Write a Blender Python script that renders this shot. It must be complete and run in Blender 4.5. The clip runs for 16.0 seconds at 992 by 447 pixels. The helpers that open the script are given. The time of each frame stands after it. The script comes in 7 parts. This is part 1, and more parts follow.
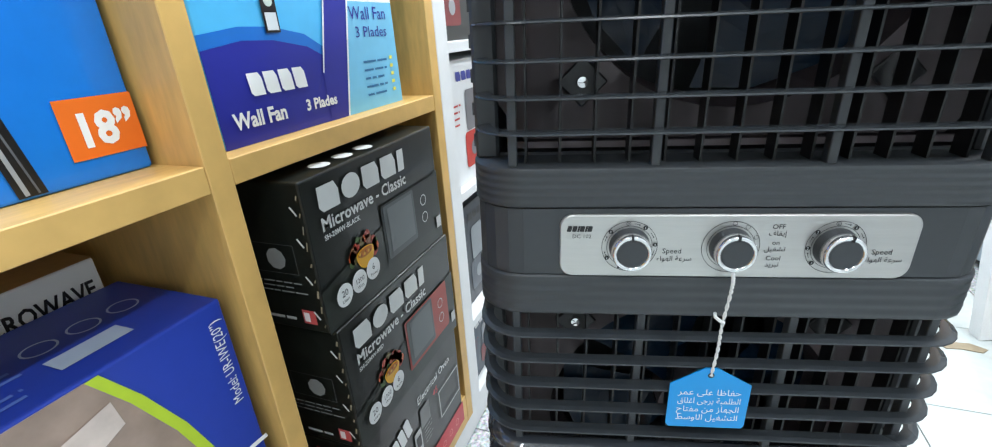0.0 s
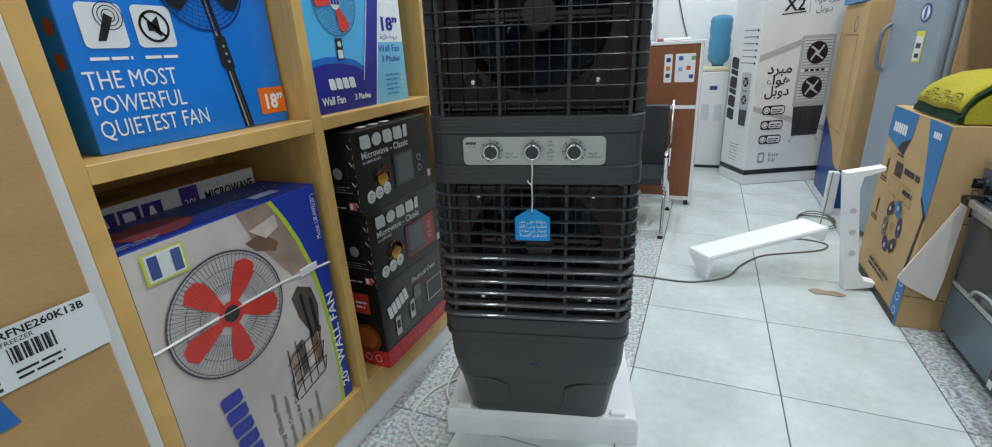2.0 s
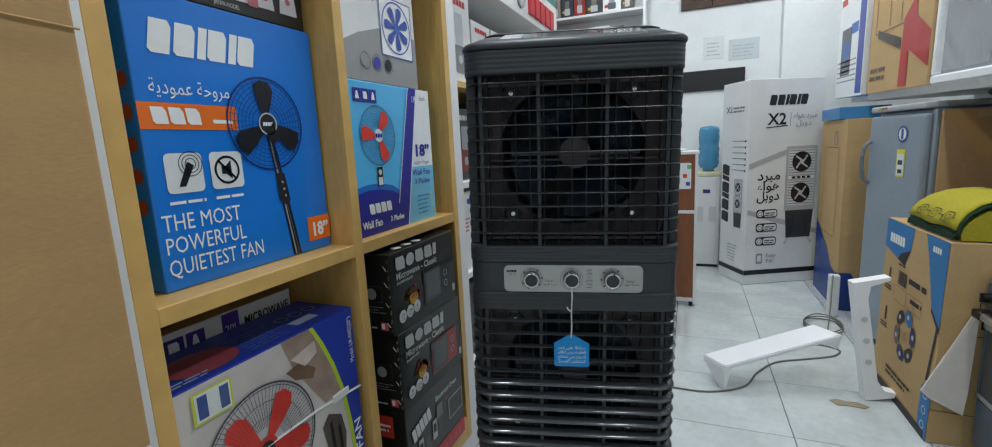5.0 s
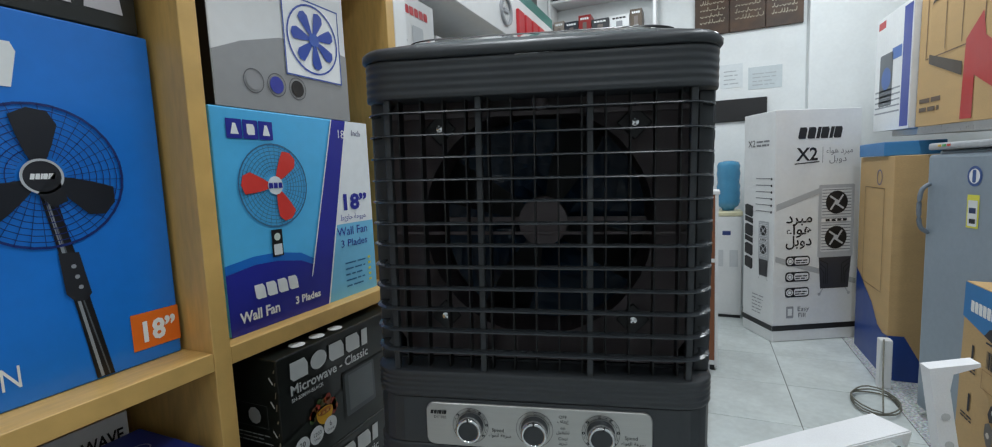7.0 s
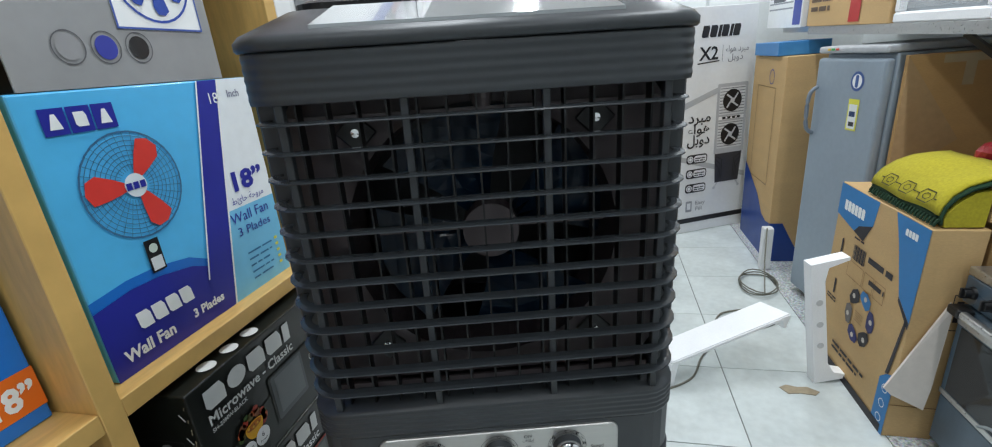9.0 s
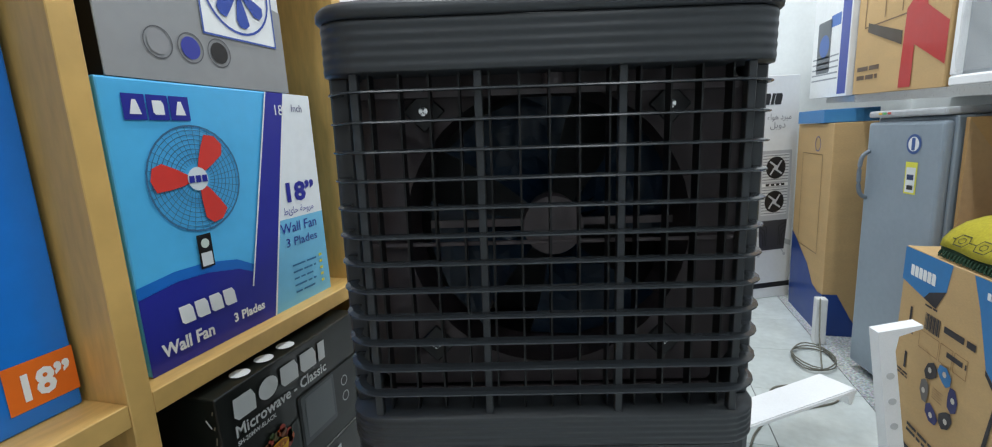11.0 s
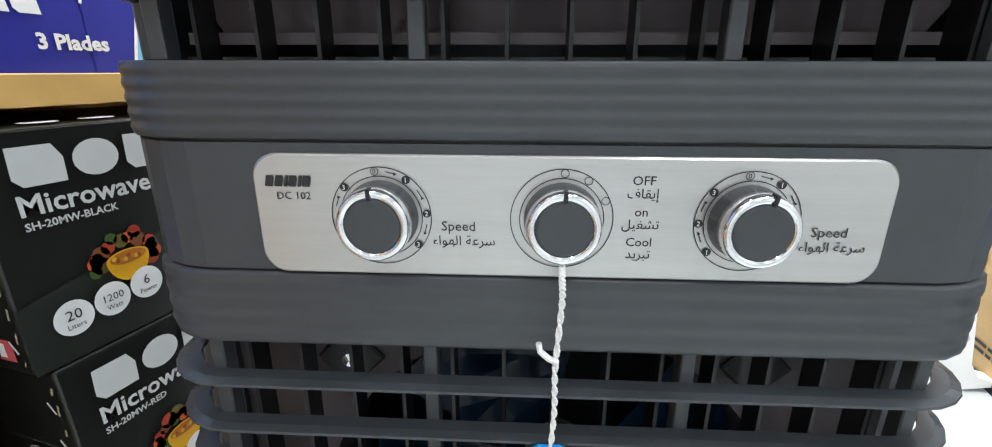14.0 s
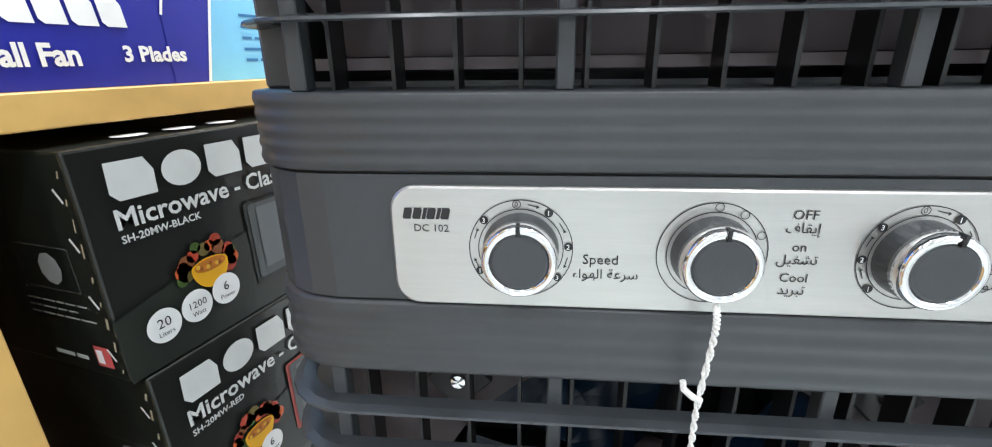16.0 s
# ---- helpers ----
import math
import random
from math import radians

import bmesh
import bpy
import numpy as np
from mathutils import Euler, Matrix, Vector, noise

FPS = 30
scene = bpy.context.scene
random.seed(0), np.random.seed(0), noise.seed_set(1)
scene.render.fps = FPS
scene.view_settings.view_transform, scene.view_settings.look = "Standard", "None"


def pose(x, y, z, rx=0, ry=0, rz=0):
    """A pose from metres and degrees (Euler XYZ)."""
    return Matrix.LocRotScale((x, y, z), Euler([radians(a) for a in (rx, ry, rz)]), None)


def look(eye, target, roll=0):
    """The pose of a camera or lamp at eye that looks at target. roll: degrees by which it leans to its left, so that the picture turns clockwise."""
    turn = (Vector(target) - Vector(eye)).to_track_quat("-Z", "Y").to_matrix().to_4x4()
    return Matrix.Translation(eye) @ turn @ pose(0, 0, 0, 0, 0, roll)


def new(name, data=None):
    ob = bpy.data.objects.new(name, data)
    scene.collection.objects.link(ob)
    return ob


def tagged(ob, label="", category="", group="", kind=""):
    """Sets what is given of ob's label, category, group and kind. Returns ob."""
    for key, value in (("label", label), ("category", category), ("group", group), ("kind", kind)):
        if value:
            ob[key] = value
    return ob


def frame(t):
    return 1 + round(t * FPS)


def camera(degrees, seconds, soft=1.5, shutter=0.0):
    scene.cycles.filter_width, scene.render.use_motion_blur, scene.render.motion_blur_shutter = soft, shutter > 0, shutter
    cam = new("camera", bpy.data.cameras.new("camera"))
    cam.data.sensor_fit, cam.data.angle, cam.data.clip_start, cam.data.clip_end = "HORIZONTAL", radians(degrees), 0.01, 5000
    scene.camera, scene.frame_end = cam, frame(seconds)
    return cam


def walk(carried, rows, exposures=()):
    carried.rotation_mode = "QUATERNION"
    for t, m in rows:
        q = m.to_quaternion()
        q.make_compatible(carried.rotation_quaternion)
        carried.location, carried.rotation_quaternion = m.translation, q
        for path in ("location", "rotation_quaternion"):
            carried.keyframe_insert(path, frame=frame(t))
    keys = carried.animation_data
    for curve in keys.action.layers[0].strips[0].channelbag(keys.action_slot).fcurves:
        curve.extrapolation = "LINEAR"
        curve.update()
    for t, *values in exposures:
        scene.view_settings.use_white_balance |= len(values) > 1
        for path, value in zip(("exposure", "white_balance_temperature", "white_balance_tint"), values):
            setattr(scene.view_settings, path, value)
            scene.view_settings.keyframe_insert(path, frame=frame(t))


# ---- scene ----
cam = camera(92.5, 16.0, 1.1)
PATH = [
    (0, (-0.0747, -0.5821, 1.4410), (-0.9626, 1.6852, 0.4456), -3.68),
    (0.5, (0.1139, -0.7200, 1.4294), (-0.8758, 1.5546, 0.5568), -3.28),
    (1, (0.2438, -0.9458, 1.4236), (-0.7441, 1.3254, 0.5374), -4.48),
    (1.5, (0.3523, -1.1195, 1.4272), (-0.6446, 1.1372, 0.5174), -3.64),
    (2, (0.4446, -1.2846, 1.4617), (-0.5651, 0.9694, 0.5589), -3.30),
    (2.5, (0.4799, -1.4720, 1.5393), (-0.4830, 0.8933, 0.9132), -3.13),
    (3, (0.4545, -1.7495, 1.5789), (-0.4516, 0.6912, 1.2080), -2.53),
    (3.5, (0.4468, -1.8323, 1.6156), (-0.4398, 0.6284, 1.3477), -2.39),
    (6, (0.2567, -0.8852, 1.5724), (-0.7934, 1.4718, 1.0587), -3.29),
    (6.5, (0.2872, -0.7746, 1.5917), (-0.7621, 1.5994, 1.1659), -3.11),
    (7, (0.2786, -0.7778, 1.6461), (-0.7721, 1.6182, 1.3763), -2.42),
    (7.5, (0.2689, -0.7639, 1.6693), (-0.7597, 1.6414, 1.4032), -2.79),
    (8, (0.2415, -0.7556, 1.6902), (-0.7590, 1.6616, 1.4186), -2.97),
    (8.5, (0.2136, -0.7191, 1.7591), (-0.5536, 1.7314, 1.1897), -4.32),
    (9, (0.1769, -0.6279, 1.8211), (-0.4011, 1.7904, 0.9625), -4.98),
    (11.5, (0.117, -0.644, 1.608), (-0.488, 1.234, 1.278), -1.9),
    (12, (0.134, -0.696, 1.497), (-0.459, 1.182, 1.147), 0.3),
    (12.5, (0.11, -0.655, 1.389), (-0.491, 1.191, 0.911), -0.6),
    (13, (0.076, -0.529, 1.33), (-0.505, 1.306, 0.786), -0.5),
    (13.5, (0.053, -0.382, 1.301), (-0.532, 1.449, 0.748), -1.0),
    (14, (0.049, -0.3, 1.274), (-0.536, 1.516, 0.673), -1.1),
    (14.5, (0.048, -0.278, 1.272), (-0.552, 1.524, 0.647), -1.1),
    (15, (0.059, -0.275, 1.274), (-0.554, 1.518, 0.634), -1.3),
    (15.5, (0.058, -0.282, 1.283), (-0.597, 1.493, 0.633), -1.9),
    (16, (-0.029, -0.307, 1.3), (-0.701, 1.464, 0.657), -2.0),
]
EXPOSURES = [(0, 0.52, 6380, 10), (0.5, 0.25, 6420, 10), (1, -0.1, 6450, 10), (1.5, -0.25, 6450, 10), (2, -0.4, 6450, 10), (2.5, -0.7, 6450, 10), (3, -0.98, 6450, 10), (3.5, -1.02, 6450, 10), (6, -0.66, 6500, 10), (6.5, -0.62, 6500, 10), (7, -0.88, 6500, 10), (8, -0.88, 6500, 10), (8.5, -0.66, 6500, 10), (9, -0.45, 6500, 10), (11.5, -0.5, 6500, 10), (12, -0.45, 6500, 10), (12.5, 0, 6500, 10), (13, 0.2, 6562, 11.2), (13.5, 0.45, 6625, 12.5), (14, 0.72, 6688, 13.8), (14.5, 0.88, 6750, 15), (15.5, 1, 6700, 14), (16, 1.05, 6675, 13.5)]
walk(cam, [(t, look(eye, target, roll)) for t, eye, target, roll in PATH], EXPOSURES)

# ---------------------------------------------------------------- light
world = bpy.data.worlds.new("world")
scene.world = world
world.use_nodes = True
world.node_tree.nodes["Background"].inputs[0].default_value = (0.75, 0.85, 1.0, 1)
world.node_tree.nodes["Background"].inputs[1].default_value = 0.15


def tube_light(x, y, z, length, watts, along="y"):
    lamp = bpy.data.lights.new("tube_lamp", "AREA")
    lamp.shape, lamp.size, lamp.size_y = "RECTANGLE", (0.12 if along == "y" else length), (length if along == "y" else 0.12)
    lamp.energy, lamp.color = watts, (0.885, 0.95, 1.0)
    ob = new("tube_lamp", lamp)
    ob.location = (x, y, z)
    return ob


LAMPS = tuple((x, y) for y in (-2.2, 0.6, 3.6) for x in (-0.35, 1.35))
for lx, ly in LAMPS:
    tube_light(lx, ly, 4.02, 1.5, (24 if ly < 0 else 53) * (1.15 if lx > 0 else 0.9))


# ---------------------------------------------------------------- materials
def mat(name, color, rough=0.5, metal=0.0, grain=0.06, scale=30.0, bump=0.0, bump_scale=200.0, coat=0.0, stain=0.05, stretch=(1, 1, 1), spec=0.5):
    """Principled material: two scales of colour variation, and a fine bump."""
    m = bpy.data.materials.new(name)
    m.use_nodes = True
    nt = m.node_tree
    b = nt.nodes["Principled BSDF"]
    b.inputs["Roughness"].default_value = rough
    b.inputs["Metallic"].default_value = metal
    b.inputs["Coat Weight"].default_value = coat
    b.inputs["Specular IOR Level"].default_value = spec
    tc = nt.nodes.new("ShaderNodeTexCoord")
    mp = nt.nodes.new("ShaderNodeMapping")
    mp.inputs["Scale"].default_value = stretch
    nt.links.new(tc.outputs["Object"], mp.inputs["Vector"])
    n1 = nt.nodes.new("ShaderNodeTexNoise")
    n1.inputs["Scale"].default_value = scale
    n1.inputs["Detail"].default_value = 6
    nt.links.new(mp.outputs["Vector"], n1.inputs["Vector"])
    n2 = nt.nodes.new("ShaderNodeTexNoise")
    n2.inputs["Scale"].default_value = 3.0
    n2.inputs["Detail"].default_value = 3
    nt.links.new(mp.outputs["Vector"], n2.inputs["Vector"])

    def ranged(node, amount):
        r = nt.nodes.new("ShaderNodeMapRange")
        r.inputs["From Min"].default_value, r.inputs["From Max"].default_value = 0.3, 0.7
        r.inputs["To Min"].default_value, r.inputs["To Max"].default_value = 1 - amount, 1 + amount
        nt.links.new(node.outputs["Fac"], r.inputs["Value"])
        return r

    mul = nt.nodes.new("ShaderNodeMath")
    mul.operation = "MULTIPLY"
    nt.links.new(ranged(n1, grain).outputs[0], mul.inputs[0])
    nt.links.new(ranged(n2, stain).outputs[0], mul.inputs[1])
    vm = nt.nodes.new("ShaderNodeVectorMath")
    vm.operation = "SCALE"
    vm.inputs[0].default_value = color
    nt.links.new(mul.outputs[0], vm.inputs["Scale"])
    nt.links.new(vm.outputs[0], b.inputs["Base Color"])
    rr = nt.nodes.new("ShaderNodeMapRange")
    rr.inputs["From Min"].default_value, rr.inputs["From Max"].default_value = 0.3, 0.7
    rr.inputs["To Min"].default_value, rr.inputs["To Max"].default_value = max(0.02, rough - 0.06), min(1, rough + 0.06)
    nt.links.new(n2.outputs["Fac"], rr.inputs["Value"])
    nt.links.new(rr.outputs[0], b.inputs["Roughness"])
    if bump:
        n3 = nt.nodes.new("ShaderNodeTexNoise")
        n3.inputs["Scale"].default_value = bump_scale
        nt.links.new(mp.outputs["Vector"], n3.inputs["Vector"])
        bp = nt.nodes.new("ShaderNodeBump")
        bp.inputs["Strength"].default_value = bump
        bp.inputs["Distance"].default_value = 0.002
        nt.links.new(n3.outputs["Fac"], bp.inputs["Height"])
        nt.links.new(bp.outputs[0], b.inputs["Normal"])
    return m


def srgb(r, g, b):
    return tuple(((c / 255) / 12.92 if c <= 10 else ((c / 255 + 0.055) / 1.055) ** 2.4) for c in (r, g, b))


WOOD = mat("beech_laminate", (0.66, 0.41, 0.13), 0.42, grain=0.10, scale=14, stain=0.07, stretch=(6, 1, 1))
WHITE = mat("white_laminate", (0.78, 0.79, 0.79), 0.4, grain=0.02)
PAINT = mat("white_wall_paint", (0.76, 0.79, 0.79), 0.6, grain=0.02, stain=0.04, bump=0.08)
CEIL = mat("ceiling_paint", (0.8, 0.8, 0.8), 0.8, grain=0.02)
KRAFT = mat("kraft_cardboard", (0.47, 0.285, 0.115), 0.75, grain=0.06, scale=60, stain=0.06, bump=0.1, stretch=(1, 1, 4))
KRAFT_LIGHT = mat("light_cardboard", (0.56, 0.37, 0.17), 0.75, grain=0.06, scale=60, bump=0.1, stretch=(1, 1, 4))
PLASTIC = mat("dark_grey_plastic", (0.043, 0.048, 0.053), 0.38, grain=0.04, scale=80, bump=0.05, bump_scale=600, stain=0.08)
SLAT = mat("satin_grey_plastic", (0.043, 0.049, 0.055), 0.24, grain=0.04, scale=80, stain=0.06)
SLAT_GLOSS = mat("glossy_grey_plastic", (0.05, 0.056, 0.066), 0.13, grain=0.04, scale=80, stain=0.06, coat=1.0, spec=0.9)
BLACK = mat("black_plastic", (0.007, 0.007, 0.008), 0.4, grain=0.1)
FOAM = mat("white_foam", (0.91, 0.92, 0.93), 0.7, grain=0.03, scale=150, bump=0.15, bump_scale=300)
GREYFRIDGE = mat("silver_grey_paint", (0.30, 0.36, 0.42), 0.35, metal=0.2, grain=0.03)
STEEL = mat("brushed_steel", (0.55, 0.55, 0.54), 0.32, metal=0.9, grain=0.05, scale=60, stretch=(1, 30, 30))
CHROME = mat("chrome", (0.85, 0.85, 0.86), 0.08, metal=1.0, grain=0.02)
TILE = mat("glazed_floor_tile", (0.62, 0.67, 0.66), 0.22, grain=0.05, scale=25, stain=0.10)
GROUT = mat("tile_grout", (0.16, 0.16, 0.155), 0.9)
BLUE_CARD = mat("blue_printed_card", (0.010, 0.20, 0.72), 0.35, grain=0.03, coat=0.2)
CYAN_CARD = mat("light_blue_printed_card", (0.09, 0.49, 0.86), 0.35, grain=0.03, coat=0.2)
BLACK_CARD = mat("black_printed_card", (0.010, 0.012, 0.010), 0.35, grain=0.08, coat=0.15)
WHITE_CARD = mat("white_printed_card", (0.74, 0.75, 0.75), 0.4, grain=0.02)
BROWN_WOOD = mat("brown_veneer", (0.24, 0.085, 0.035), 0.4, grain=0.12, scale=10, stretch=(6, 6, 1))


# ---------------------------------------------------------------- builders
def rot(x, y, z, rz=0, rx=0, ry=0):
    return pose(x, y, z, rx, ry, rz)


def thing(name, m, label, category, group="", kind=""):
    e = new(name)
    e.empty_display_size = 0.05
    e.matrix_world = m
    return tagged(e, label, category, group, kind)


def part(name, bm, material, parent=None, label="", smooth=False, m=None):
    me = bpy.data.meshes.new(name)
    bm.to_mesh(me)
    bm.free()
    if smooth:
        for p in me.polygons:
            p.use_smooth = True
    me.materials.append(material)
    ob = new(name, me)
    if parent is not None:
        ob.parent = parent
    if m is not None:
        ob.matrix_basis = m
    if label:
        tagged(ob, label)
    return ob


def add_box(bm, x0, x1, y0, y1, z0, z1, bevel=0.0, segs=1):
    g = bmesh.ops.create_cube(bm, size=1.0)
    bmesh.ops.scale(bm, vec=(x1 - x0, y1 - y0, z1 - z0), verts=g["verts"])
    bmesh.ops.translate(bm, vec=((x0 + x1) / 2, (y0 + y1) / 2, (z0 + z1) / 2), verts=g["verts"])
    if bevel:
        edges = list({e for v in g["verts"] for e in v.link_edges})
        bmesh.ops.bevel(bm, geom=edges, offset=bevel, segments=segs, affect="EDGES", profile=0.5)
    return bm


def box(x0, x1, y0, y1, z0, z1, bevel=0.0, segs=1):
    return add_box(bmesh.new(), x0, x1, y0, y1, z0, z1, bevel, segs)

def prism(pts, z0, z1):
    """An upright prism over a ring of (x, y) points."""
    bm = bmesh.new()
    lo = [bm.verts.new((x, y, z0)) for x, y in pts]
    hi = [bm.verts.new((x, y, z1)) for x, y in pts]
    bm.faces.new(lo[::-1])
    bm.faces.new(hi)
    n = len(pts)
    for i in range(n):
        bm.faces.new((lo[i], lo[(i + 1) % n], hi[(i + 1) % n], hi[i]))
    return bm


def loft(rings, close=True):
    """Skins a list of rings of points."""
    bm = bmesh.new()
    vs = [[bm.verts.new(p) for p in r] for r in rings]
    n = len(vs[0])
    for a, b in zip(vs, vs[1:]):
        for i in range(n if close else n - 1):
            bm.faces.new((a[i], a[(i + 1) % n], b[(i + 1) % n], b[i]))
    if close:
        bm.faces.new(vs[0][::-1])
        bm.faces.new(vs[-1])
    bmesh.ops.recalc_face_normals(bm, faces=bm.faces)
    return bm


def tube(points, r, sides=8, closed=False):
    """A round rod along a list of points."""
    bm = bmesh.new()
    pts = [Vector(p) for p in points]
    rings = []
    for i, p in enumerate(pts):
        d = (pts[min(i + 1, len(pts) - 1)] - pts[max(i - 1, 0)]).normalized()
        side = d.cross(Vector((0, 0, 1)))
        if side.length < 0.05:
            side = d.cross(Vector((0, 1, 0)))
        side.normalize()
        up = side.cross(d)
        rings.append([bm.verts.new(p + r * (math.cos(k * 2 * math.pi / sides) * side + math.sin(k * 2 * math.pi / sides) * up)) for k in range(sides)])
    for a, b in zip(rings, rings[1:]):
        for k in range(sides):
            bm.faces.new((a[k], a[(k + 1) % sides], b[(k + 1) % sides], b[k]))
    bm.faces.new(rings[0][::-1])
    bm.faces.new(rings[-1])
    bmesh.ops.recalc_face_normals(bm, faces=bm.faces)
    return bm


def lathe(profile, sides=32):
    """A body of revolution round z from (r, z) pairs."""
    return loft([[(r * math.cos(k * 2 * math.pi / sides), r * math.sin(k * 2 * math.pi / sides), z) for k in range(sides)] for r, z in profile])


def smooth_line(pts, n=8):
    """Catmull-Rom through the points."""
    pts = [Vector(p) for p in pts]
    out = []
    for i in range(len(pts) - 1):
        p0, p1, p2, p3 = pts[max(i - 1, 0)], pts[i], pts[i + 1], pts[min(i + 2, len(pts) - 1)]
        for k in range(n):
            t = k / n
            out.append(0.5 * (2 * p1 + (p2 - p0) * t + (2 * p0 - 5 * p1 + 4 * p2 - p3) * t * t + (3 * p1 - p0 - 3 * p2 + p3) * t ** 3))
    return out + [pts[-1]]


# Arabic letters in their four joined forms, for lettering
FORMS = {"ا": (0xFE8D, 2), "ب": (0xFE8F, 4), "ة": (0xFE93, 2), "ت": (0xFE95, 4), "ج": (0xFE9D, 4), "ح": (0xFEA1, 4), "د": (0xFEA9, 2),
         "ر": (0xFEAD, 2), "ز": (0xFEAF, 2), "س": (0xFEB1, 4), "ش": (0xFEB5, 4), "ط": (0xFEC1, 4), "ظ": (0xFEC5, 4), "ع": (0xFEC9, 4), "غ": (0xFECD, 4),
         "ف": (0xFED1, 4), "ق": (0xFED5, 4), "ك": (0xFED9, 4), "ل": (0xFEDD, 4), "م": (0xFEE1, 4), "ن": (0xFEE5, 4), "ه": (0xFEE9, 4),
         "و": (0xFEED, 2), "ى": (0xFEEF, 2), "ي": (0xFEF1, 4), "إ": (0xFE87, 2), "ء": (0xFE80, 1)}


def arabic(word):
    out = ""
    for i, c in enumerate(word):
        if c not in FORMS:
            out += c
            continue
        before = i > 0 and FORMS.get(word[i - 1], (0, 0))[1] == 4
        after = i + 1 < len(word) and FORMS.get(word[i + 1], (0, 0))[1] >= 2
        base, n = FORMS[c]
        k = (3 if after else 1) if before else (2 if after else 0)
        if n == 2:
            k = 1 if before else 0
        if n == 1:
            k = 0
        out += chr(base + k)
    return out[::-1]


_ink = {}


def ink(r, g, b, rough=0.45):
    key = (r, g, b, rough)
    if key not in _ink:
        _ink[key] = mat("print_%d_%d_%d" % (r, g, b), srgb(r, g, b), rough, grain=0.03, stain=0.04, coat=0.15 if rough < 0.5 else 0.0)
    return _ink[key]


SINGLE = {"logo", "badge", "symbols", "blue_corner", "fruit_picture", "appliance_picture", "energy_label", "photo_print", "wheel_emblem"}


class Face:
    """Flat print on one face of a thing: a to the right, b up, in metres from the face's corner."""

    def __init__(self, parent, origin, ax, up, step=0.0009):
        self.parent, self.o, self.x, self.y = parent, Vector(origin), Vector(ax).normalized(), Vector(up).normalized()
        self.n = self.x.cross(self.y)
        self.step, self.bms, self.count = step, {}, 0

    def bm(self, name, material):
        return self.bms.setdefault((name, material.name), (bmesh.new(), material))[0]

    def at(self, a, b, layer):
        return self.o + a * self.x + b * self.y + self.n * self.step * (layer + 1)

    def poly(self, pts, material, layer=0, name="print", single=False):
        if single:
            self.count += 1
        bm = self.bms.setdefault((name, "piece %d" % self.count), (bmesh.new(), material))[0] if single else self.bm(name, material)
        bm.faces.new([bm.verts.new(self.at(a, b, layer)) for a, b in pts])

    def rect(self, a0, b0, a1, b1, material, layer=0, name="print", r=0.0):
        if r:
            pts = []
            for cx, cy, s in ((a1 - r, b1 - r, 0), (a0 + r, b1 - r, 90), (a0 + r, b0 + r, 180), (a1 - r, b0 + r, 270)):
                pts += [(cx + r * math.cos(radians(s + k * 22.5)), cy + r * math.sin(radians(s + k * 22.5))) for k in range(5)]
            self.poly(pts, material, layer, name, name in SINGLE)
        else:
            self.poly([(a0, b0), (a1, b0), (a1, b1), (a0, b1)], material, layer, name, name in SINGLE)

    def disc(self, a, b, r, material, layer=0, name="print", sx=1.0, n=28):
        self.poly([(a + sx * r * math.cos(k * 2 * math.pi / n), b + r * math.sin(k * 2 * math.pi / n)) for k in range(n)], material, layer, name, name in SINGLE)

    def ring(self, a, b, r, w, material, layer=0, name="print", sx=1.0, n=32):
        for k in range(n):
            t0, t1 = k * 2 * math.pi / n, (k + 1) * 2 * math.pi / n
            self.poly([(a + sx * q * math.cos(t), b + q * math.sin(t)) for q, t in ((r, t0), (r, t1), (r - w, t1), (r - w, t0))], material, layer, name)

    def outline(self, a0, b0, a1, b1, w, material, layer=0, name="print"):
        for p, q, u, v in ((a0, b0, a1, b0 + w), (a0, b1 - w, a1, b1), (a0, b0 + w, a0 + w, b1 - w), (a1 - w, b0 + w, a1, b1 - w)):
            self.poly([(p, q), (u, q), (u, v), (p, v)], material, layer, name)

    def line(self, pts, w, material, layer=0, name="print"):
        for (a0, b0), (a1, b1) in zip(pts, pts[1:]):
            d = Vector((a1 - a0, b1 - b0)).normalized()
            p = Vector((-d.y, d.x)) * w / 2
            self.poly([(a0 - p.x, b0 - p.y), (a1 - p.x, b1 - p.y), (a1 + p.x, b1 + p.y), (a0 + p.x, b0 + p.y)], material, layer, name)

    def text(self, s, a, b, size, material, layer=1, width=0.0, turn=0.0, bold=0.0, align="LEFT", name="lettering"):
        cu = bpy.data.curves.new("words", "FONT")
        cu.body, cu.size, cu.align_x, cu.offset, cu.resolution_u = s, size, align, bold, 2
        ob = new("words", cu)
        bpy.context.view_layer.update()
        me = bpy.data.meshes.new_from_object(ob.evaluated_get(bpy.context.evaluated_depsgraph_get()))
        bpy.data.objects.remove(ob)
        bpy.data.curves.remove(cu)
        xs = [v.co.x for v in me.vertices]
        k = width / (max(xs) - min(xs)) if width and xs else 1.0
        c, sn = math.cos(radians(turn)), math.sin(radians(turn))
        bm = self.bm(name, material)
        vs = [bm.verts.new(self.at(a + c * v.co.x * k - sn * v.co.y, b + sn * v.co.x * k + c * v.co.y, layer)) for v in me.vertices]
        for p in me.polygons:
            try:
                bm.faces.new([vs[i] for i in p.vertices])
            except ValueError:
                pass
        bpy.data.meshes.remove(me)

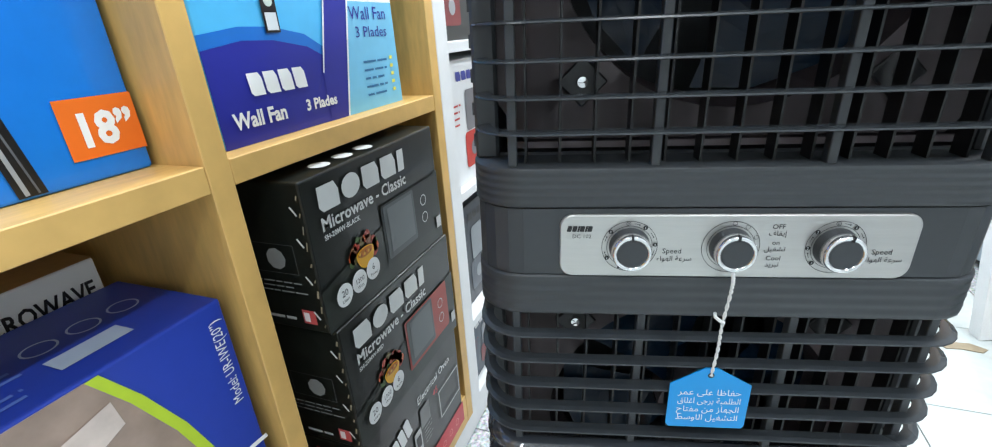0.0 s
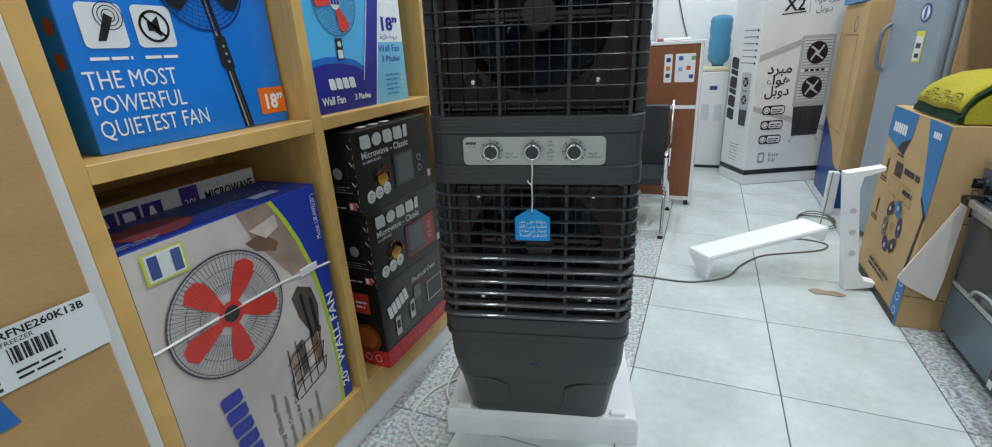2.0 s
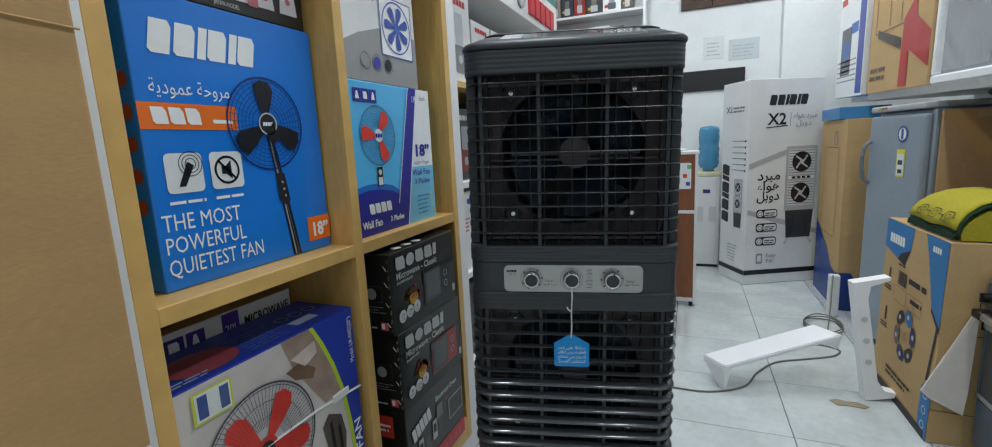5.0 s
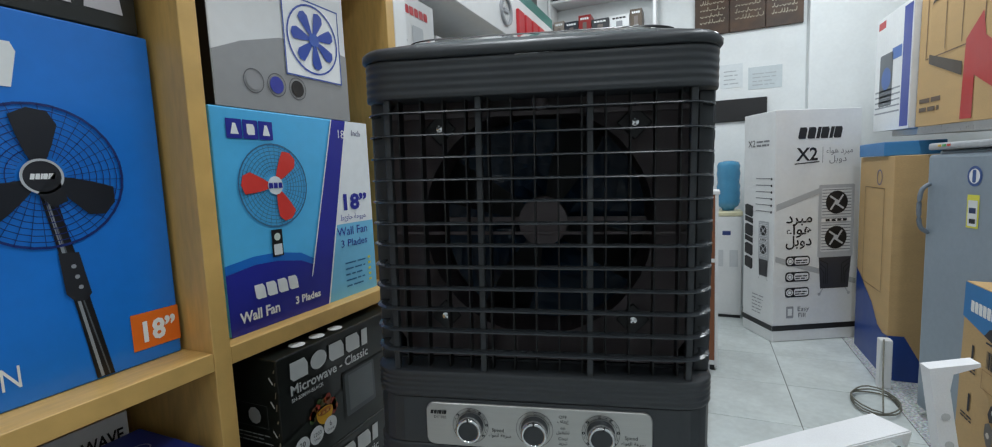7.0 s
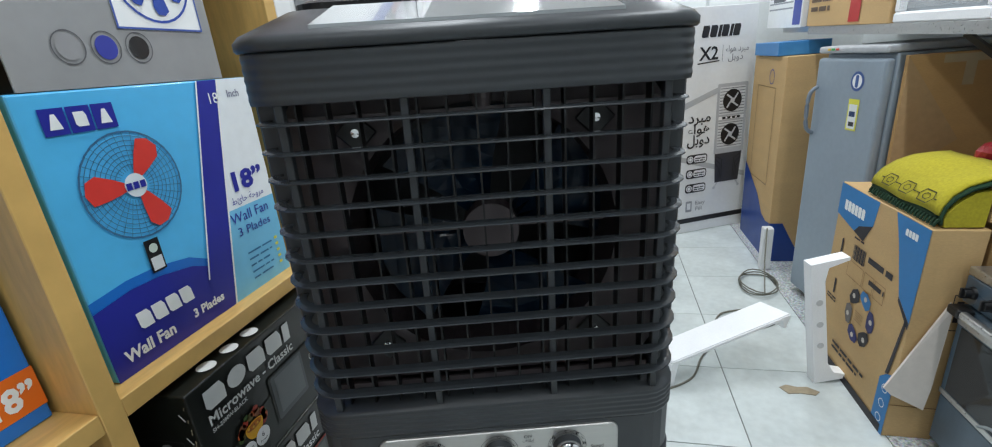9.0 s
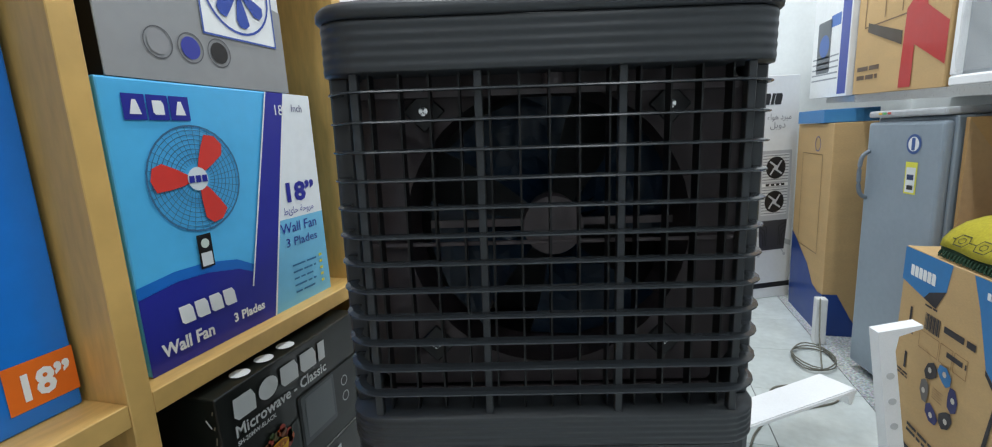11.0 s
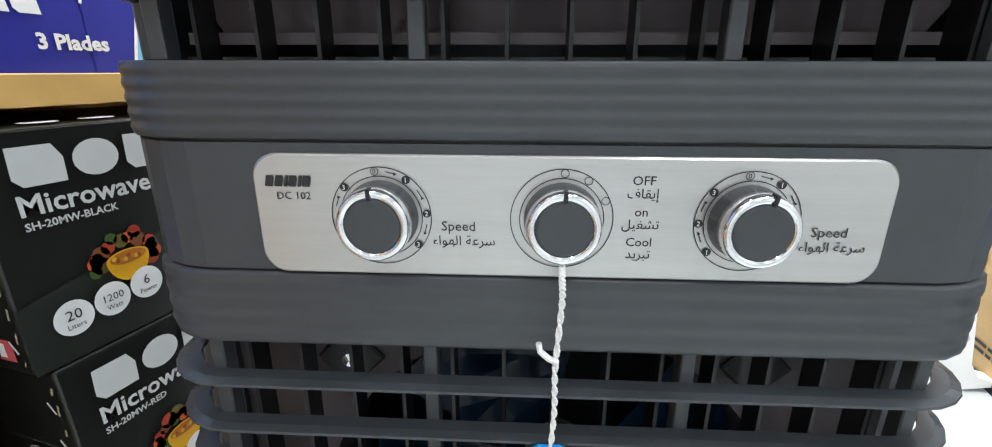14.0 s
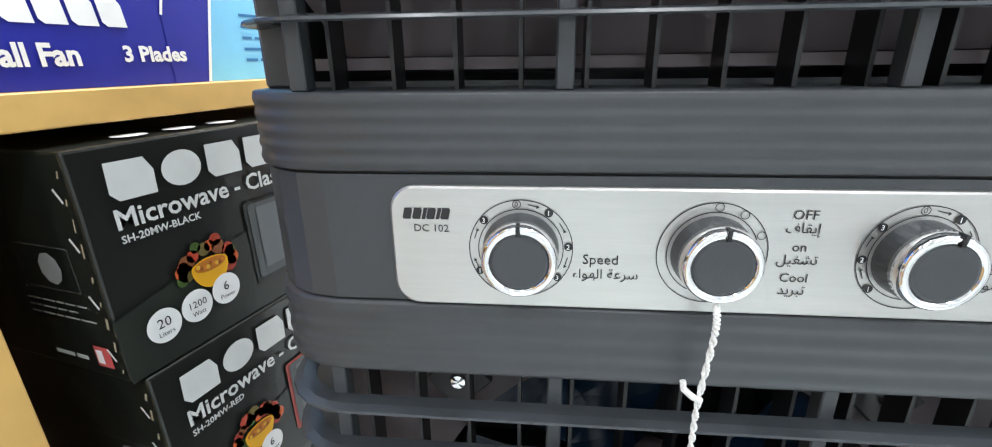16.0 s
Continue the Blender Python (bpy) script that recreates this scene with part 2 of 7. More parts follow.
    def mark(self, a0, b0, a1, b1, shapes, material, layer=1, lean=0.25, name="logo", turn=0.0):
        """A maker's mark as a row of plain shapes: o oval, t wedge, i bar, x lozenge, b and p cut blocks; a number gives that many blocks."""
        shapes = "bbbbbbbb"[:shapes] if isinstance(shapes, int) else shapes
        h, c, sn = b1 - b0, math.cos(radians(turn)), math.sin(radians(turn))
        widths = [0.45 if q == "i" else 1.0 for q in shapes]
        unit = (a1 - a0) / sum(widths)
        p = 0.0
        for q, w in zip(shapes, widths):
            g, e = w * unit * 0.86, 0.26 * unit
            if q == "o":
                pieces = [[(g / 2 + g / 2 * math.cos(k * math.pi / 10), h / 2 + h / 2 * math.sin(k * math.pi / 10)) for k in range(20)]]
            elif q == "t":
                pieces = [[(0, 0), (g, 0), (g * 0.66, h), (g * 0.34, h)]]
            elif q == "i":
                pieces = [[(0, 0), (g, 0), (g, h), (0, h)]]
            elif q == "x":
                pieces = [[(g * 0.2, 0), (g * 0.8, 0), (g, h * 0.5), (g * 0.8, h), (g * 0.2, h), (0, h * 0.5)]]
            elif q == "p":
                pieces = [[(0, 0), (g * 0.7, 0), (g, h * 0.45), (g, h * 0.85), (g - e * 0.5, h), (0, h)]]
            else:
                pieces = [[(e * 0.6, 0), (g, 0), (g, h - e), (g - e * 0.6, h), (0, h), (0, e * 0.6)]]
            for pts in pieces:
                moved = [(a0 + c * (p + x + lean * y) - sn * y, b0 + sn * (p + x + lean * y) + c * y) for x, y in pts]
                self.poly(moved, material, layer, name, True)
            p += w * unit

    def bars(self, a0, b0, a1, b1, n, material, layer=1, fill=0.45, name="small_print", ragged=0.3, seed=1):
        rnd = random.Random(seed)
        h = (b1 - b0) / n
        for k in range(n):
            y = b1 - (k + 1) * h
            a = a0
            end = a1 - ragged * (a1 - a0) * rnd.random()
            while a < end - 1e-4:
                w = min(end - a, (0.9 + 2.2 * rnd.random()) * h)
                self.rect(a, y, a + w, y + h * fill, material, layer, name)
                a += w + 0.35 * h

    def done(self):
        for (name, _), (bm, material) in self.bms.items():
            joined = name not in SINGLE and len(bm.faces) > 1
            ob = part(name, bm, material, self.parent)
            if joined:
                tagged(ob, kind="stuff")
        self.bms = {}


def fan_picture(f, a, b, r, blade, cage, hub, blades=3, turn=90.0, sx=1.0, layer=2, wires=True, name="fan_picture"):
    """A printed fan: cage rings and spokes, blades and hub."""
    if wires:
        for k in range(1, 9):
            f.ring(a, b, r * (0.3 + 0.7 * k / 8), 0.0016 if k < 8 else r * 0.035, cage, layer, name, sx)
        for k in range(36):
            t = k * math.pi / 18
            f.line([(a + sx * r * 0.28 * math.cos(t), b + r * 0.28 * math.sin(t)), (a + sx * r * math.cos(t + 0.12), b + r * math.sin(t + 0.12))], 0.0011, cage, layer, name)
    for k in range(blades):
        t = radians(turn) + k * 2 * math.pi / blades
        pts = []
        for q, w in ((0.18, -0.35), (0.45, -0.42), (0.75, -0.40), (0.90, -0.22), (0.93, 0.05), (0.86, 0.32), (0.6, 0.38), (0.35, 0.45), (0.18, 0.5)):
            ang = t + w * (0.9 if blades == 3 else 0.72)
            pts.append((a + sx * r * q * math.cos(ang), b + r * q * math.sin(ang)))
        f.poly(pts, blade, layer + 1, name, True)
    f.disc(a, b, r * 0.22, hub, layer + 2, name, sx)


def carton(name, m, size, material, label, category="box", group="", bevel=0.004, seam=True, dent=0.0):
    """A closed carton: body with soft, slightly bulging faces, and its flap seams. Size is x, y, z from its lower corner."""
    t = thing(name, m, label, category, group)
    bm = box(0, size[0], 0, size[1], 0, size[2])
    bmesh.ops.subdivide_edges(bm, edges=bm.edges, cuts=3, use_grid_fill=True)
    rnd = random.Random(int(size[0] * 1000 + size[2] * 700))
    for v in bm.verts:
        if dent:
            inward = [(-1 if v.co[i] > size[i] * 0.99 else 1 if v.co[i] < size[i] * 0.01 else 0) for i in range(3)]
            v.co += Vector([i * min(dent, 0.004) * rnd.random() for i in inward])
    if not dent:
        bmesh.ops.dissolve_limit(bm, angle_limit=0.01, verts=bm.verts, edges=bm.edges)
    sharp = [e for e in bm.edges if e.is_manifold and e.calc_face_angle(0) > 0.8]
    bmesh.ops.bevel(bm, geom=sharp, offset=bevel, segments=2, affect="EDGES", profile=0.5)
    part("body", bm, material, t)
    if seam:
        bm = bmesh.new()
        add_box(bm, size[0] / 2 - 0.0015, size[0] / 2 + 0.0015, 0.002, size[1] - 0.002, size[2] - 0.001, size[2] + 0.0006)
        part("flap_seam", bm, BLACK, t)
        part("packing_tape", box(size[0] / 2 - 0.024, size[0] / 2 + 0.024, -0.0008, size[1] + 0.0008, size[2] - 0.05, size[2] + 0.0012), TAPE, t)
    return t


def east_face(t, size, step=0.0009):
    """The face of a carton that looks along +x."""
    return Face(t, (size[0], 0, 0), (0, 1, 0), (0, 0, 1), step)


def south_face(t, size, step=0.0009):
    return Face(t, (0, 0, 0), (1, 0, 0), (0, 0, 1), step)


def west_face(t, size, step=0.0009):
    return Face(t, (0, size[1], 0), (0, -1, 0), (0, 0, 1), step)


def top_face(t, size, step=0.0009):
    """Seen from +x: a runs along +y, b away from the eye."""
    return Face(t, (size[0], 0, size[2]), (0, 1, 0), (-1, 0, 0), step)


TAPE = mat("packing_tape_film", (0.50, 0.40, 0.26), 0.25, grain=0.03)
W_, K_ = ink(240, 242, 242), ink(18, 18, 20)

# ---------------------------------------------------------------- setting
NORTH, EAST, WEST, SOUTH, HIGH = 5.3, 2.75, -1.45, -4.2, 4.1


def setting(name, b, material, label):
    return tagged(part(name, box(*b), material), label, "", "", "structure")


setting("wall_north", (WEST - 0.2, EAST + 0.2, NORTH, NORTH + 0.2, 0, HIGH), PAINT, "white painted back wall of the shop")
setting("wall_east", (EAST, EAST + 0.2, SOUTH, NORTH, 0, HIGH), PAINT, "white painted side wall behind the appliances")
setting("wall_west", (WEST - 0.2, WEST, SOUTH, NORTH, 0, HIGH), PAINT, "white painted side wall behind the shelving")
setting("wall_south", (WEST - 0.2, EAST + 0.2, SOUTH - 0.2, SOUTH, 0, HIGH), PAINT, "plain painted wall closing the shop")
setting("ceiling", (WEST - 0.2, EAST + 0.2, SOUTH - 0.2, NORTH + 0.2, HIGH, HIGH + 0.1), CEIL, "white ceiling with tube lights")
setting("column", (1.28, EAST, NORTH - 0.14, NORTH, 0, HIGH), PAINT, "white painted column in the corner of the back wall")
floor = setting("floor", (WEST - 0.2, EAST + 0.2, SOUTH - 0.2, NORTH + 0.2, -0.12, -0.006), GROUT, "pale glazed tiles with dark grout lines")

# ---------------------------------------------------------------- the air cooler
YAW = 14.7
LEAN = 1.2
COOL = pose(-0.0243, -0.0064, 0.004, 0, LEAN, YAW)


def rounded(hw, d0, d1, r, z, n=5):
    """A ring with rounded front corners, wide 2 hw, from depth d0 to d1."""
    pts = []
    for cx, cy, s in ((hw - r, d1 - 0.03, 0), (-hw + r, d1 - 0.03, 90), (-hw + r, d0 + r, 180), (hw - r, d0 + r, 270)):
        q = r if s >= 180 else 0.03
        ccx = cx if s >= 180 else math.copysign(hw - 0.03, cx)
        pts += [(ccx + q * math.cos(radians(s + k * 90 / n)), cy + q * math.sin(radians(s + k * 90 / n)), z) for k in range(n + 1)]
    return pts


def fluted(z0, z1, hw, ridges, d=0.0, depth=0.0011):
    """A band with shallow waves running round it."""
    rings = []
    steps = ridges * 6 if ridges else 1
    for i in range(steps + 1):
        z = z0 + (z1 - z0) * i / steps
        o = depth * (0.5 - 0.5 * math.cos(2 * math.pi * ridges * i / steps)) if ridges else 0
        rings.append(rounded(hw + o * 0.5, d - o, 0.50, 0.062, z))
    return loft(rings)


cooler = thing("air_cooler", COOL, "dark grey plastic evaporative air cooler with two louvred grilles", "air cooler")


def cool_part(name, bm, material, parent=None, label="", smooth=False):
    return part(name, bm, material, parent or cooler, label, smooth)


# middle block with its three bands
mid = cool_part("control_housing", fluted(1.1375, 1.2265, 0.312, 0), PLASTIC)
cool_part("upper_band", fluted(1.229, 1.277, 0.314, 5, d=-0.002), PLASTIC, smooth=True)
cool_part("lower_band", fluted(1.079, 1.135, 0.314, 4, d=-0.002), PLASTIC, smooth=True)
cool_part("groove_core", fluted(1.08, 1.276, 0.309, 0, d=0.004), BLACK)
# head: fluted band, rim and lid
cool_part("head_band", fluted(1.777, 1.843, 0.314, 5, d=-0.002), PLASTIC, smooth=True)
rim = loft([rounded(0.316, -0.006, 0.505, 0.064, 1.8445), rounded(0.319, -0.009, 0.507, 0.066, 1.848), rounded(0.319, -0.009, 0.507, 0.066, 1.857), rounded(0.314, -0.002, 0.50, 0.066, 1.865), rounded(0.285, 0.125, 0.49, 0.06, 1.904), rounded(0.275, 0.14, 0.48, 0.06, 1.905)])
lid = cool_part("lid", rim, PLASTIC, smooth=True)
cool_part("filling_tray", loft([rounded(0.272, 0.145, 0.47, 0.05, 1.903), rounded(0.272, 0.145, 0.47, 0.05, 1.915), rounded(0.262, 0.155, 0.46, 0.05, 1.920)]), BLACK, lid)
strip_pts = [(-0.205, 0.012), (0.205, 0.012), (0.195, 0.115), (-0.195, 0.115)]
cool_part("glossy_strip", loft([[(u, d, 1.8645 + 0.313 * d + o) for u, d in strip_pts] for o in (0.0, 0.0055)]), mat("smoked_gloss_plastic", (0.46, 0.48, 0.49), 0.09, metal=0.6, grain=0.02, coat=0.8), lid, "shiny smoked plastic strip on the lid")

# side cheeks, back and inner decks, so that the grilles have depth
for s in (-1, 1):
    for z0, z1 in ((1.275, 1.78), (0.61, 1.082)):
        x0, x1 = sorted((s * 0.312, s * 0.282))
        cool_part("side_cheek", box(x0, x1, 0.055, 0.5, z0, z1, 0.004), PLASTIC)
        bm = bmesh.new()
        for k in range(int((z1 - z0) / 0.0405)):
            zz = z0 + 0.014 + k * 0.0405
            add_box(bm, *sorted((s * 0.3122, s * 0.316)), 0.07, 0.47, zz, zz + 0.016)
        cool_part("side_louvre", bm, PLASTIC)
cool_part("back_panel", box(-0.30, 0.30, 0.46, 0.5, 0.60, 1.80), PLASTIC)
INNER = mat("inner_grey_plastic", (0.115, 0.092, 0.097), 0.5, grain=0.05, stain=0.1)


def shroud(zc, hz):
    """The plate behind a grille, with a round mouth for the fan."""
    bm = bmesh.new()
    n, r, y = 40, 0.215, 0.066
    inner, outer = [], []
    for k in range(n):
        t = k * 2 * math.pi / n + math.pi / 4
        c, s = math.cos(t), math.sin(t)
        q = min(0.282 / max(abs(c), 1e-6), hz / max(abs(s), 1e-6))
        inner.append((r * c, y, zc + r * s))
        outer.append((q * c, y, zc + q * s))
    vi, vo = [bm.verts.new(p) for p in inner], [bm.verts.new(p) for p in outer]
    vb = [bm.verts.new((x * 0.97, y + 0.09, zc + (z - zc) * 0.97)) for x, _, z in inner]
    for k in range(n):
        j = (k + 1) % n
        bm.faces.new((vo[k], vo[j], vi[j], vi[k]))
        bm.faces.new((vi[k], vi[j], vb[j], vb[k]))
    bmesh.ops.solidify(bm, geom=bm.faces[:], thickness=0.003)
    return bm


BLADE = mat("translucent_blue_plastic", (0.005, 0.022, 0.05), 0.18, grain=0.05)
STRING = mat("white_twine", (0.8, 0.8, 0.78), 0.8, grain=0.08, scale=400)


def louvre(z, hw, d, sloped=False):
    """One horizontal slat, drawn round the corners at both ends; a sloped one leans its broad face up."""
    rings = []
    profile = ((0.024, z + 0.0130), (0.013, z + 0.0112), (0.005, z + 0.0075), (-0.001, z + 0.0030), (-0.0042, z - 0.0015), (-0.002, z - 0.0034), (0.024, z + 0.0090))
    for o, zz in profile if sloped else ((0.014, z + 0.0036), (0.003, z + 0.0032), (-0.0035, z + 0.0014), (-0.0042, z - 0.0004), (-0.002, z - 0.0014), (0.014, z + 0.0006)):
        r = 0.058
        pts = []
        pts.append((-hw - 0.0 + o, 0.11, zz))
        pts += [(-hw + r + (r - o) * math.cos(radians(180 + k * 15)), d + r + (r - o) * math.sin(radians(180 + k * 15)), zz) for k in range(7)]
        pts += [(hw - r + (r - o) * math.cos(radians(270 + k * 15)), d + r + (r - o) * math.sin(radians(270 + k * 15)), zz) for k in range(7)]
        pts.append((hw - o, 0.11, zz))
        rings.append(pts)
    bm = bmesh.new()
    vs = [[bm.verts.new(p) for p in r] for r in rings]
    m, n = len(vs), len(vs[0])
    for i in range(m):
        for k in range(n - 1):
            bm.faces.new((vs[i][k], vs[i][k + 1], vs[(i + 1) % m][k + 1], vs[(i + 1) % m][k]))
    for k in (0, n - 1):
        bm.faces.new([vs[i][k] for i in range(m)])
    bmesh.ops.recalc_face_normals(bm, faces=bm.faces)
    return bm


def grille(z_low, z_high, slat_z, zc, hw):
    g = cool_part("grille_frame", box(-0.282, 0.282, 0.066, 0.074, z_low, z_low + 0.004), PLASTIC)
    broad = sorted(slat_z)[:6] if zc < 1.0 else ()
    for z in slat_z:
        cool_part("louvre", louvre(z, hw, -0.006, z in broad), SLAT_GLOSS if z in broad else SLAT, g, smooth=z in broad)
    for u in (-0.262, -0.095, 0.098, 0.266):
        bm = box(u - 0.0055, u + 0.0055, 0.008, 0.022, z_low, z_high, 0.001)
        cool_part("upright", bm, PLASTIC, g)
    for k in range(13):
        u = -0.2465 + k * 0.0414
        cool_part("vane", box(u - 0.0014, u + 0.0014, 0.026, 0.050, z_low, z_high), BLACK, g)
    cool_part("shroud", shroud(zc, (z_high - z_low) / 2), INNER, g)
    for zz in (z_low + 0.012, z_high - 0.030):
        cool_part("cross_bar", box(-0.27, 0.27, 0.054, 0.060, zz, zz + 0.008), INNER, g)
    for sx in (-1, 1):
        for sz in (-1, 1):
            bm = lathe([(0.0, 0.0), (0.008, 0.0), (0.0065, 0.004), (0.0, 0.005)], 12)
            bmesh.ops.transform(bm, matrix=pose(sx * 0.178, 0.0605, zc + sz * 0.180, 90, 0, 0), verts=bm.verts)
            cool_part("screw", bm, CHROME, g)
            bm = box(-0.022, 0.022, -0.003, 0.003, -0.022, 0.022, 0.002)
            bmesh.ops.transform(bm, matrix=pose(sx * 0.178, 0.0635, zc + sz * 0.180, 0, 45, 0), verts=bm.verts)
            cool_part("screw_boss", bm, BLACK, g)
    fan = cool_part("fan", lathe([(0.0, -0.02), (0.034, -0.02), (0.043, -0.014), (0.047, 0.0), (0.047, 0.05), (0.0, 0.05)], 28), INNER, cooler, smooth=False)
    fan.matrix_basis = pose(0.012, 0.145, zc, 90, 0, 0)
    part("hub_screw", lathe([(0.004, 0.021), (0.004, 0.027), (0.008, 0.027), (0.008, 0.021)], 16), CHROME, fan)
    cool_part("motor_bar", box(-0.275, 0.275, 0.054, 0.058, zc - 0.020, zc - 0.014, 0.001), INNER, g)
    for k in range(4):
        bm = bmesh.new()
        cols = []
        for i in range(6):
            q = 0.05 + 0.155 * i / 5
            half = 0.45 + 0.12 * i / 5
            cols.append([bm.verts.new((q * math.cos(half * s), q * math.sin(half * s), 0.022 * s)) for s in (-1, -0.33, 0.33, 1)])
        for a, b in zip(cols, cols[1:]):
            for i in range(3):
                bm.faces.new((a[i], a[i + 1], b[i + 1], b[i]))
        bmesh.ops.solidify(bm, geom=bm.faces[:], thickness=0.003)
        bmesh.ops.transform(bm, matrix=pose(0, 0, 0.015, 0, 0, 22 + 90 * k), verts=bm.verts)
        cool_part("blade", bm, BLADE, fan)
    bm = lathe([(0.0, 0.0), (0.007, 0.0), (0.007, 0.012), (0.0, 0.014)], 12)
    bmesh.ops.transform(bm, matrix=pose(0, 0, -0.033), verts=bm.verts)
    cool_part("hub_nut", bm, CHROME, fan)
    bm = box(-0.20, 0.20, -0.004, 0.004, -0.006, 0.006)
    bmesh.ops.transform(bm, matrix=pose(0, 0, 0.012, 90, 0, 0), verts=bm.verts)
    cool_part("motor_stay", bm, INNER, fan)


grille(1.277, 1.777, [1.7515 - 0.0394 * k for k in range(12)], 1.548, 0.305)
grille(0.612, 1.079, [1.045 - 0.0418 * k for k in range(11)], 0.846, 0.312)
bm = lathe([(0.0, 0.0), (0.012, 0.0), (0.016, 0.012), (0.016, 0.02), (0.0, 0.022)], 16)
bmesh.ops.transform(bm, matrix=pose(0.01, 0.060, 1.755), verts=bm.verts)
cool_part("hose_nipple", bm, INNER)

# water tank: a lip, then a body that narrows downwards
bm = loft([rounded(0.312, 0.004, 0.50, 0.06, 0.612), rounded(0.311, 0.006, 0.50, 0.06, 0.535), rounded(0.304, 0.016, 0.495, 0.06, 0.528), rounded(0.300, 0.022, 0.49, 0.06, 0.43), rounded(0.287, 0.045, 0.48, 0.055, 0.34),
           rounded(0.285, 0.052, 0.48, 0.055, 0.335), rounded(0.272, 0.115, 0.47, 0.05, 0.17), rounded(0.266, 0.13, 0.465, 0.05, 0.118)])
tank = cool_part("water_tank", bm, PLASTIC)
cool_part("tank_lip_line", loft([rounded(0.3135, 0.0025, 0.50, 0.06, 0.557), rounded(0.3135, 0.0025, 0.50, 0.06, 0.553)]), PLASTIC, tank)
slope = Face(tank, (0, 0.024, 0.43), (1, 0, 0), (0, -0.37, 1), 0.0015)
slope.rect(-0.016, -0.155, 0.010, -0.0, mat("blue_level_window", (0.012, 0.03, 0.13), 0.3, grain=0.05), 1, "level_window", r=0.004)
slope.done()
for s in (-1, 1):
    cool_part("moulded_rib", tube([(s * 0.10, 0.103, 0.20), (s * 0.105, 0.064, 0.30), (s * 0.15, 0.052, 0.325), (s * 0.25, 0.046, 0.345)], 0.004, 6), PLASTIC, tank)

# control panel
STEEL_P = mat("brushed_aluminium", (0.56, 0.55, 0.53), 0.34, metal=0.85, grain=0.03, scale=40, stain=0.03, stretch=(1, 20, 60))
pf = Face(cooler, (0, -0.0005, 0), (1, 0, 0), (0, 0, 1), 0.001)
bm = bmesh.new()
pts = []
hw, z0, z1, r = 0.205, 1.1375, 1.2200, 0.016
for cx, cz, s in ((hw - r, z1 - r, 0), (-hw + r, z1 - r, 90), (-hw + r, z0 + r, 180), (hw - r, z0 + r, 270)):
    pts += [(cx + r * math.cos(radians(s + k * 15)), cz + r * math.sin(radians(s + k * 15))) for k in range(7)]
rings = [[(x, 0.001, z) for x, z in pts], [(x, -0.0035, z) for x, z in pts], [(x * 0.994, -0.0048, 1.178 + (z - 1.178) * 0.97) for x, z in pts]]
panel = cool_part("control_panel", loft(rings), STEEL_P, label="brushed silver control panel with three knobs")
pf = Face(panel, (0, -0.005, 0), (1, 0, 0), (0, 0, 1), 0.0004)
INK = ink(28, 28, 30)
pf.mark(-0.197, 1.1985, -0.166, 1.2060, "bbibib", INK, 0, 0.25)
pf.text("DC 102", -0.190, 1.1900, 0.0072, INK, 0)
ring_u, ring_z = (-0.1205, -0.002, 0.1160), 1.1790
for i, u in enumerate(ring_u):
    pf.ring(u, ring_z, 0.0335, 0.0006, INK, 0, "dial_marks", n=48)
    pf.ring(u, ring_z, 0.0275, 0.0006, INK, 0, "dial_marks", n=48)
    angles = ((95, "0"), (55, "1"), (5, "2"), (-38, "3"), (140, "3"), (-110, "2"), (-150, "1")) if i != 1 else ((88, ""), (58, ""), (25, ""))
    if i == 2:
        angles = ((95, "0"), (55, "1"), (5, "2"), (-38, "3"), (140, "3"), (182, "2"), (222, "1"))
    for a, s in angles:
        cx, cz = u + 0.0305 * math.cos(radians(a)), ring_z + 0.0305 * math.sin(radians(a))
        if s and s != "0":
            pf.disc(cx, cz, 0.0028, INK, 1, "dial_marks", n=14)
            pf.text(s, cx - 0.0013, cz - 0.0016, 0.0046, W_, 2)
        else:
            pf.ring(cx, cz, 0.0028, 0.0005, INK, 1, "dial_marks", n=14)
            if s:
                pf.text(s, cx - 0.0013, cz - 0.0016, 0.0046, INK, 1)
    if i != 1:
        for a in (75, 30, -16, 160, 200):
            p = [(u + 0.0305 * math.cos(radians(a + o)), ring_z + 0.0305 * math.sin(radians(a + o))) for o in (7, -5)]
            pf.line(p, 0.0006, INK, 0, "dial_marks")
            cx, cz = p[-1]
            pf.disc(cx, cz, 0.0014, INK, 1, "dial_marks", n=3)
for u in (-0.081, 0.157):
    pf.text("Speed", u, 1.170, 0.0095, INK, 0)
    pf.text(arabic("سرعة الهواء"), u - 0.006, 1.160, 0.0092, INK, 0)
for k, (en, ar) in enumerate((("OFF", "إيقاف"), ("on", "تشغيل"), ("Cool", "تبريد"))):
    z = 1.2045 - 0.0205 * k
    pf.text(en, 0.049, z - 0.002, 0.0085, INK, 0, align="CENTER")
    pf.text(arabic(ar), 0.049, z - 0.0105, 0.0088, INK, 0, align="CENTER")
pf.done()


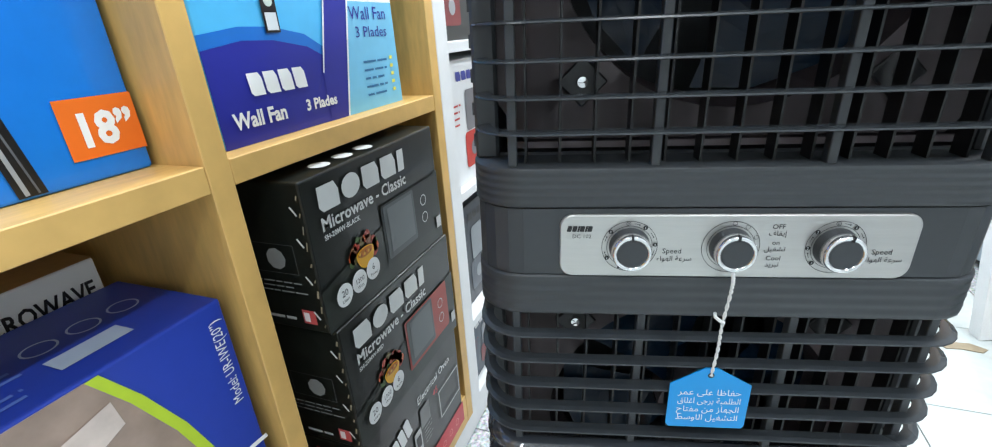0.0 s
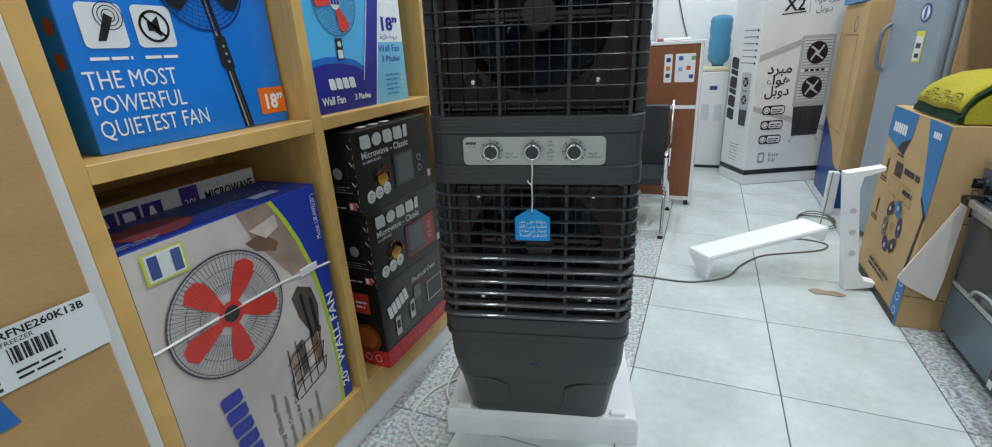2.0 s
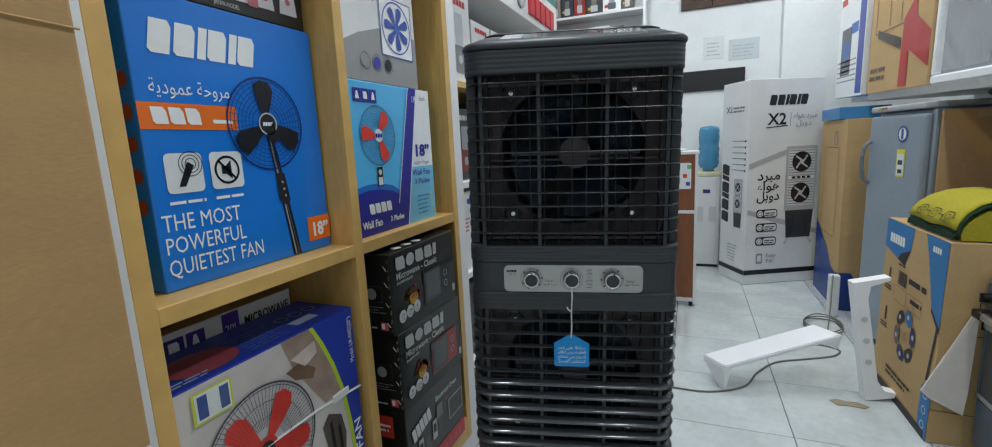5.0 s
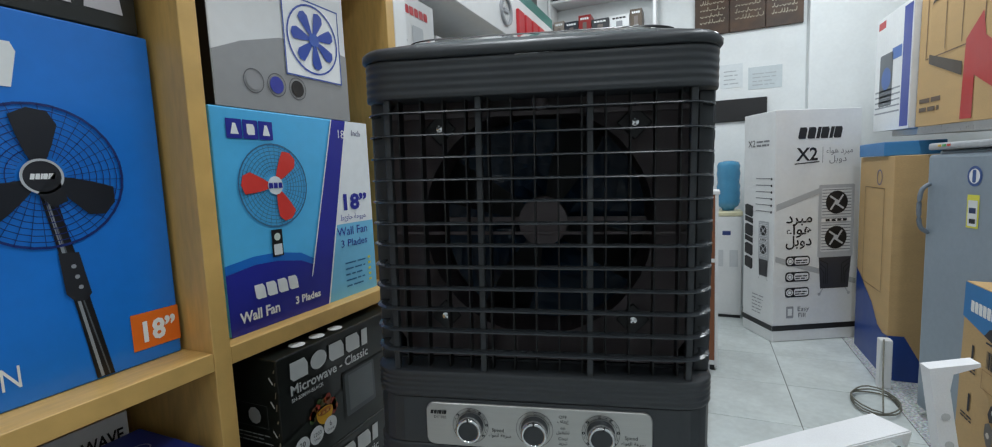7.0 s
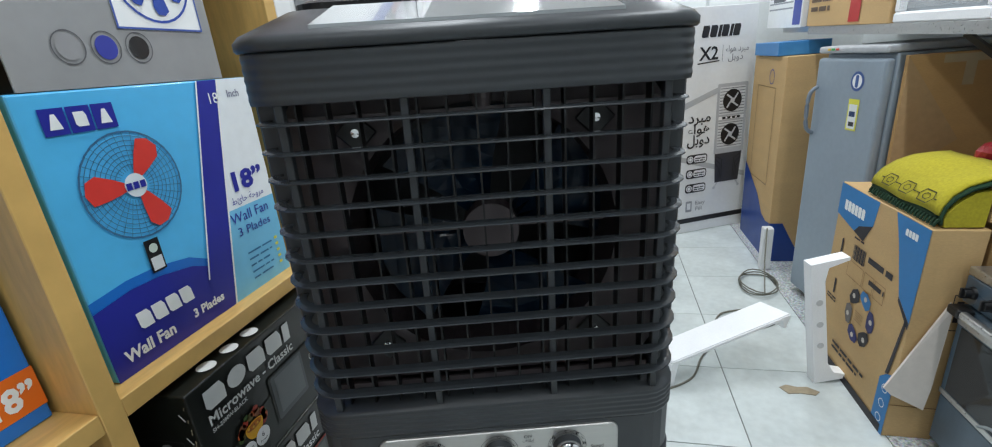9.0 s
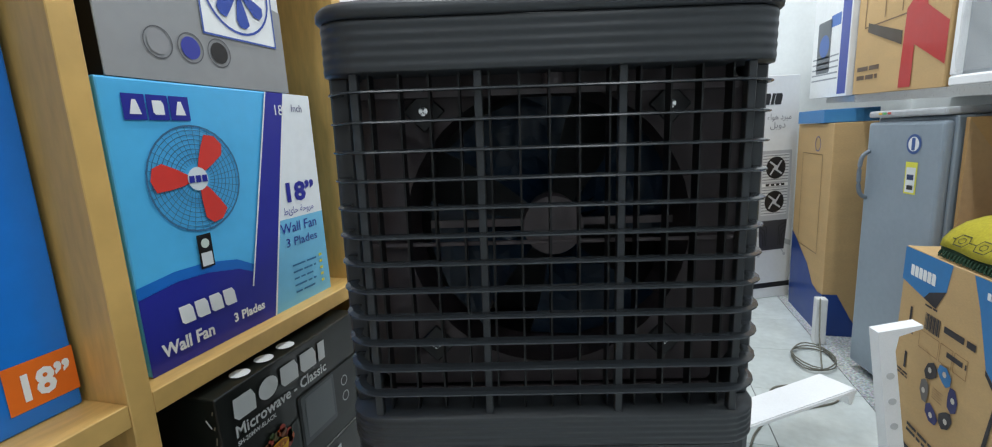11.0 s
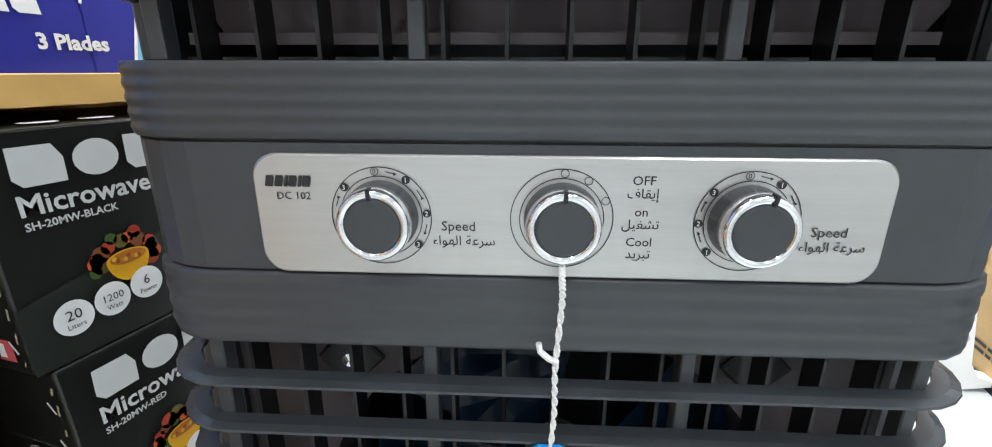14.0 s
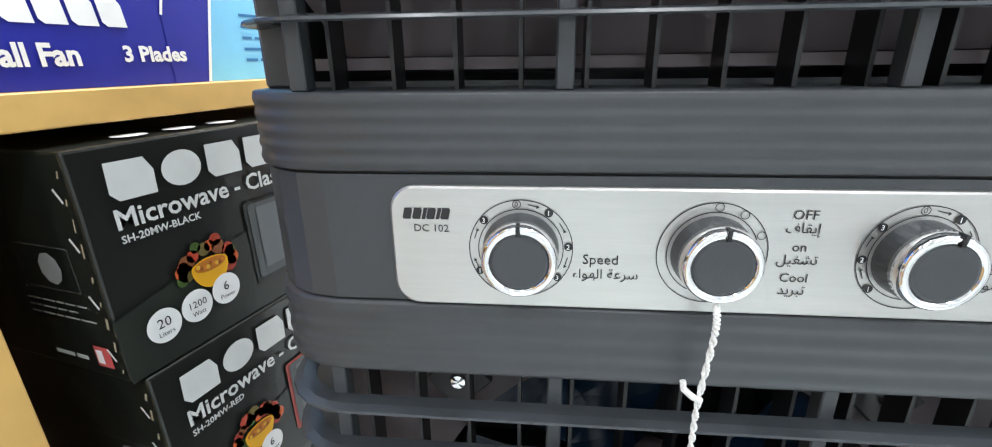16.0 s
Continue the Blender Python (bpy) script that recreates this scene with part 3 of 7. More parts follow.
def knob(u, turn):
    k = thing("knob", pose(u, -0.005, ring_z, 90, 0, 0), "", "")
    k.parent = cooler
    part("skirt", lathe([(0.0, 0.0), (0.0246, 0.0), (0.0236, 0.013), (0.0, 0.013)], 40), PLASTIC, k)
    part("chrome_ring", lathe([(0.0178, 0.0125), (0.0236, 0.0125), (0.0238, 0.018), (0.0231, 0.0213), (0.0214, 0.0236), (0.0182, 0.0230), (0.0178, 0.020)], 40), CHROME, k, "polished chrome ring", smooth=True)
    part("cap", lathe([(0.0, 0.013), (0.0176, 0.013), (0.0176, 0.0224), (0.0158, 0.0230), (0.0, 0.0232)], 40), PLASTIC, k)
    bm = box(-0.0013, 0.0013, 0.0170, 0.0242, 0.0185, 0.0244, 0.0003)
    bmesh.ops.transform(bm, matrix=pose(0, 0, 0, 0, 0, turn), verts=bm.verts)
    part("pointer", bm, BLACK, k)
    return k


for u, turn in zip(ring_u, (2, 0, -10)):
    knob(u, turn)

# the hang tag on its twine
tag = thing("hang_tag", COOL @ pose(-0.002, -0.0125, 0.008), "bright blue card tag hanging on white twine from a knob", "tag")
line = [(0.0, -0.012, 1.1455), (0.0, -0.016, 1.138), (0.001, -0.013, 1.12), (-0.001, -0.009, 1.07), (0.0, -0.006, 1.03), (-0.002, -0.004, 0.987)]
rnd = random.Random(4)
twist = smooth_line(line, 14)
for side in (0, math.pi):
    part("twine", tube([p + Vector((0.0012 * math.cos(i * 0.9 + side), 0.0012 * math.sin(i * 0.9 + side), 0)) for i, p in enumerate(twist)], 0.0013, 6), STRING, tag)
part("knot", tube([(0, -0.010, 1.075), (-0.006, -0.012, 1.079), (-0.012, -0.011, 1.084), (-0.013, -0.011, 1.090)], 0.0022, 6), STRING, tag)
pts = [(-0.049, 0.898), (0.049, 0.898), (0.052, 0.903), (0.052, 0.972), (0.006, 0.999), (-0.010, 0.999), (-0.053, 0.972), (-0.053, 0.903)]
TAGBLUE = mat("bright_blue_plastic_card", srgb(10, 150, 225), 0.4, grain=0.02)
bm = loft([[(x, -0.0035, z) for x, z in pts], [(x, -0.0015, z) for x, z in pts]])
part("card", bm, TAGBLUE, tag)
tf = Face(tag, (0, -0.0035, 0), (1, 0, 0), (0, 0, 1), 0.0005)
tf.disc(-0.002, 0.988, 0.0042, K_, 0, "hole")
for k, s in enumerate(("حفاظا على عمر", "الطلمبة يرجى اغلاق", "الجهاز من مفتاح", "التشغيل الاوسط")):
    tf.text(arabic(s), -0.041, 0.955 - 0.0145 * k, 0.0135, W_, 0, width=0.082)
tf.done()

# foam pallet
pal = thing("foam_base", pose(-0.116, 0.383, 0, 0, 0, YAW), "white moulded foam packing tray under the air cooler", "packing foam")
part("tray", loft([[(x * k, y * k, z) for x, y in ((-0.37, -0.275), (0.37, -0.275), (0.375, -0.27), (0.375, 0.27), (0.37, 0.275), (-0.37, 0.275), (-0.375, 0.27), (-0.375, -0.27))] for k, z in ((1, 0.0), (1, 0.085), (0.985, 0.112), (0.97, 0.118))]), FOAM, pal)
for x in (-0.30, 0.30):
    part("moulded_pad", box(x - 0.03, x + 0.03, -0.262, -0.235, 0.112, 0.135, 0.008, 2), FOAM, pal)

# ---------------------------------------------------------------- display shelving along the west side
FRONT = -0.695
shelf = thing("wooden_display_shelf", pose(0, 0, 0), "beech laminate cube shelving with a white plinth, full of boxes", "shelf")
BACKX = -1.22
for y0, y1 in ((-0.790, -0.748), (-0.113, -0.072), (0.602, 0.645)):
    part("upright_panel", box(BACKX, FRONT, y0, y1, 0.13, 2.372, 0.0015), WOOD, shelf)
for y0, y1 in ((-0.7475, -0.1135), (-0.0715, 0.6015)):
    for z0, z1, d in ((0.13, 0.25, 0.0), (1.2445, 1.2855, 0.0), (2.338, 2.370, 0.0)):
        part("shelf_board", box(BACKX + 0.02, FRONT - 0.001 + d, y0, y1, z0, z1, 0.0015), WOOD, shelf)
    part("back_board", box(BACKX, BACKX + 0.018, y0, y1, 0.25, 2.338), WOOD, shelf)
part("white_plinth", box(BACKX, FRONT - 0.02, -0.88, 2.55, 0.0, 0.129, 0.002), WHITE, shelf)
part("white_end_panel", box(BACKX, FRONT + 0.004, -0.872, -0.792, 0.13, 3.0, 0.002), WHITE, shelf)
# thin raised grey strip, coloured as the shadow in a panel gap
part("shadow_gap_strip", box(FRONT + 0.004, FRONT + 0.010, -0.834, -0.830, 0.13, 3.0), mat("grey_shadow_gap", (0.3, 0.3, 0.31), 0.6), shelf)

# white bay with a lettered header
bay = thing("white_display_bay", pose(0, 0, 0), "white laminate shelf bay with boxed kitchen appliances under a header", "shelf")
part("side_panel", box(BACKX, FRONT, 0.647, 0.72, 0.13, 2.385, 0.002), WHITE, bay)
part("side_panel", box(BACKX, FRONT, 2.50, 2.55, 0.13, 2.385, 0.002), WHITE, bay)
part("back_board", box(BACKX, BACKX + 0.018, 0.721, 2.499, 0.13, 2.385), WHITE, bay)
for z0, z1, m_ in ((1.865, 1.895, WOOD), (1.385, 1.415, WHITE), (0.93, 0.96, WHITE), (0.45, 0.48, WHITE), (0.131, 0.16, WHITE)):
    part("shelf_board", box(BACKX + 0.02, FRONT - 0.002, 0.721, 2.499, z0, z1, 0.0015), m_, bay)
head = part("header", box(FRONT - 0.42, FRONT + 0.01, -0.79, 2.56, 2.387, 2.63, 0.002), WHITE, bay)
hf = Face(bay, (FRONT + 0.01, 0, 0), (0, 1, 0), (0, 0, 1), 0.002)
RED = ink(196, 34, 44)


def raised_marks(a0, b0, w, h, n):
    """Raised red sign pieces along the header, as plain blocks."""
    step = w / n
    for k in range(n):
        bm = box(FRONT + 0.010, FRONT + 0.028, a0 + k * step, a0 + k * step + step * 0.78, b0, b0 + h, 0.004)
        part("raised_sign_piece", bm, RED, bay)


raised_marks(0.06, 2.43, 0.62, 0.135, 5)
raised_marks(1.82, 2.43, 0.62, 0.135, 5)
for yc in (-0.12, 1.66):
    bm = lathe([(0.062, 0.0), (0.075, 0.0), (0.075, 0.014), (0.062, 0.014), (0.062, 0.0)], 32)
    bmesh.ops.transform(bm, matrix=pose(FRONT + 0.010, yc, 2.505, 0, 90, 0), verts=bm.verts)
    part("raised_emblem", bm, mat("grey_sign_plastic", (0.35, 0.36, 0.38), 0.4), bay)
    part("emblem_bar", box(FRONT + 0.010, FRONT + 0.022, yc - 0.03, yc + 0.03, 2.495, 2.515, 0.002), bpy.data.materials["grey_sign_plastic"], bay)
for k, c in enumerate(((170, 40, 60), (60, 60, 130), (40, 70, 150), (50, 120, 110))):
    y0 = -0.79 + k * 0.8375
    part("printed_strip", box(FRONT - 0.05, FRONT + 0.004, y0, y0 + 0.835, 2.632, 2.70, 0.001), ink(*c), bay)


# ---------------------------------------------------------------- boxes in the wooden shelf
def microwave_box(z, y, height, accent, label, model, x=-0.655):
    s = (0.40, 0.487, height)
    t = carton("microwave_box", pose(x - s[0], y, z), s, BLACK_CARD, label, "box", "stacked microwave boxes", seam=False, dent=0.002)
    f = east_face(t, s)
    grey = ink(205, 208, 206)
    f.poly([(0.0, 0.001), (0.485, 0.001), (0.485, height * 0.62), (0.25, height * 0.48), (0.0, height * 0.30)], ink(30, 36, 31), 0, "backdrop_print")
    f.mark(0.036, height - 0.070, 0.335, height - 0.022, "bobbi", grey, 2, 0.05)
    f.text("Microwave - Classic", 0.033, height - 0.104, 0.036, grey, 2, width=0.295, bold=0.0007)
    f.text(model, 0.035, height - 0.122, 0.014, grey, 2, bold=0.0003)
    f.rect(0.215, 0.042, 0.440, height * 0.60, ink(accent[0], accent[1], accent[2]), 2, "oven_picture", r=0.006)
    f.rect(0.222, 0.052, 0.352, height * 0.585, ink(70, 76, 78), 3, "oven_picture", r=0.006)
    f.rect(0.236, 0.066, 0.342, height * 0.56, ink(92, 98, 100), 4, "oven_picture")
    for zz in (0.09, 0.135):
        f.ring(0.395, zz, 0.014, 0.002, grey, 4, "oven_picture")
    rnd = random.Random(int(height * 1000))
    for k in range(16):
        q = radians(200 * k / 15 - 12)
        c = ((150, 52, 34), (190, 84, 36), (96, 84, 40), (60, 84, 34), (168, 60, 40), (120, 70, 38))[k % 6]
        f.disc(0.138 + 0.040 * math.cos(q) * (0.8 + 0.4 * rnd.random()), 0.108 + 0.034 * math.sin(q) * (0.7 + 0.5 * rnd.random()), 0.008 + 0.006 * rnd.random(), ink(*c), 2, "food_picture", n=9)
    f.poly([(0.138 + 0.030 * math.cos(radians(q)), 0.112 + (0.034 if q > 180 else 0.012) * math.sin(radians(q))) for q in range(0, 360, 15)], ink(226, 168, 24), 4, "food_picture", True)
    f.disc(0.138, 0.113, 0.0095, ink(176, 108, 30), 5, "food_picture", sx=2.7, n=20)
    for k in range(9):
        f.disc(0.118 + 0.005 * k, 0.113 + 0.005 * (rnd.random() - 0.5), 0.0035, ink(*((214, 170, 60), (150, 80, 30), (200, 120, 40))[k % 3]), 6, "food_picture", n=7)
    for k, (n, u) in enumerate((("20", "Liters"), ("1200", "Watt"), ("6", "Power"))):
        a, b = 0.054 + 0.050 * k, 0.058 + 0.004 * k
        f.disc(a, b, 0.024, ink(225, 227, 226), 5, "badge", n=24)
        f.text(n, a, b - 0.002, 0.020 if len(n) < 3 else 0.015, K_, 6, align="CENTER")
        f.text(u, a, b - 0.014, 0.010, K_, 6, align="CENTER")
    f.rect(0.452, 0.035, 0.476, 0.066, ink(190, 190, 188), 4, "small_label")
    f.done()
    g = south_face(t, s)
    g.rect(0.345, 0.020, 0.376, 0.050, ink(190, 80, 80), 1, "small_label")
    g.rect(0.349, 0.025, 0.362, 0.045, ink(225, 215, 215), 2, "small_label")
    g.bars(0.26, 0.024, 0.33, 0.038, 1, grey, 1)
    g.bars(0.24, 0.085, 0.37, 0.115, 3, ink(150, 152, 150), 1, 0.25)
    g.disc(0.315, 0.155, 0.022, ink(150, 150, 148), 2, "oven_picture", n=9)
    g.outline(0.25, 0.125, 0.36, 0.185, 0.0012, ink(90, 92, 92), 1, "oven_picture")
    for k in range(9):
        b = height * (0.06 + 0.105 * k)
        g.line([(0.3935, b), (0.3965, b + 0.018 * rnd.random() + 0.006)], 0.0022 + 0.002 * rnd.random(), ink(150, 140, 118, 0.7), 3, "edge_wear")
    for b in (0.05, 0.125, 0.20, 0.26):
        g.line([(0.375, b), (0.387, b - 0.016)], 0.004, ink(200, 200, 198), 2, "edge_wear")
    g.done()
    h = top_face(t, s)
    for k in range(3):
        h.disc(0.10 + 0.07 * k, 0.035, 0.021, ink(225, 227, 226), 1, "badge", n=20)
    h.done()
    return t


microwave_box(0.6135, 0.022, 0.306, (150, 52, 40), "black microwave box with a red oven picture, middle of the stack", "SH-20MW-RED", -0.652)
microwave_box(0.9205, 0.010, 0.304, (24, 28, 27), "black microwave box printed with a bowl of food, on top", "SH-20MW-BLACK", -0.658)
s = (0.40, 0.475, 0.362)
t = carton("oven_box", pose(-0.655 - s[0], 0.024, 0.251), s, BLACK_CARD, "black electric oven box with a red lower band", "box", seam=False, dent=0.002)
f = east_face(t, s)
f.rect(0.0, 0.0015, 0.474, 0.078, ink(196, 30, 42), 0, "red_band")
f.mark(0.045, 0.205, 0.19, 0.262, 5, W_, 2, 0.0, turn=14)
f.text("Electrical Oven", 0.22, 0.285, 0.032, W_, 2, width=0.19)
f.text("45", 0.30, 0.245, 0.03, ink(210, 50, 60), 2)
f.outline(0.33, 0.14, 0.46, 0.235, 0.004, ink(190, 192, 190), 2, "oven_picture")
f.rect(0.225, 0.20, 0.275, 0.262, ink(120, 122, 122), 2, "oven_picture")
for a, b in ((0.075, 0.15), (0.185, 0.17)):
    f.rect(a, b - 0.04, a + 0.035, b + 0.045, ink(205, 206, 205), 2, "appliance_picture", r=0.004)
    f.rect(a + 0.006, b - 0.01, a + 0.029, b + 0.028, K_, 3, "appliance_picture")
    f.bars(a + 0.05, b - 0.03, a + 0.095, b + 0.03, 5, ink(150, 150, 150), 2, 0.2)
for k in range(9):
    f.ring(0.06 + 0.045 * k, 0.04, 0.011, 0.0018, ink(235, 150, 150), 2, "symbols", n=16)
f.done()
g = south_face(t, s)
g.rect(0.0, 0.0015, 0.399, 0.078, ink(196, 30, 42), 0, "red_band")
g.rect(0.27, 0.245, 0.345, 0.335, ink(200, 60, 40), 1, "small_label")
g.bars(0.28, 0.27, 0.335, 0.31, 2, W_, 2)
g.disc(0.31, 0.13, 0.065, ink(120, 60, 20), 1, "food_picture")
g.disc(0.31, 0.13, 0.048, ink(165, 90, 35), 2, "food_picture")
for k in range(2):
    g.ring(0.30 + 0.05 * k, 0.04, 0.016, 0.002, W_, 2, "symbols", n=16)
g.done()

# light blue wall fan box
s = (0.30, 0.548, 0.545)
t = carton("wall_fan_box", pose(-0.742 - s[0], -0.034, 1.286), s, CYAN_CARD, "light blue box with a red-bladed wall fan picture", "box", seam=False)
f = east_face(t, s)
NAVY, SKY, PALE = ink(32, 40, 150), ink(40, 165, 225), ink(120, 196, 232)
f.poly([(0, 0), (0.292, 0), (0.292, 0.118), (0.23, 0.146), (0.15, 0.160), (0.08, 0.162), (0, 0.150)], NAVY, 1, "backdrop_print")
f.poly([(0, 0.150), (0.08, 0.162), (0.15, 0.160), (0.23, 0.146), (0.275, 0.122), (0.280, 0.142), (0.23, 0.168), (0.15, 0.182), (0.08, 0.183), (0, 0.172)], ink(20, 110, 200), 0, "backdrop_print")
f.poly([(0.262, 0.0), (0.318, 0.0), (0.445, 0.544), (0.384, 0.544), (0.262, 0.095)], NAVY, 2, "backdrop_print")
f.line([(0.320, 0.0), (0.447, 0.544)], 0.005, W_, 3, "backdrop_print")
f.line([(0.262, 0.095), (0.384, 0.544)], 0.004, W_, 3, "backdrop_print")
f.poly([(0.322, 0.0), (0.547, 0.0), (0.547, 0.228), (0.374, 0.228)], PALE, 1, "backdrop_print")
f.poly([(0.374, 0.228), (0.547, 0.228), (0.547, 0.544), (0.448, 0.544)], ink(235, 240, 243), 1, "backdrop_print")
for k in range(3):
    f.rect(0.037 + 0.045 * k, 0.472, 0.079 + 0.045 * k, 0.518, NAVY, 2, "logo")
    f.mark(0.047 + 0.045 * k, 0.482, 0.073 + 0.045 * k, 0.508, "tbt"[k], W_, 3, 0.0)
fan_picture(f, 0.162, 0.356, 0.108, ink(222, 60, 52), ink(60, 110, 150), ink(225, 235, 240), 3, 55, layer=2)
for k in range(3):
    f.rect(0.140 + 0.015 * k, 0.349, 0.152 + 0.015 * k, 0.363, NAVY, 6, "logo")
f.rect(0.136, 0.172, 0.170, 0.242, K_, 3, "fan_picture")
f.rect(0.140, 0.176, 0.166, 0.204, ink(215, 220, 222), 4, "fan_picture")
f.disc(0.153, 0.223, 0.010, ink(200, 215, 205), 4, "fan_picture", n=14)
f.mark(0.075, 0.075, 0.215, 0.112, 4, W_, 3, -0.1)
f.text("Wall Fan", 0.026, 0.028, 0.036, W_, 3, width=0.118, bold=0.0012)
f.text("3 Plades", 0.195, 0.032, 0.028, W_, 3, width=0.092, bold=0.001)
f.text("18”", 0.398, 0.272, 0.066, NAVY, 3, width=0.110, bold=0.0026)
f.text(arabic("مروحة حائط"), 0.392, 0.240, 0.024, NAVY, 3, width=0.118)
f.text("Wall Fan", 0.374, 0.192, 0.038, NAVY, 3, width=0.140)
f.text("3 Plades", 0.386, 0.156, 0.032, NAVY, 3, width=0.122)
f.bars(0.40, 0.030, 0.500, 0.120, 5, ink(40, 110, 160), 3, 0.25)
f.bars(0.508, 0.030, 0.520, 0.122, 5, ink(230, 225, 90), 3, 0.4, ragged=0)
f.text("18”", 0.402, 0.490, 0.036, W_, 3)
f.text("Inch", 0.468, 0.500, 0.026, ink(60, 60, 110), 3)
f.done()

# white and grey ventilator box above it
s = (0.30, 0.455, 0.455)
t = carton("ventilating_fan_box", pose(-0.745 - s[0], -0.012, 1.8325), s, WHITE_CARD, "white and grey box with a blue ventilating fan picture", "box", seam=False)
f = east_face(t, s)
GREY = ink(150, 151, 152)
f.poly([(0, 0), (0.454, 0), (0.454, 0.195), (0.36, 0.208), (0.2, 0.195), (0.08, 0.160), (0, 0.125)], GREY, 0, "backdrop_print")
f.mark(0.062, 0.365, 0.270, 0.398, "iobbbib", ink(190, 40, 50), 1, 0.0)
f.text("VRH25J10", 0.075, 0.292, 0.034, ink(90, 90, 95), 1, width=0.15)
f.rect(0.212, 0.105, 0.425, 0.320, W_, 2, "fan_picture", r=0.008)
f.outline(0.212, 0.105, 0.425, 0.320, 0.004, ink(60, 90, 170), 3, "fan_picture")
fan_picture(f, 0.318, 0.215, 0.088, ink(36, 72, 165), ink(120, 140, 180), ink(50, 90, 175), 7, 20, layer=4, wires=False)
f.ring(0.318, 0.215, 0.096, 0.005, ink(36, 72, 165), 4, "fan_picture")
for k, c in enumerate(((150, 150, 152), (50, 60, 160), (30, 30, 32))):
    f.ring(0.107 + 0.070 * k, 0.070, 0.030, 0.0022, ink(90, 90, 95), 2, "badge")
    f.disc(0.107 + 0.070 * k, 0.070, 0.022, ink(*c), 2, "badge")
f.done()
# the south side is near-black from edge to edge
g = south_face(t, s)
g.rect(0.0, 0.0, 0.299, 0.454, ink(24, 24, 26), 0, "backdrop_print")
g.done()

# blue standing fan box
s = (0.30, 0.545, 0.672)
t = carton("standing_fan_box", pose(-0.785 - s[0], -0.668, 1.286), s, BLUE_CARD, "bright blue box with a black standing fan picture", "box", seam=False)
f = east_face(t, s)
ORANGE, DARK = ink(240, 116, 32), ink(20, 24, 34)
f.mark(0.040, 0.540, 0.325, 0.615, "bbibib", W_, 1, 0.2)
f.text(arabic("مروحة عمودية"), 0.03, 0.452, 0.045, W_, 1, width=0.20)
f.rect(0.0, 0.372, 0.245, 0.432, ORANGE, 1, "orange_band")
f.mark(0.03, 0.384, 0.15, 0.422, 3, W_, 2, -0.1)
f.bars(0.175, 0.388, 0.235, 0.408, 1, W_, 2)
for a in (0.038, 0.150):
    f.rect(a, 0.225, a + 0.092, 0.318, ink(226, 230, 232), 1, "symbol_panel", r=0.012)
f.poly([(0.065, 0.240), (0.082, 0.240), (0.108, 0.288), (0.092, 0.298)], K_, 2, "symbol_panel")
for k in range(3):
    f.ring(0.10, 0.292, 0.014 + 0.008 * k, 0.002, K_, 2, "symbol_panel", n=18)
f.ring(0.196, 0.272, 0.036, 0.006, K_, 2, "symbol_panel")
f.line([(0.172, 0.297), (0.220, 0.247)], 0.006, K_, 2, "symbol_panel")
f.poly([(0.180, 0.262), (0.192, 0.262), (0.208, 0.248), (0.208, 0.296), (0.192, 0.282), (0.180, 0.282)], K_, 2, "symbol_panel")
f.bars(0.038, 0.200, 0.128, 0.214, 1, W_, 1, 0.5, ragged=0)
f.bars(0.155, 0.200, 0.238, 0.214, 1, W_, 1, 0.5, ragged=0)
for k, sx in enumerate(("THE MOST", "POWERFUL", "QUIETEST FAN")):
    f.text(sx, 0.012, 0.140 - 0.0525 * k, 0.056, W_, 1, width=(0.205, 0.212, 0.262)[k])
f.rect(0.450, 0.030, 0.5448, 0.106, ORANGE, 1, "orange_label")
f.text("18”", 0.462, 0.046, 0.058, W_, 2, width=0.066, bold=0.0022)
POLE = [(0.345, 0.36, 0.011), (0.362, 0.25, 0.012), (0.380, 0.13, 0.013), (0.398, 0.004, 0.015)]
f.poly([(a - w, b) for a, b, w in POLE] + [(a + w, b) for a, b, w in POLE[::-1]], K_, 1, "fan_picture", True)
f.line([(0.341, 0.36), (0.392, 0.006)], 0.005, ink(150, 156, 162), 2, "fan_picture")
f.line([(0.352, 0.30), (0.404, 0.006)], 0.0025, ink(90, 94, 100), 2, "fan_picture")
f.poly([(0.348, 0.252), (0.379, 0.250), (0.391, 0.170), (0.381, 0.158), (0.364, 0.160), (0.352, 0.176)], ink(32, 34, 40), 3, "fan_picture", True)
for k in range(3):
    f.disc(0.368 + 0.0035 * k, 0.225 - 0.02 * k, 0.004, ink(150, 154, 160), 4, "fan_picture", n=10)
f.poly([(0.330, 0.36), (0.360, 0.40), (0.372, 0.345), (0.350, 0.335)], ink(26, 28, 34), 6, "fan_picture", True)
fan_picture(f, 0.340, 0.390, 0.128, DARK, ink(14, 40, 110), ink(36, 38, 44), 3, 92, layer=3)
f.ring(0.340, 0.390, 0.031, 0.004, ink(190, 194, 198), 6, "fan_picture")
f.mark(0.322, 0.385, 0.358, 0.395, "bbibib", W_, 6, 0.2)
f.done()
g = south_face(t, s)
for k in range(5):
    g.disc(0.27, 0.20 + 0.07 * k, 0.018, ink(150, 70, 40), 1, "badge", n=14)
g.done()

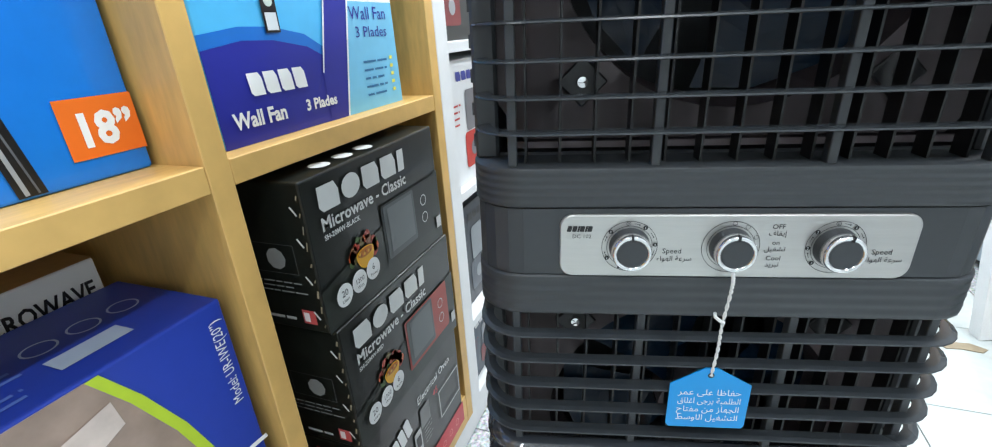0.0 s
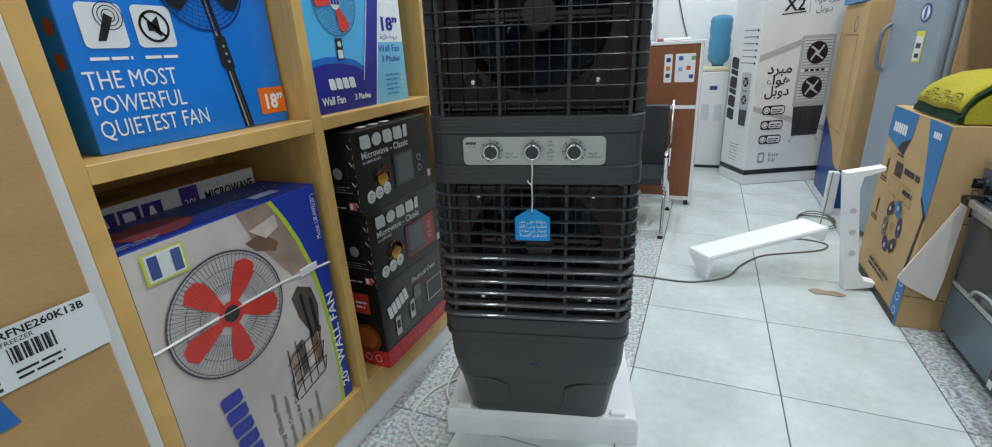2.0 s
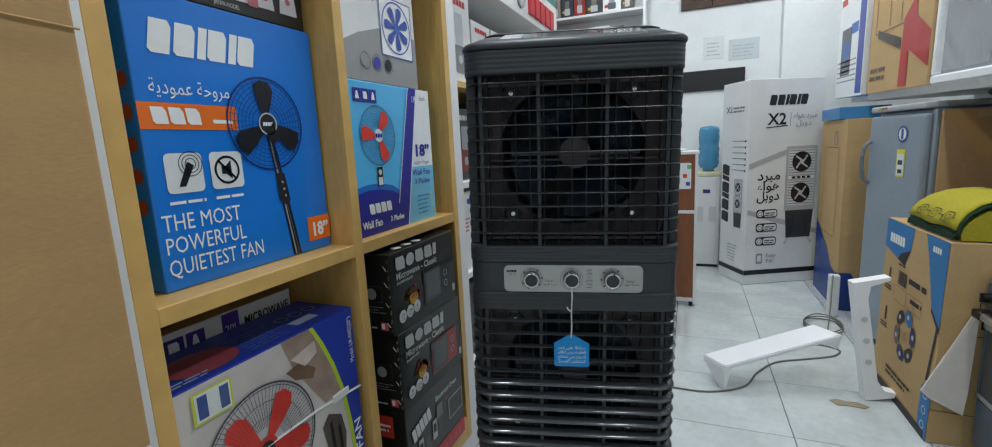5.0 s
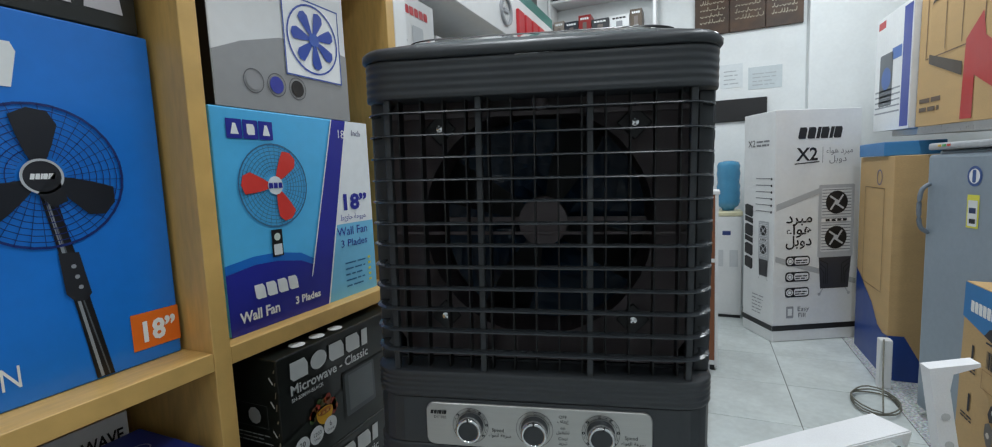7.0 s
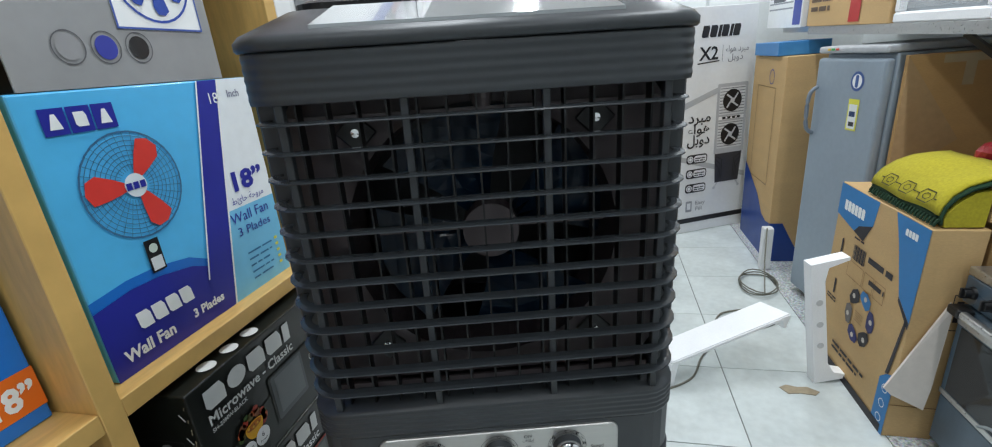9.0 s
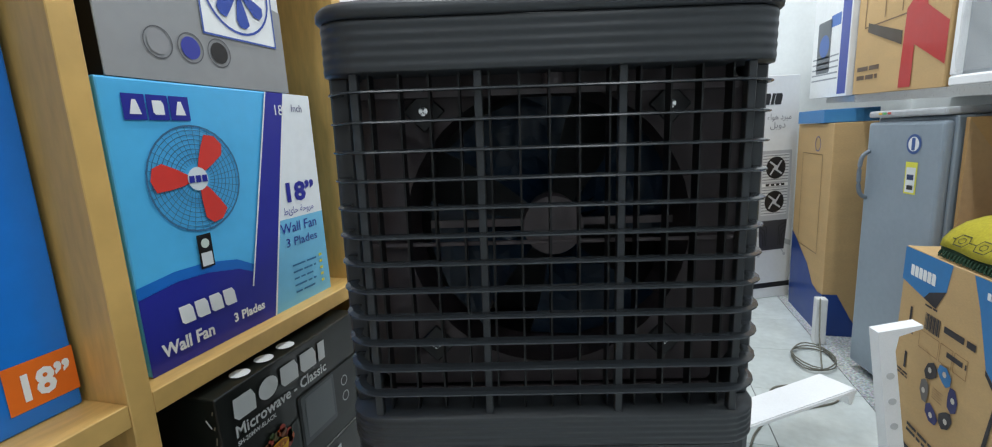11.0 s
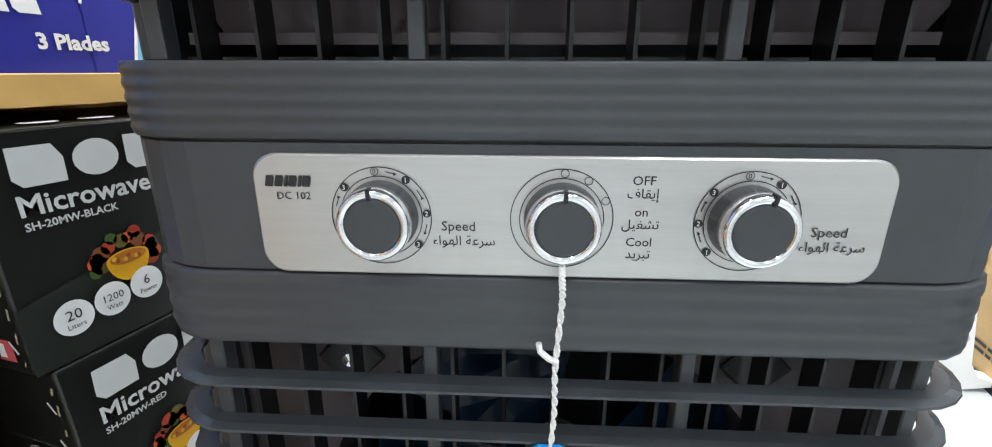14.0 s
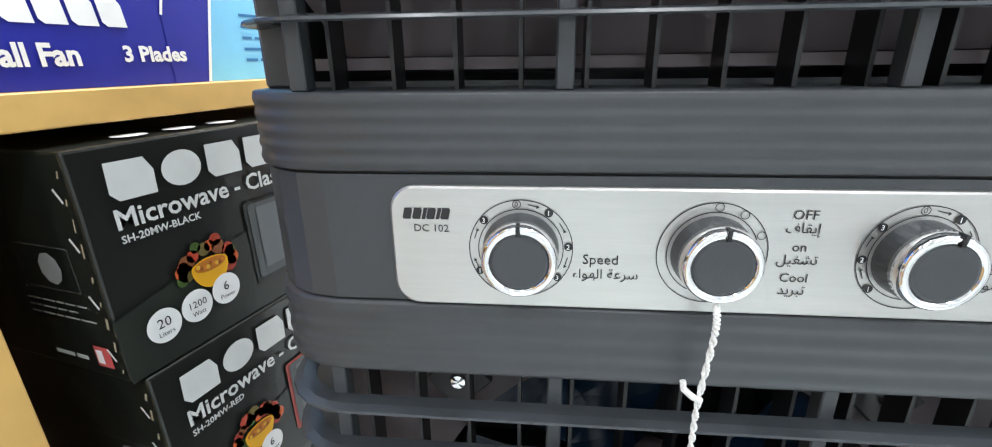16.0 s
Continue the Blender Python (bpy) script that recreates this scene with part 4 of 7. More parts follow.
# black juicer box on top of it
s = (0.28, 0.555, 0.335)
t = carton("juicer_box", pose(-0.79 - s[0], -0.690, 1.9585), s, BLACK_CARD, "black juicer box printed with fruit and jugs", "box", seam=False)
f = east_face(t, s)
f.text("PURE", 0.16, 0.265, 0.045, W_, 1, width=0.10)
f.text(arabic("بيور"), 0.28, 0.265, 0.045, W_, 1, width=0.07)
f.outline(0.135, 0.205, 0.225, 0.245, 0.003, ink(210, 190, 40), 1, "badge")
f.text("5 IN 1", 0.145, 0.214, 0.026, ink(225, 205, 50), 1, width=0.07)
f.line([(0.135, 0.262), (0.30, 0.245), (0.42, 0.268), (0.54, 0.262)], 0.003, ink(170, 172, 176), 1, "swoosh_print")
GLASS_, DARKG, PINK = ink(176, 178, 184), ink(70, 72, 78), ink(176, 96, 104)
for a, w, h in ((0.315, 0.050, 0.150), (0.385, 0.058, 0.190), (0.462, 0.066, 0.240)):
    f.poly([(a, 0.035), (a + w, 0.035), (a + w * 0.86, 0.035 + h * 0.34), (a + w * 0.14, 0.035 + h * 0.34)], ink(196, 192, 196), 1, "appliance_picture", True)
    f.poly([(a + w * 0.16, 0.035 + h * 0.35), (a + w * 0.84, 0.035 + h * 0.35), (a + w * 0.98, 0.035 + h * 0.88), (a + w * 0.02, 0.035 + h * 0.88)], GLASS_, 1, "appliance_picture", True)
    f.poly([(a + w * 0.26, 0.035 + h * 0.38), (a + w * 0.74, 0.035 + h * 0.38), (a + w * 0.84, 0.035 + h * 0.80), (a + w * 0.16, 0.035 + h * 0.80)], DARKG, 2, "appliance_picture", True)
    f.rect(a + w * 0.05, 0.035 + h * 0.89, a + w * 0.95, 0.035 + h, ink(150, 150, 156), 1, "appliance_picture", r=w * 0.06)
    f.poly([(a - w * 0.16, 0.035 + h * 0.80), (a + w * 0.02, 0.035 + h * 0.84), (a + w * 0.06, 0.035 + h * 0.45), (a - w * 0.10, 0.035 + h * 0.52)], ink(120, 122, 128), 1, "appliance_picture", True)
    f.disc(a + w * 0.5, 0.035 + h * 0.15, w * 0.14, PINK, 2, "appliance_picture", n=12)
f.rect(0.352, 0.030, 0.386, 0.085, PINK, 3, "appliance_picture", r=0.006)
f.text("JAPAN MODEL", 0.250, 0.012, 0.016, ink(200, 200, 200), 1, width=0.075)
f.poly([(0.046, 0.265), (0.118, 0.265), (0.104, 0.165), (0.087, 0.140), (0.078, 0.140), (0.060, 0.165)], ink(228, 186, 44), 1, "fruit_picture", True)
f.poly([(0.055, 0.200), (0.109, 0.200), (0.102, 0.165), (0.087, 0.142), (0.078, 0.142), (0.062, 0.165)], ink(206, 62, 36), 2, "fruit_picture", True)
f.rect(0.080, 0.062, 0.085, 0.142, GLASS_, 1, "fruit_picture")
f.disc(0.0825, 0.060, 0.022, GLASS_, 1, "fruit_picture", sx=1.2, n=18)
f.ring(0.082, 0.222, 0.019, 0.003, ink(240, 214, 120), 3, "fruit_picture", n=18)
for a, b, r_, c, c2 in ((0.108, 0.288, 0.024, (120, 160, 60), (206, 222, 150)), (0.168, 0.125, 0.034, (232, 160, 30), (244, 190, 70)), (0.172, 0.052, 0.026, (222, 150, 40), (240, 186, 80))):
    f.disc(a, b, r_, ink(*c), 3, "fruit_picture", n=20)
    f.disc(a, b, r_ * 0.78, ink(*c2), 4, "fruit_picture", n=20)
rnd = random.Random(77)
for k in range(22):
    a, b = 0.020 + 0.075 * rnd.random(), 0.050 + 0.085 * rnd.random()
    f.disc(a, b, 0.008 + 0.010 * rnd.random(), ink(*((60, 110, 40), (90, 150, 60), (170, 40, 34), (190, 60, 40))[k % 4]), 5, "fruit_picture", n=8)
for k in range(8):
    f.disc(0.115 + 0.05 * rnd.random(), 0.035 + 0.028 * rnd.random(), 0.008 + 0.006 * rnd.random(), ink(*((180, 40, 34), (70, 110, 40))[k % 3 == 2]), 5, "fruit_picture", n=8)
f.done()
g = south_face(t, s)
g.bars(0.17, 0.05, 0.265, 0.30, 14, ink(170, 170, 170), 1, 0.2)
g.done()

# tilted wall fan box in the lower bay, and the microwave box behind it
s = (0.235, 0.600, 0.83)
t = carton("wall_fan_box", pose(-0.718 - s[0], -0.737, 0.251), s, ink(34, 62, 168), "blue box with a red five-bladed wall fan picture, strapped", "box", seam=False)
f = east_face(t, s)
LIME = ink(186, 212, 50)
GREY2 = mat("blurred_photo_print", srgb(200, 192, 186), 0.4, grain=0.06, scale=5, stain=0.22, coat=0.2)
edge = [(0.535, 0.0), (0.548, 0.15), (0.545, 0.30), (0.532, 0.45), (0.510, 0.58), (0.478, 0.68), (0.44, 0.765), (0.405, 0.826)]
f.poly([(0.0, 0.0)] + edge + [(0.0, 0.826)], GREY2, 0, "backdrop_print")
f.poly(edge + [(a + 0.016, b) for a, b in edge[::-1]], LIME, 1, "backdrop_print")
BROWNS = [mat("brown_photo_print", srgb(*c), 0.4, grain=0.2, scale=18, stain=0.25, coat=0.2) for c in ((158, 136, 122), (120, 92, 72), (206, 190, 180), (84, 74, 66))]
f.poly([(0.30, 0.826), (0.405, 0.826), (0.44, 0.765), (0.478, 0.68), (0.51, 0.58), (0.44, 0.57), (0.38, 0.66), (0.33, 0.74)], BROWNS[0], 1, "photo_print", True)
f.poly([(0.305, 0.735), (0.335, 0.70), (0.40, 0.675), (0.415, 0.70), (0.36, 0.745)], BROWNS[1], 2, "photo_print", True)
f.poly([(0.325, 0.765), (0.375, 0.725), (0.425, 0.745), (0.42, 0.785), (0.375, 0.775)], BROWNS[2], 3, "photo_print", True)
f.poly([(0.415, 0.50), (0.445, 0.53), (0.50, 0.50), (0.515, 0.43), (0.50, 0.33), (0.46, 0.35), (0.43, 0.42)], BROWNS[3], 2, "photo_print", True)
f.poly([(0.445, 0.50), (0.456, 0.50), (0.470, 0.33), (0.458, 0.33)], K_, 3, "photo_print", True)
f.poly([(0.480, 0.47), (0.492, 0.47), (0.498, 0.35), (0.484, 0.35)], K_, 3, "photo_print", True)
rnd = random.Random(8)
for k in range(4):
    a, b = 0.365 + 0.033 * k, 0.20 + 0.018 * (k % 2)
    f.poly([(a, b), (a + 0.026, b + 0.012), (a + 0.022, b + 0.13), (a - 0.004, b + 0.12)], BROWNS[(0, 3, 2, 1)[k]], 2, "photo_print", True)
for b in (0.185, 0.245, 0.305):
    f.line([(0.345, b - 0.015), (0.375, b + 0.012), (0.505, b + 0.045)], 0.004, K_, 4, "rack_photo")
    f.line([(0.36, b - 0.035), (0.49, b - 0.005), (0.505, b + 0.045)], 0.004, K_, 4, "rack_photo")
for k in range(5):
    a = 0.352 + 0.034 * k
    f.line([(a, 0.155 + 0.008 * k), (a + 0.004, 0.34 + 0.02 * rnd.random())], 0.004, K_, 4, "rack_photo")
f.disc(0.210, 0.565, 0.176, ink(196, 192, 190), 3, "fan_picture")
WIRE = ink(70, 70, 78)
for k in range(84):
    q = 2 * math.pi * k / 84
    f.line([(0.210 + 0.060 * math.cos(q), 0.565 + 0.060 * math.sin(q)), (0.210 + 0.177 * math.cos(q + 0.10), 0.565 + 0.177 * math.sin(q + 0.10))], 0.0012, WIRE, 4, "cage_picture")
for r_, w_ in ((0.178, 0.005), (0.168, 0.002), (0.130, 0.0015), (0.090, 0.0015)):
    f.ring(0.210, 0.565, r_, w_, WIRE, 5, "cage_picture", n=48)
fan_picture(f, 0.210, 0.565, 0.168, ink(214, 58, 48), WIRE, ink(206, 52, 44), 5, 57, layer=6, wires=False)
for k in range(84):
    q = 2 * math.pi * (k + 0.5) / 84
    f.line([(0.210 + 0.075 * math.cos(q), 0.565 + 0.075 * math.sin(q)), (0.210 + 0.165 * math.cos(q - 0.08), 0.565 + 0.165 * math.sin(q - 0.08))], 0.0006, ink(120, 44, 44), 8, "cage_picture")
f.disc(0.210, 0.565, 0.024, ink(40, 36, 40), 9, "fan_picture")
f.rect(0.034, 0.735, 0.136, 0.812, ink(205, 215, 60), 8, "energy_label")
f.rect(0.040, 0.740, 0.130, 0.808, ink(225, 228, 225), 9, "energy_label")
for k, c in enumerate(((60, 80, 140), (220, 225, 222), (70, 90, 140))):
    f.rect(0.046 + 0.028 * k, 0.746, 0.070 + 0.028 * k, 0.802, ink(*c), 10, "energy_label")
f.text("20” WALL FAN", 0.588, 0.050, 0.046, W_, 2, width=0.39, turn=90, bold=0.0008)
f.text("Model: UR-IWE(20”)", 0.586, 0.645, 0.026, W_, 2, width=0.155, turn=90)
f.mark(0.110, 0.340, 0.420, 0.405, 6, ink(44, 60, 160), 3, 0.1, turn=-84)
for k, words_ in enumerate(("Energy Efficient Motor", "Smooth Oscillation", "Powerful Air Delivery", "3 Speed", "Oscillation")):
    f.text(words_, 0.275 + 0.040 * k, 0.012, 0.026, ink(60, 60, 78), 3, width=0.0105 * len(words_), turn=90)
f.done()
h = top_face(t, s)
for k in range(3):
    h.ring(0.43 + 0.055 * k, 0.13, 0.021, 0.003, ink(190, 205, 235), 1, "symbols")
h.rect(0.41, 0.045, 0.50, 0.085, ink(170, 185, 210), 1, "symbols")
h.bars(0.24, 0.03, 0.39, 0.16, 7, ink(90, 120, 200), 1, 0.35)
h.disc(0.14, 0.10, 0.075, ink(150, 70, 80), 1, "fan_picture", sx=1.3)
h.bars(0.01, 0.02, 0.12, 0.05, 2, ink(170, 185, 220), 2)
h.done()
strap = part("packing_strap", tube([(0.2395, -0.002, 0.569), (0.2405, 0.20, 0.572), (0.2405, 0.40, 0.570), (0.2395, 0.602, 0.548)], 0.0045, 4), mat("clear_strap", (0.6, 0.6, 0.58), 0.3), t)
part("strap_label", box(0.240, 0.2455, 0.465, 0.540, 0.553, 0.580, 0.002), WHITE_CARD, t).matrix_basis = pose(0, 0, 0)
s = (0.20, 0.575, 0.880)
t = carton("microwave_box", pose(-0.965 - s[0], -0.727, 0.251), s, WHITE_CARD, "white and purple microwave box standing behind a fan box", "box", seam=False)
f = east_face(t, s)
f.text("MICROWAVE", 0.385, 0.818, 0.040, K_, 1, width=0.175, bold=0.001)
f.rect(0.310, 0.800, 0.367, 0.876, ink(74, 52, 140), 1, "purple_panel")
f.text("20L", 0.317, 0.818, 0.03, W_, 2)
for k in range(3):
    f.rect(0.075 + 0.062 * k, 0.798, 0.13 + 0.062 * k, 0.862, ink(66, 48, 130), 1, "logo")
    f.mark(0.086 + 0.062 * k, 0.808, 0.120 + 0.062 * k, 0.852, "tbt"[k], W_, 2, 0.0)
f.done()
h = top_face(t, s)
h.rect(0, 0, 0.575, 0.199, KRAFT_LIGHT, 0, "kraft_top")
h.disc(0.15, 0.09, 0.05, ink(130, 96, 60), 1, "symbols", sx=1.6)
h.done()

# the tall freezer carton in front
s = (0.60, 0.72, 1.893)
t = carton("freezer_carton", pose(-0.600 - s[0], -0.850 - s[1], 0), s, KRAFT, "tall brown freezer carton with blue print and a barcode label", "box", dent=0.004, bevel=0.006)
f = east_face(t, s)
PB, PG = ink(36, 104, 178, 0.7), ink(112, 98, 84, 0.7)
R = lambda q: s[1] - q   # from the right-hand edge
for a0, a1 in ((0.525, 0.440), (0.430, 0.350)):
    for b in (1.570, 1.652):
        f.outline(R(a0), b, R(a1), b + 0.078, 0.003, PB, 0, "handling_symbol")
f.outline(R(0.340), 1.570, R(0.262), 1.730, 0.003, PB, 0, "handling_symbol")
f.text("MAX", R(0.322), 1.688, 0.026, PB, 0, width=0.042)
f.text("PSI", R(0.317), 1.664, 0.026, PB, 0, width=0.034)
for k, sx in enumerate(("1→400", "4→700", "8→850")):
    f.text(sx, R(0.333), 1.632 - 0.025 * k, 0.024, PB, 0, width=0.062)
f.ring(R(0.211), 1.697, 0.037, 0.003, PG, 0, "recycling_symbol")
for k in range(3):
    a = radians(90 + 120 * k)
    f.line([(R(0.211) + 0.021 * math.cos(a - 0.7), 1.697 + 0.021 * math.sin(a - 0.7)), (R(0.211) + 0.022 * math.cos(a + 0.5), 1.697 + 0.022 * math.sin(a + 0.5))], 0.007, PG, 0, "recycling_symbol")
f.outline(R(0.502), 1.668, R(0.463), 1.715, 0.006, PB, 0, "handling_symbol")
f.line([(R(0.427), 1.727), (R(0.353), 1.655)], 0.004, PB, 0, "handling_symbol")
f.ring(R(0.378), 1.708, 0.013, 0.005, PB, 0, "handling_symbol")
f.ring(R(0.400), 1.678, 0.013, 0.005, PB, 0, "handling_symbol")
f.poly([(R(0.482) + 0.030 * math.cos(radians(q)), 1.607 + 0.028 * math.sin(radians(q))) for q in range(0, 181, 20)], PB, 0, "handling_symbol")
f.line([(R(0.482), 1.607), (R(0.482), 1.580)], 0.005, PB, 0, "handling_symbol")
f.poly([(R(0.412), 1.638), (R(0.368), 1.638), (R(0.378), 1.612), (R(0.402), 1.612)], PB, 0, "handling_symbol")
f.rect(R(0.3925), 1.586, R(0.3875), 1.612, PB, 0, "handling_symbol")
f.rect(R(0.405), 1.580, R(0.375), 1.586, PB, 0, "handling_symbol")
f.text("rin Dondurucu", R(0.527), 1.486, 0.062, PB, 0, width=0.318, bold=0.001)
f.text("Freezer", R(0.585), 1.428, 0.060, PG, 0, width=0.148)
f.text("Congelateur", R(0.562), 1.368, 0.060, PG, 0, width=0.222)
f.text(arabic("فريزر"), R(0.585), 1.312, 0.058, PB, 0, width=0.108)
f.ring(R(0.425), 1.140, 0.130, 0.052, PB, 0, "large_emblem", sx=0.86)
f.poly([(R(0.298), 1.238), (R(0.233), 1.239), (R(0.165), 0.90), (R(0.235), 0.90)], PB, 0, "large_emblem")
f.text("avant", R(0.545), 1.768, 0.040, PG, 0, width=0.10)
f.text(arabic("الوجه الامامي"), R(0.425), 1.778, 0.036, PG, 0, width=0.18)
f.rect(R(0.188), 0.962, R(0.001), 1.072, WHITE_CARD, 2, "barcode_label")
for k in range(14):
    a = R(0.145) + k * 0.0048
    f.rect(a, 1.005, a + 0.0016 + 0.0014 * ((k * 7) % 3), 1.035, K_, 3, "barcode")
for k in range(7):
    f.rect(R(0.183), 0.968 + k * 0.012, R(0.168), 0.974 + k * 0.012 + 0.002 * (k % 3), K_, 3, "barcode")
f.text("RFNE260K13B", R(0.150), 1.052, 0.020, K_, 3, width=0.125, bold=0.0004)
f.text("FREEZER", R(0.150), 1.040, 0.012, K_, 3)
f.bars(R(0.145), 0.975, R(0.07), 0.998, 2, K_, 3, 0.4)
f.done()
for z in (1.812,):
    part("creased_flap", tube([(s[0] + 0.001, 0.0, z + 0.01), (s[0] + 0.002, 0.2, z - 0.004), (s[0] + 0.002, 0.42, z - 0.012), (s[0] + 0.002, 0.6, z - 0.004), (s[0] + 0.001, 0.72, z - 0.008)], 0.0022, 5), KRAFT, t)

# white cabinet side behind the carton; a solid black block paints the recess's shade
cab = thing("white_cabinet", pose(0, 0, 0), "plain white cabinet side panel beside a black block for a shaded recess", "cabinet")
part("side_panel", box(-1.30, -0.90, -1.14, -0.875, 1.2, 3.2, 0.003), WHITE, cab)
part("recess_shade_block", box(-1.40, -0.903, -2.4, -1.142, 0.0, 3.2, 0.003), BLACK, cab)
part("base", box(-1.35, -1.21, -1.14, -0.875, 0.0, 1.2), WHITE, cab)


# ---------------------------------------------------------------- boxed goods on the white bay and above the header
def small_box(name, x, y, z, s, base, label, group, accents, seed):
    """A small printed carton facing +x, with an appliance picture."""
    t = carton(name, pose(x - s[0], y, z), s, base, label, "box", group, seam=False, bevel=0.002)
    f = east_face(t, s)
    rnd = random.Random(seed)
    w, h = s[1], s[2]
    f.mark(w * 0.18, h * 0.84, w * 0.82, h * 0.91, 5, accents[0], 1, 0.0)
    f.rect(w * 0.30, h * 0.12, w * 0.72, h * 0.42, accents[1], 1, "appliance_picture", r=w * 0.05)
    f.rect(w * 0.36, h * 0.43, w * 0.66, h * 0.76, accents[2], 1, "appliance_picture", r=w * 0.04)
    f.disc(w * 0.51, h * 0.27, w * 0.08, accents[2], 2, "appliance_picture", n=16)
    f.bars(w * 0.05, h * 0.5, w * 0.26, h * 0.7, 4, accents[1], 1, 0.3, seed=seed)
    f.done()
    return t


greys = (ink(190, 40, 48), ink(120, 122, 126), ink(186, 190, 194))
darks = (ink(200, 200, 200), ink(120, 40, 40), ink(150, 152, 156))
for k, (y, w, h) in enumerate(((0.74, 0.26, 0.44), (1.02, 0.25, 0.34), (1.29, 0.36, 0.34), (1.68, 0.30, 0.36), (2.0, 0.28, 0.34))):
    small_box("kitchen_appliance_box", FRONT - 0.05, y, 1.8955, (0.26, w, h), WHITE_CARD, "white box with a grey food mixer picture", "boxes in the white bay", greys, 20 + k)
for k, (y, w, h) in enumerate(((0.74, 0.30, 0.36), (1.06, 0.32, 0.40), (1.40, 0.40, 0.36), (1.84, 0.34, 0.38))):
    small_box("kitchen_appliance_box", FRONT - 0.06, y, 1.4155, (0.26, w, h), BLACK_CARD if k % 2 == 0 else ink(60, 66, 72), "dark box with a kitchen appliance picture", "boxes in the white bay", darks, 40 + k)
for k, (y, w, h) in enumerate(((0.75, 0.33, 0.40), (1.10, 0.33, 0.40), (1.46, 0.33, 0.40), (1.82, 0.33, 0.40))):
    small_box("kitchen_appliance_box", FRONT - 0.03, y, 0.9605, (0.28, w, h), WHITE_CARD, "white box with a red vacuum cleaner picture", "boxes in the white bay", (ink(60, 70, 150), ink(190, 60, 50), ink(120, 120, 124)), 60 + k)
    small_box("kitchen_appliance_box", FRONT - 0.05, y, 0.4805, (0.28, w, 0.39), WHITE_CARD if k % 2 else ink(48, 54, 62), "box with a grey steam iron picture", "boxes in the white bay", (ink(30, 30, 34), ink(90, 96, 104), ink(140, 146, 150)), 80 + k)
    small_box("kitchen_appliance_box", FRONT - 0.04, y, 0.1605, (0.28, w, 0.26), ink(60, 72, 84), "slate grey box with an appliance picture", "boxes in the white bay", darks, 90 + k)
for k in range(6):
    small_box("hob_box", FRONT - 0.09, -0.70 + 0.54 * k, 2.7005, (0.32, 0.52, 0.42 + 0.03 * (k % 2)), BLACK_CARD if k % 3 else ink(70, 74, 78), "black box with a glass hob picture above the header", "boxes above the header", darks, 100 + k)

# ---------------------------------------------------------------- shelf rack on the back wall
rack = thing("wall_shelf_rack", pose(0, 0, 0), "white open shelves on the back wall, packed with small boxes", "shelf")
part("side_board", box(-0.235, -0.205, NORTH - 0.32, NORTH - 0.002, 0.0, 3.98), WHITE, rack)
part("side_board", box(-1.44, -1.41, NORTH - 0.32, NORTH - 0.002, 0.0, 3.98), WHITE, rack)
LEVELS = (1.1, 1.65, 2.16, 2.62, 3.13, 3.66)
for z in LEVELS:
    part("shelf_board", box(-1.409, -0.236, NORTH - 0.30, NORTH - 0.002, z, z + 0.028, 0.001), WHITE, rack)
tones = ((236, 238, 238), (30, 30, 32), (150, 42, 40), (92, 78, 62), (150, 140, 130), (60, 62, 66), (224, 224, 226), (44, 50, 60))
for j, z in enumerate(LEVELS):
    rnd = random.Random(300 + j)
    x = -1.39
    k = 0
    while x < -0.44:
        w, h = 0.11 + 0.12 * rnd.random(), 0.24 + 0.13 * rnd.random()
        w = min(w, -0.245 - x)
        base = ink(*tones[(j * 5 + k * 3) % len(tones)])
        t = carton("small_appliance_box", pose(x, NORTH - 0.285 + 0.02 * rnd.random(), z + 0.0285), (w, 0.2, h), base, "small printed appliance box on a white shelf", "box", "boxes on the back shelves", seam=False, bevel=0.002)
        f = south_face(t, (w, 0.2, h))
        pale = sum(tones[(j * 5 + k * 3) % len(tones)]) > 420
        f.mark(w * 0.15, h * 0.83, w * 0.85, h * 0.91, 4, K_ if pale else W_, 1, 0.0)
        f.rect(w * 0.28, h * 0.1, w * 0.72, h * 0.40, ink(90, 92, 96) if pale else ink(190, 190, 190), 1, "appliance_picture", r=w * 0.05)
        f.rect(w * 0.34, h * 0.41, w * 0.66, h * 0.74, ink(150, 152, 156) if pale else ink(120, 110, 104), 1, "appliance_picture", r=w * 0.05)
        f.disc(w * 0.2, h * 0.25, w * 0.1, ink(200, 160, 50) if k % 2 else ink(180, 60, 50), 2, "fruit_picture", n=12)
        f.done()
        x += w + 0.008
        k += 1

# ---------------------------------------------------------------- boxed and loose goods on the other side
# tall white carton of a double air cooler
s = (0.80, 0.47, 2.105)
t = carton("air_cooler_carton", pose(0.863, 4.098, 0, 0, 0, 27), s, WHITE_CARD, "tall white carton with a grey double air cooler picture", "box", dent=0.003, bevel=0.006, seam=False)
BLK = ink(26, 26, 28)
MID, LITE = ink(120, 122, 126), ink(188, 190, 194)


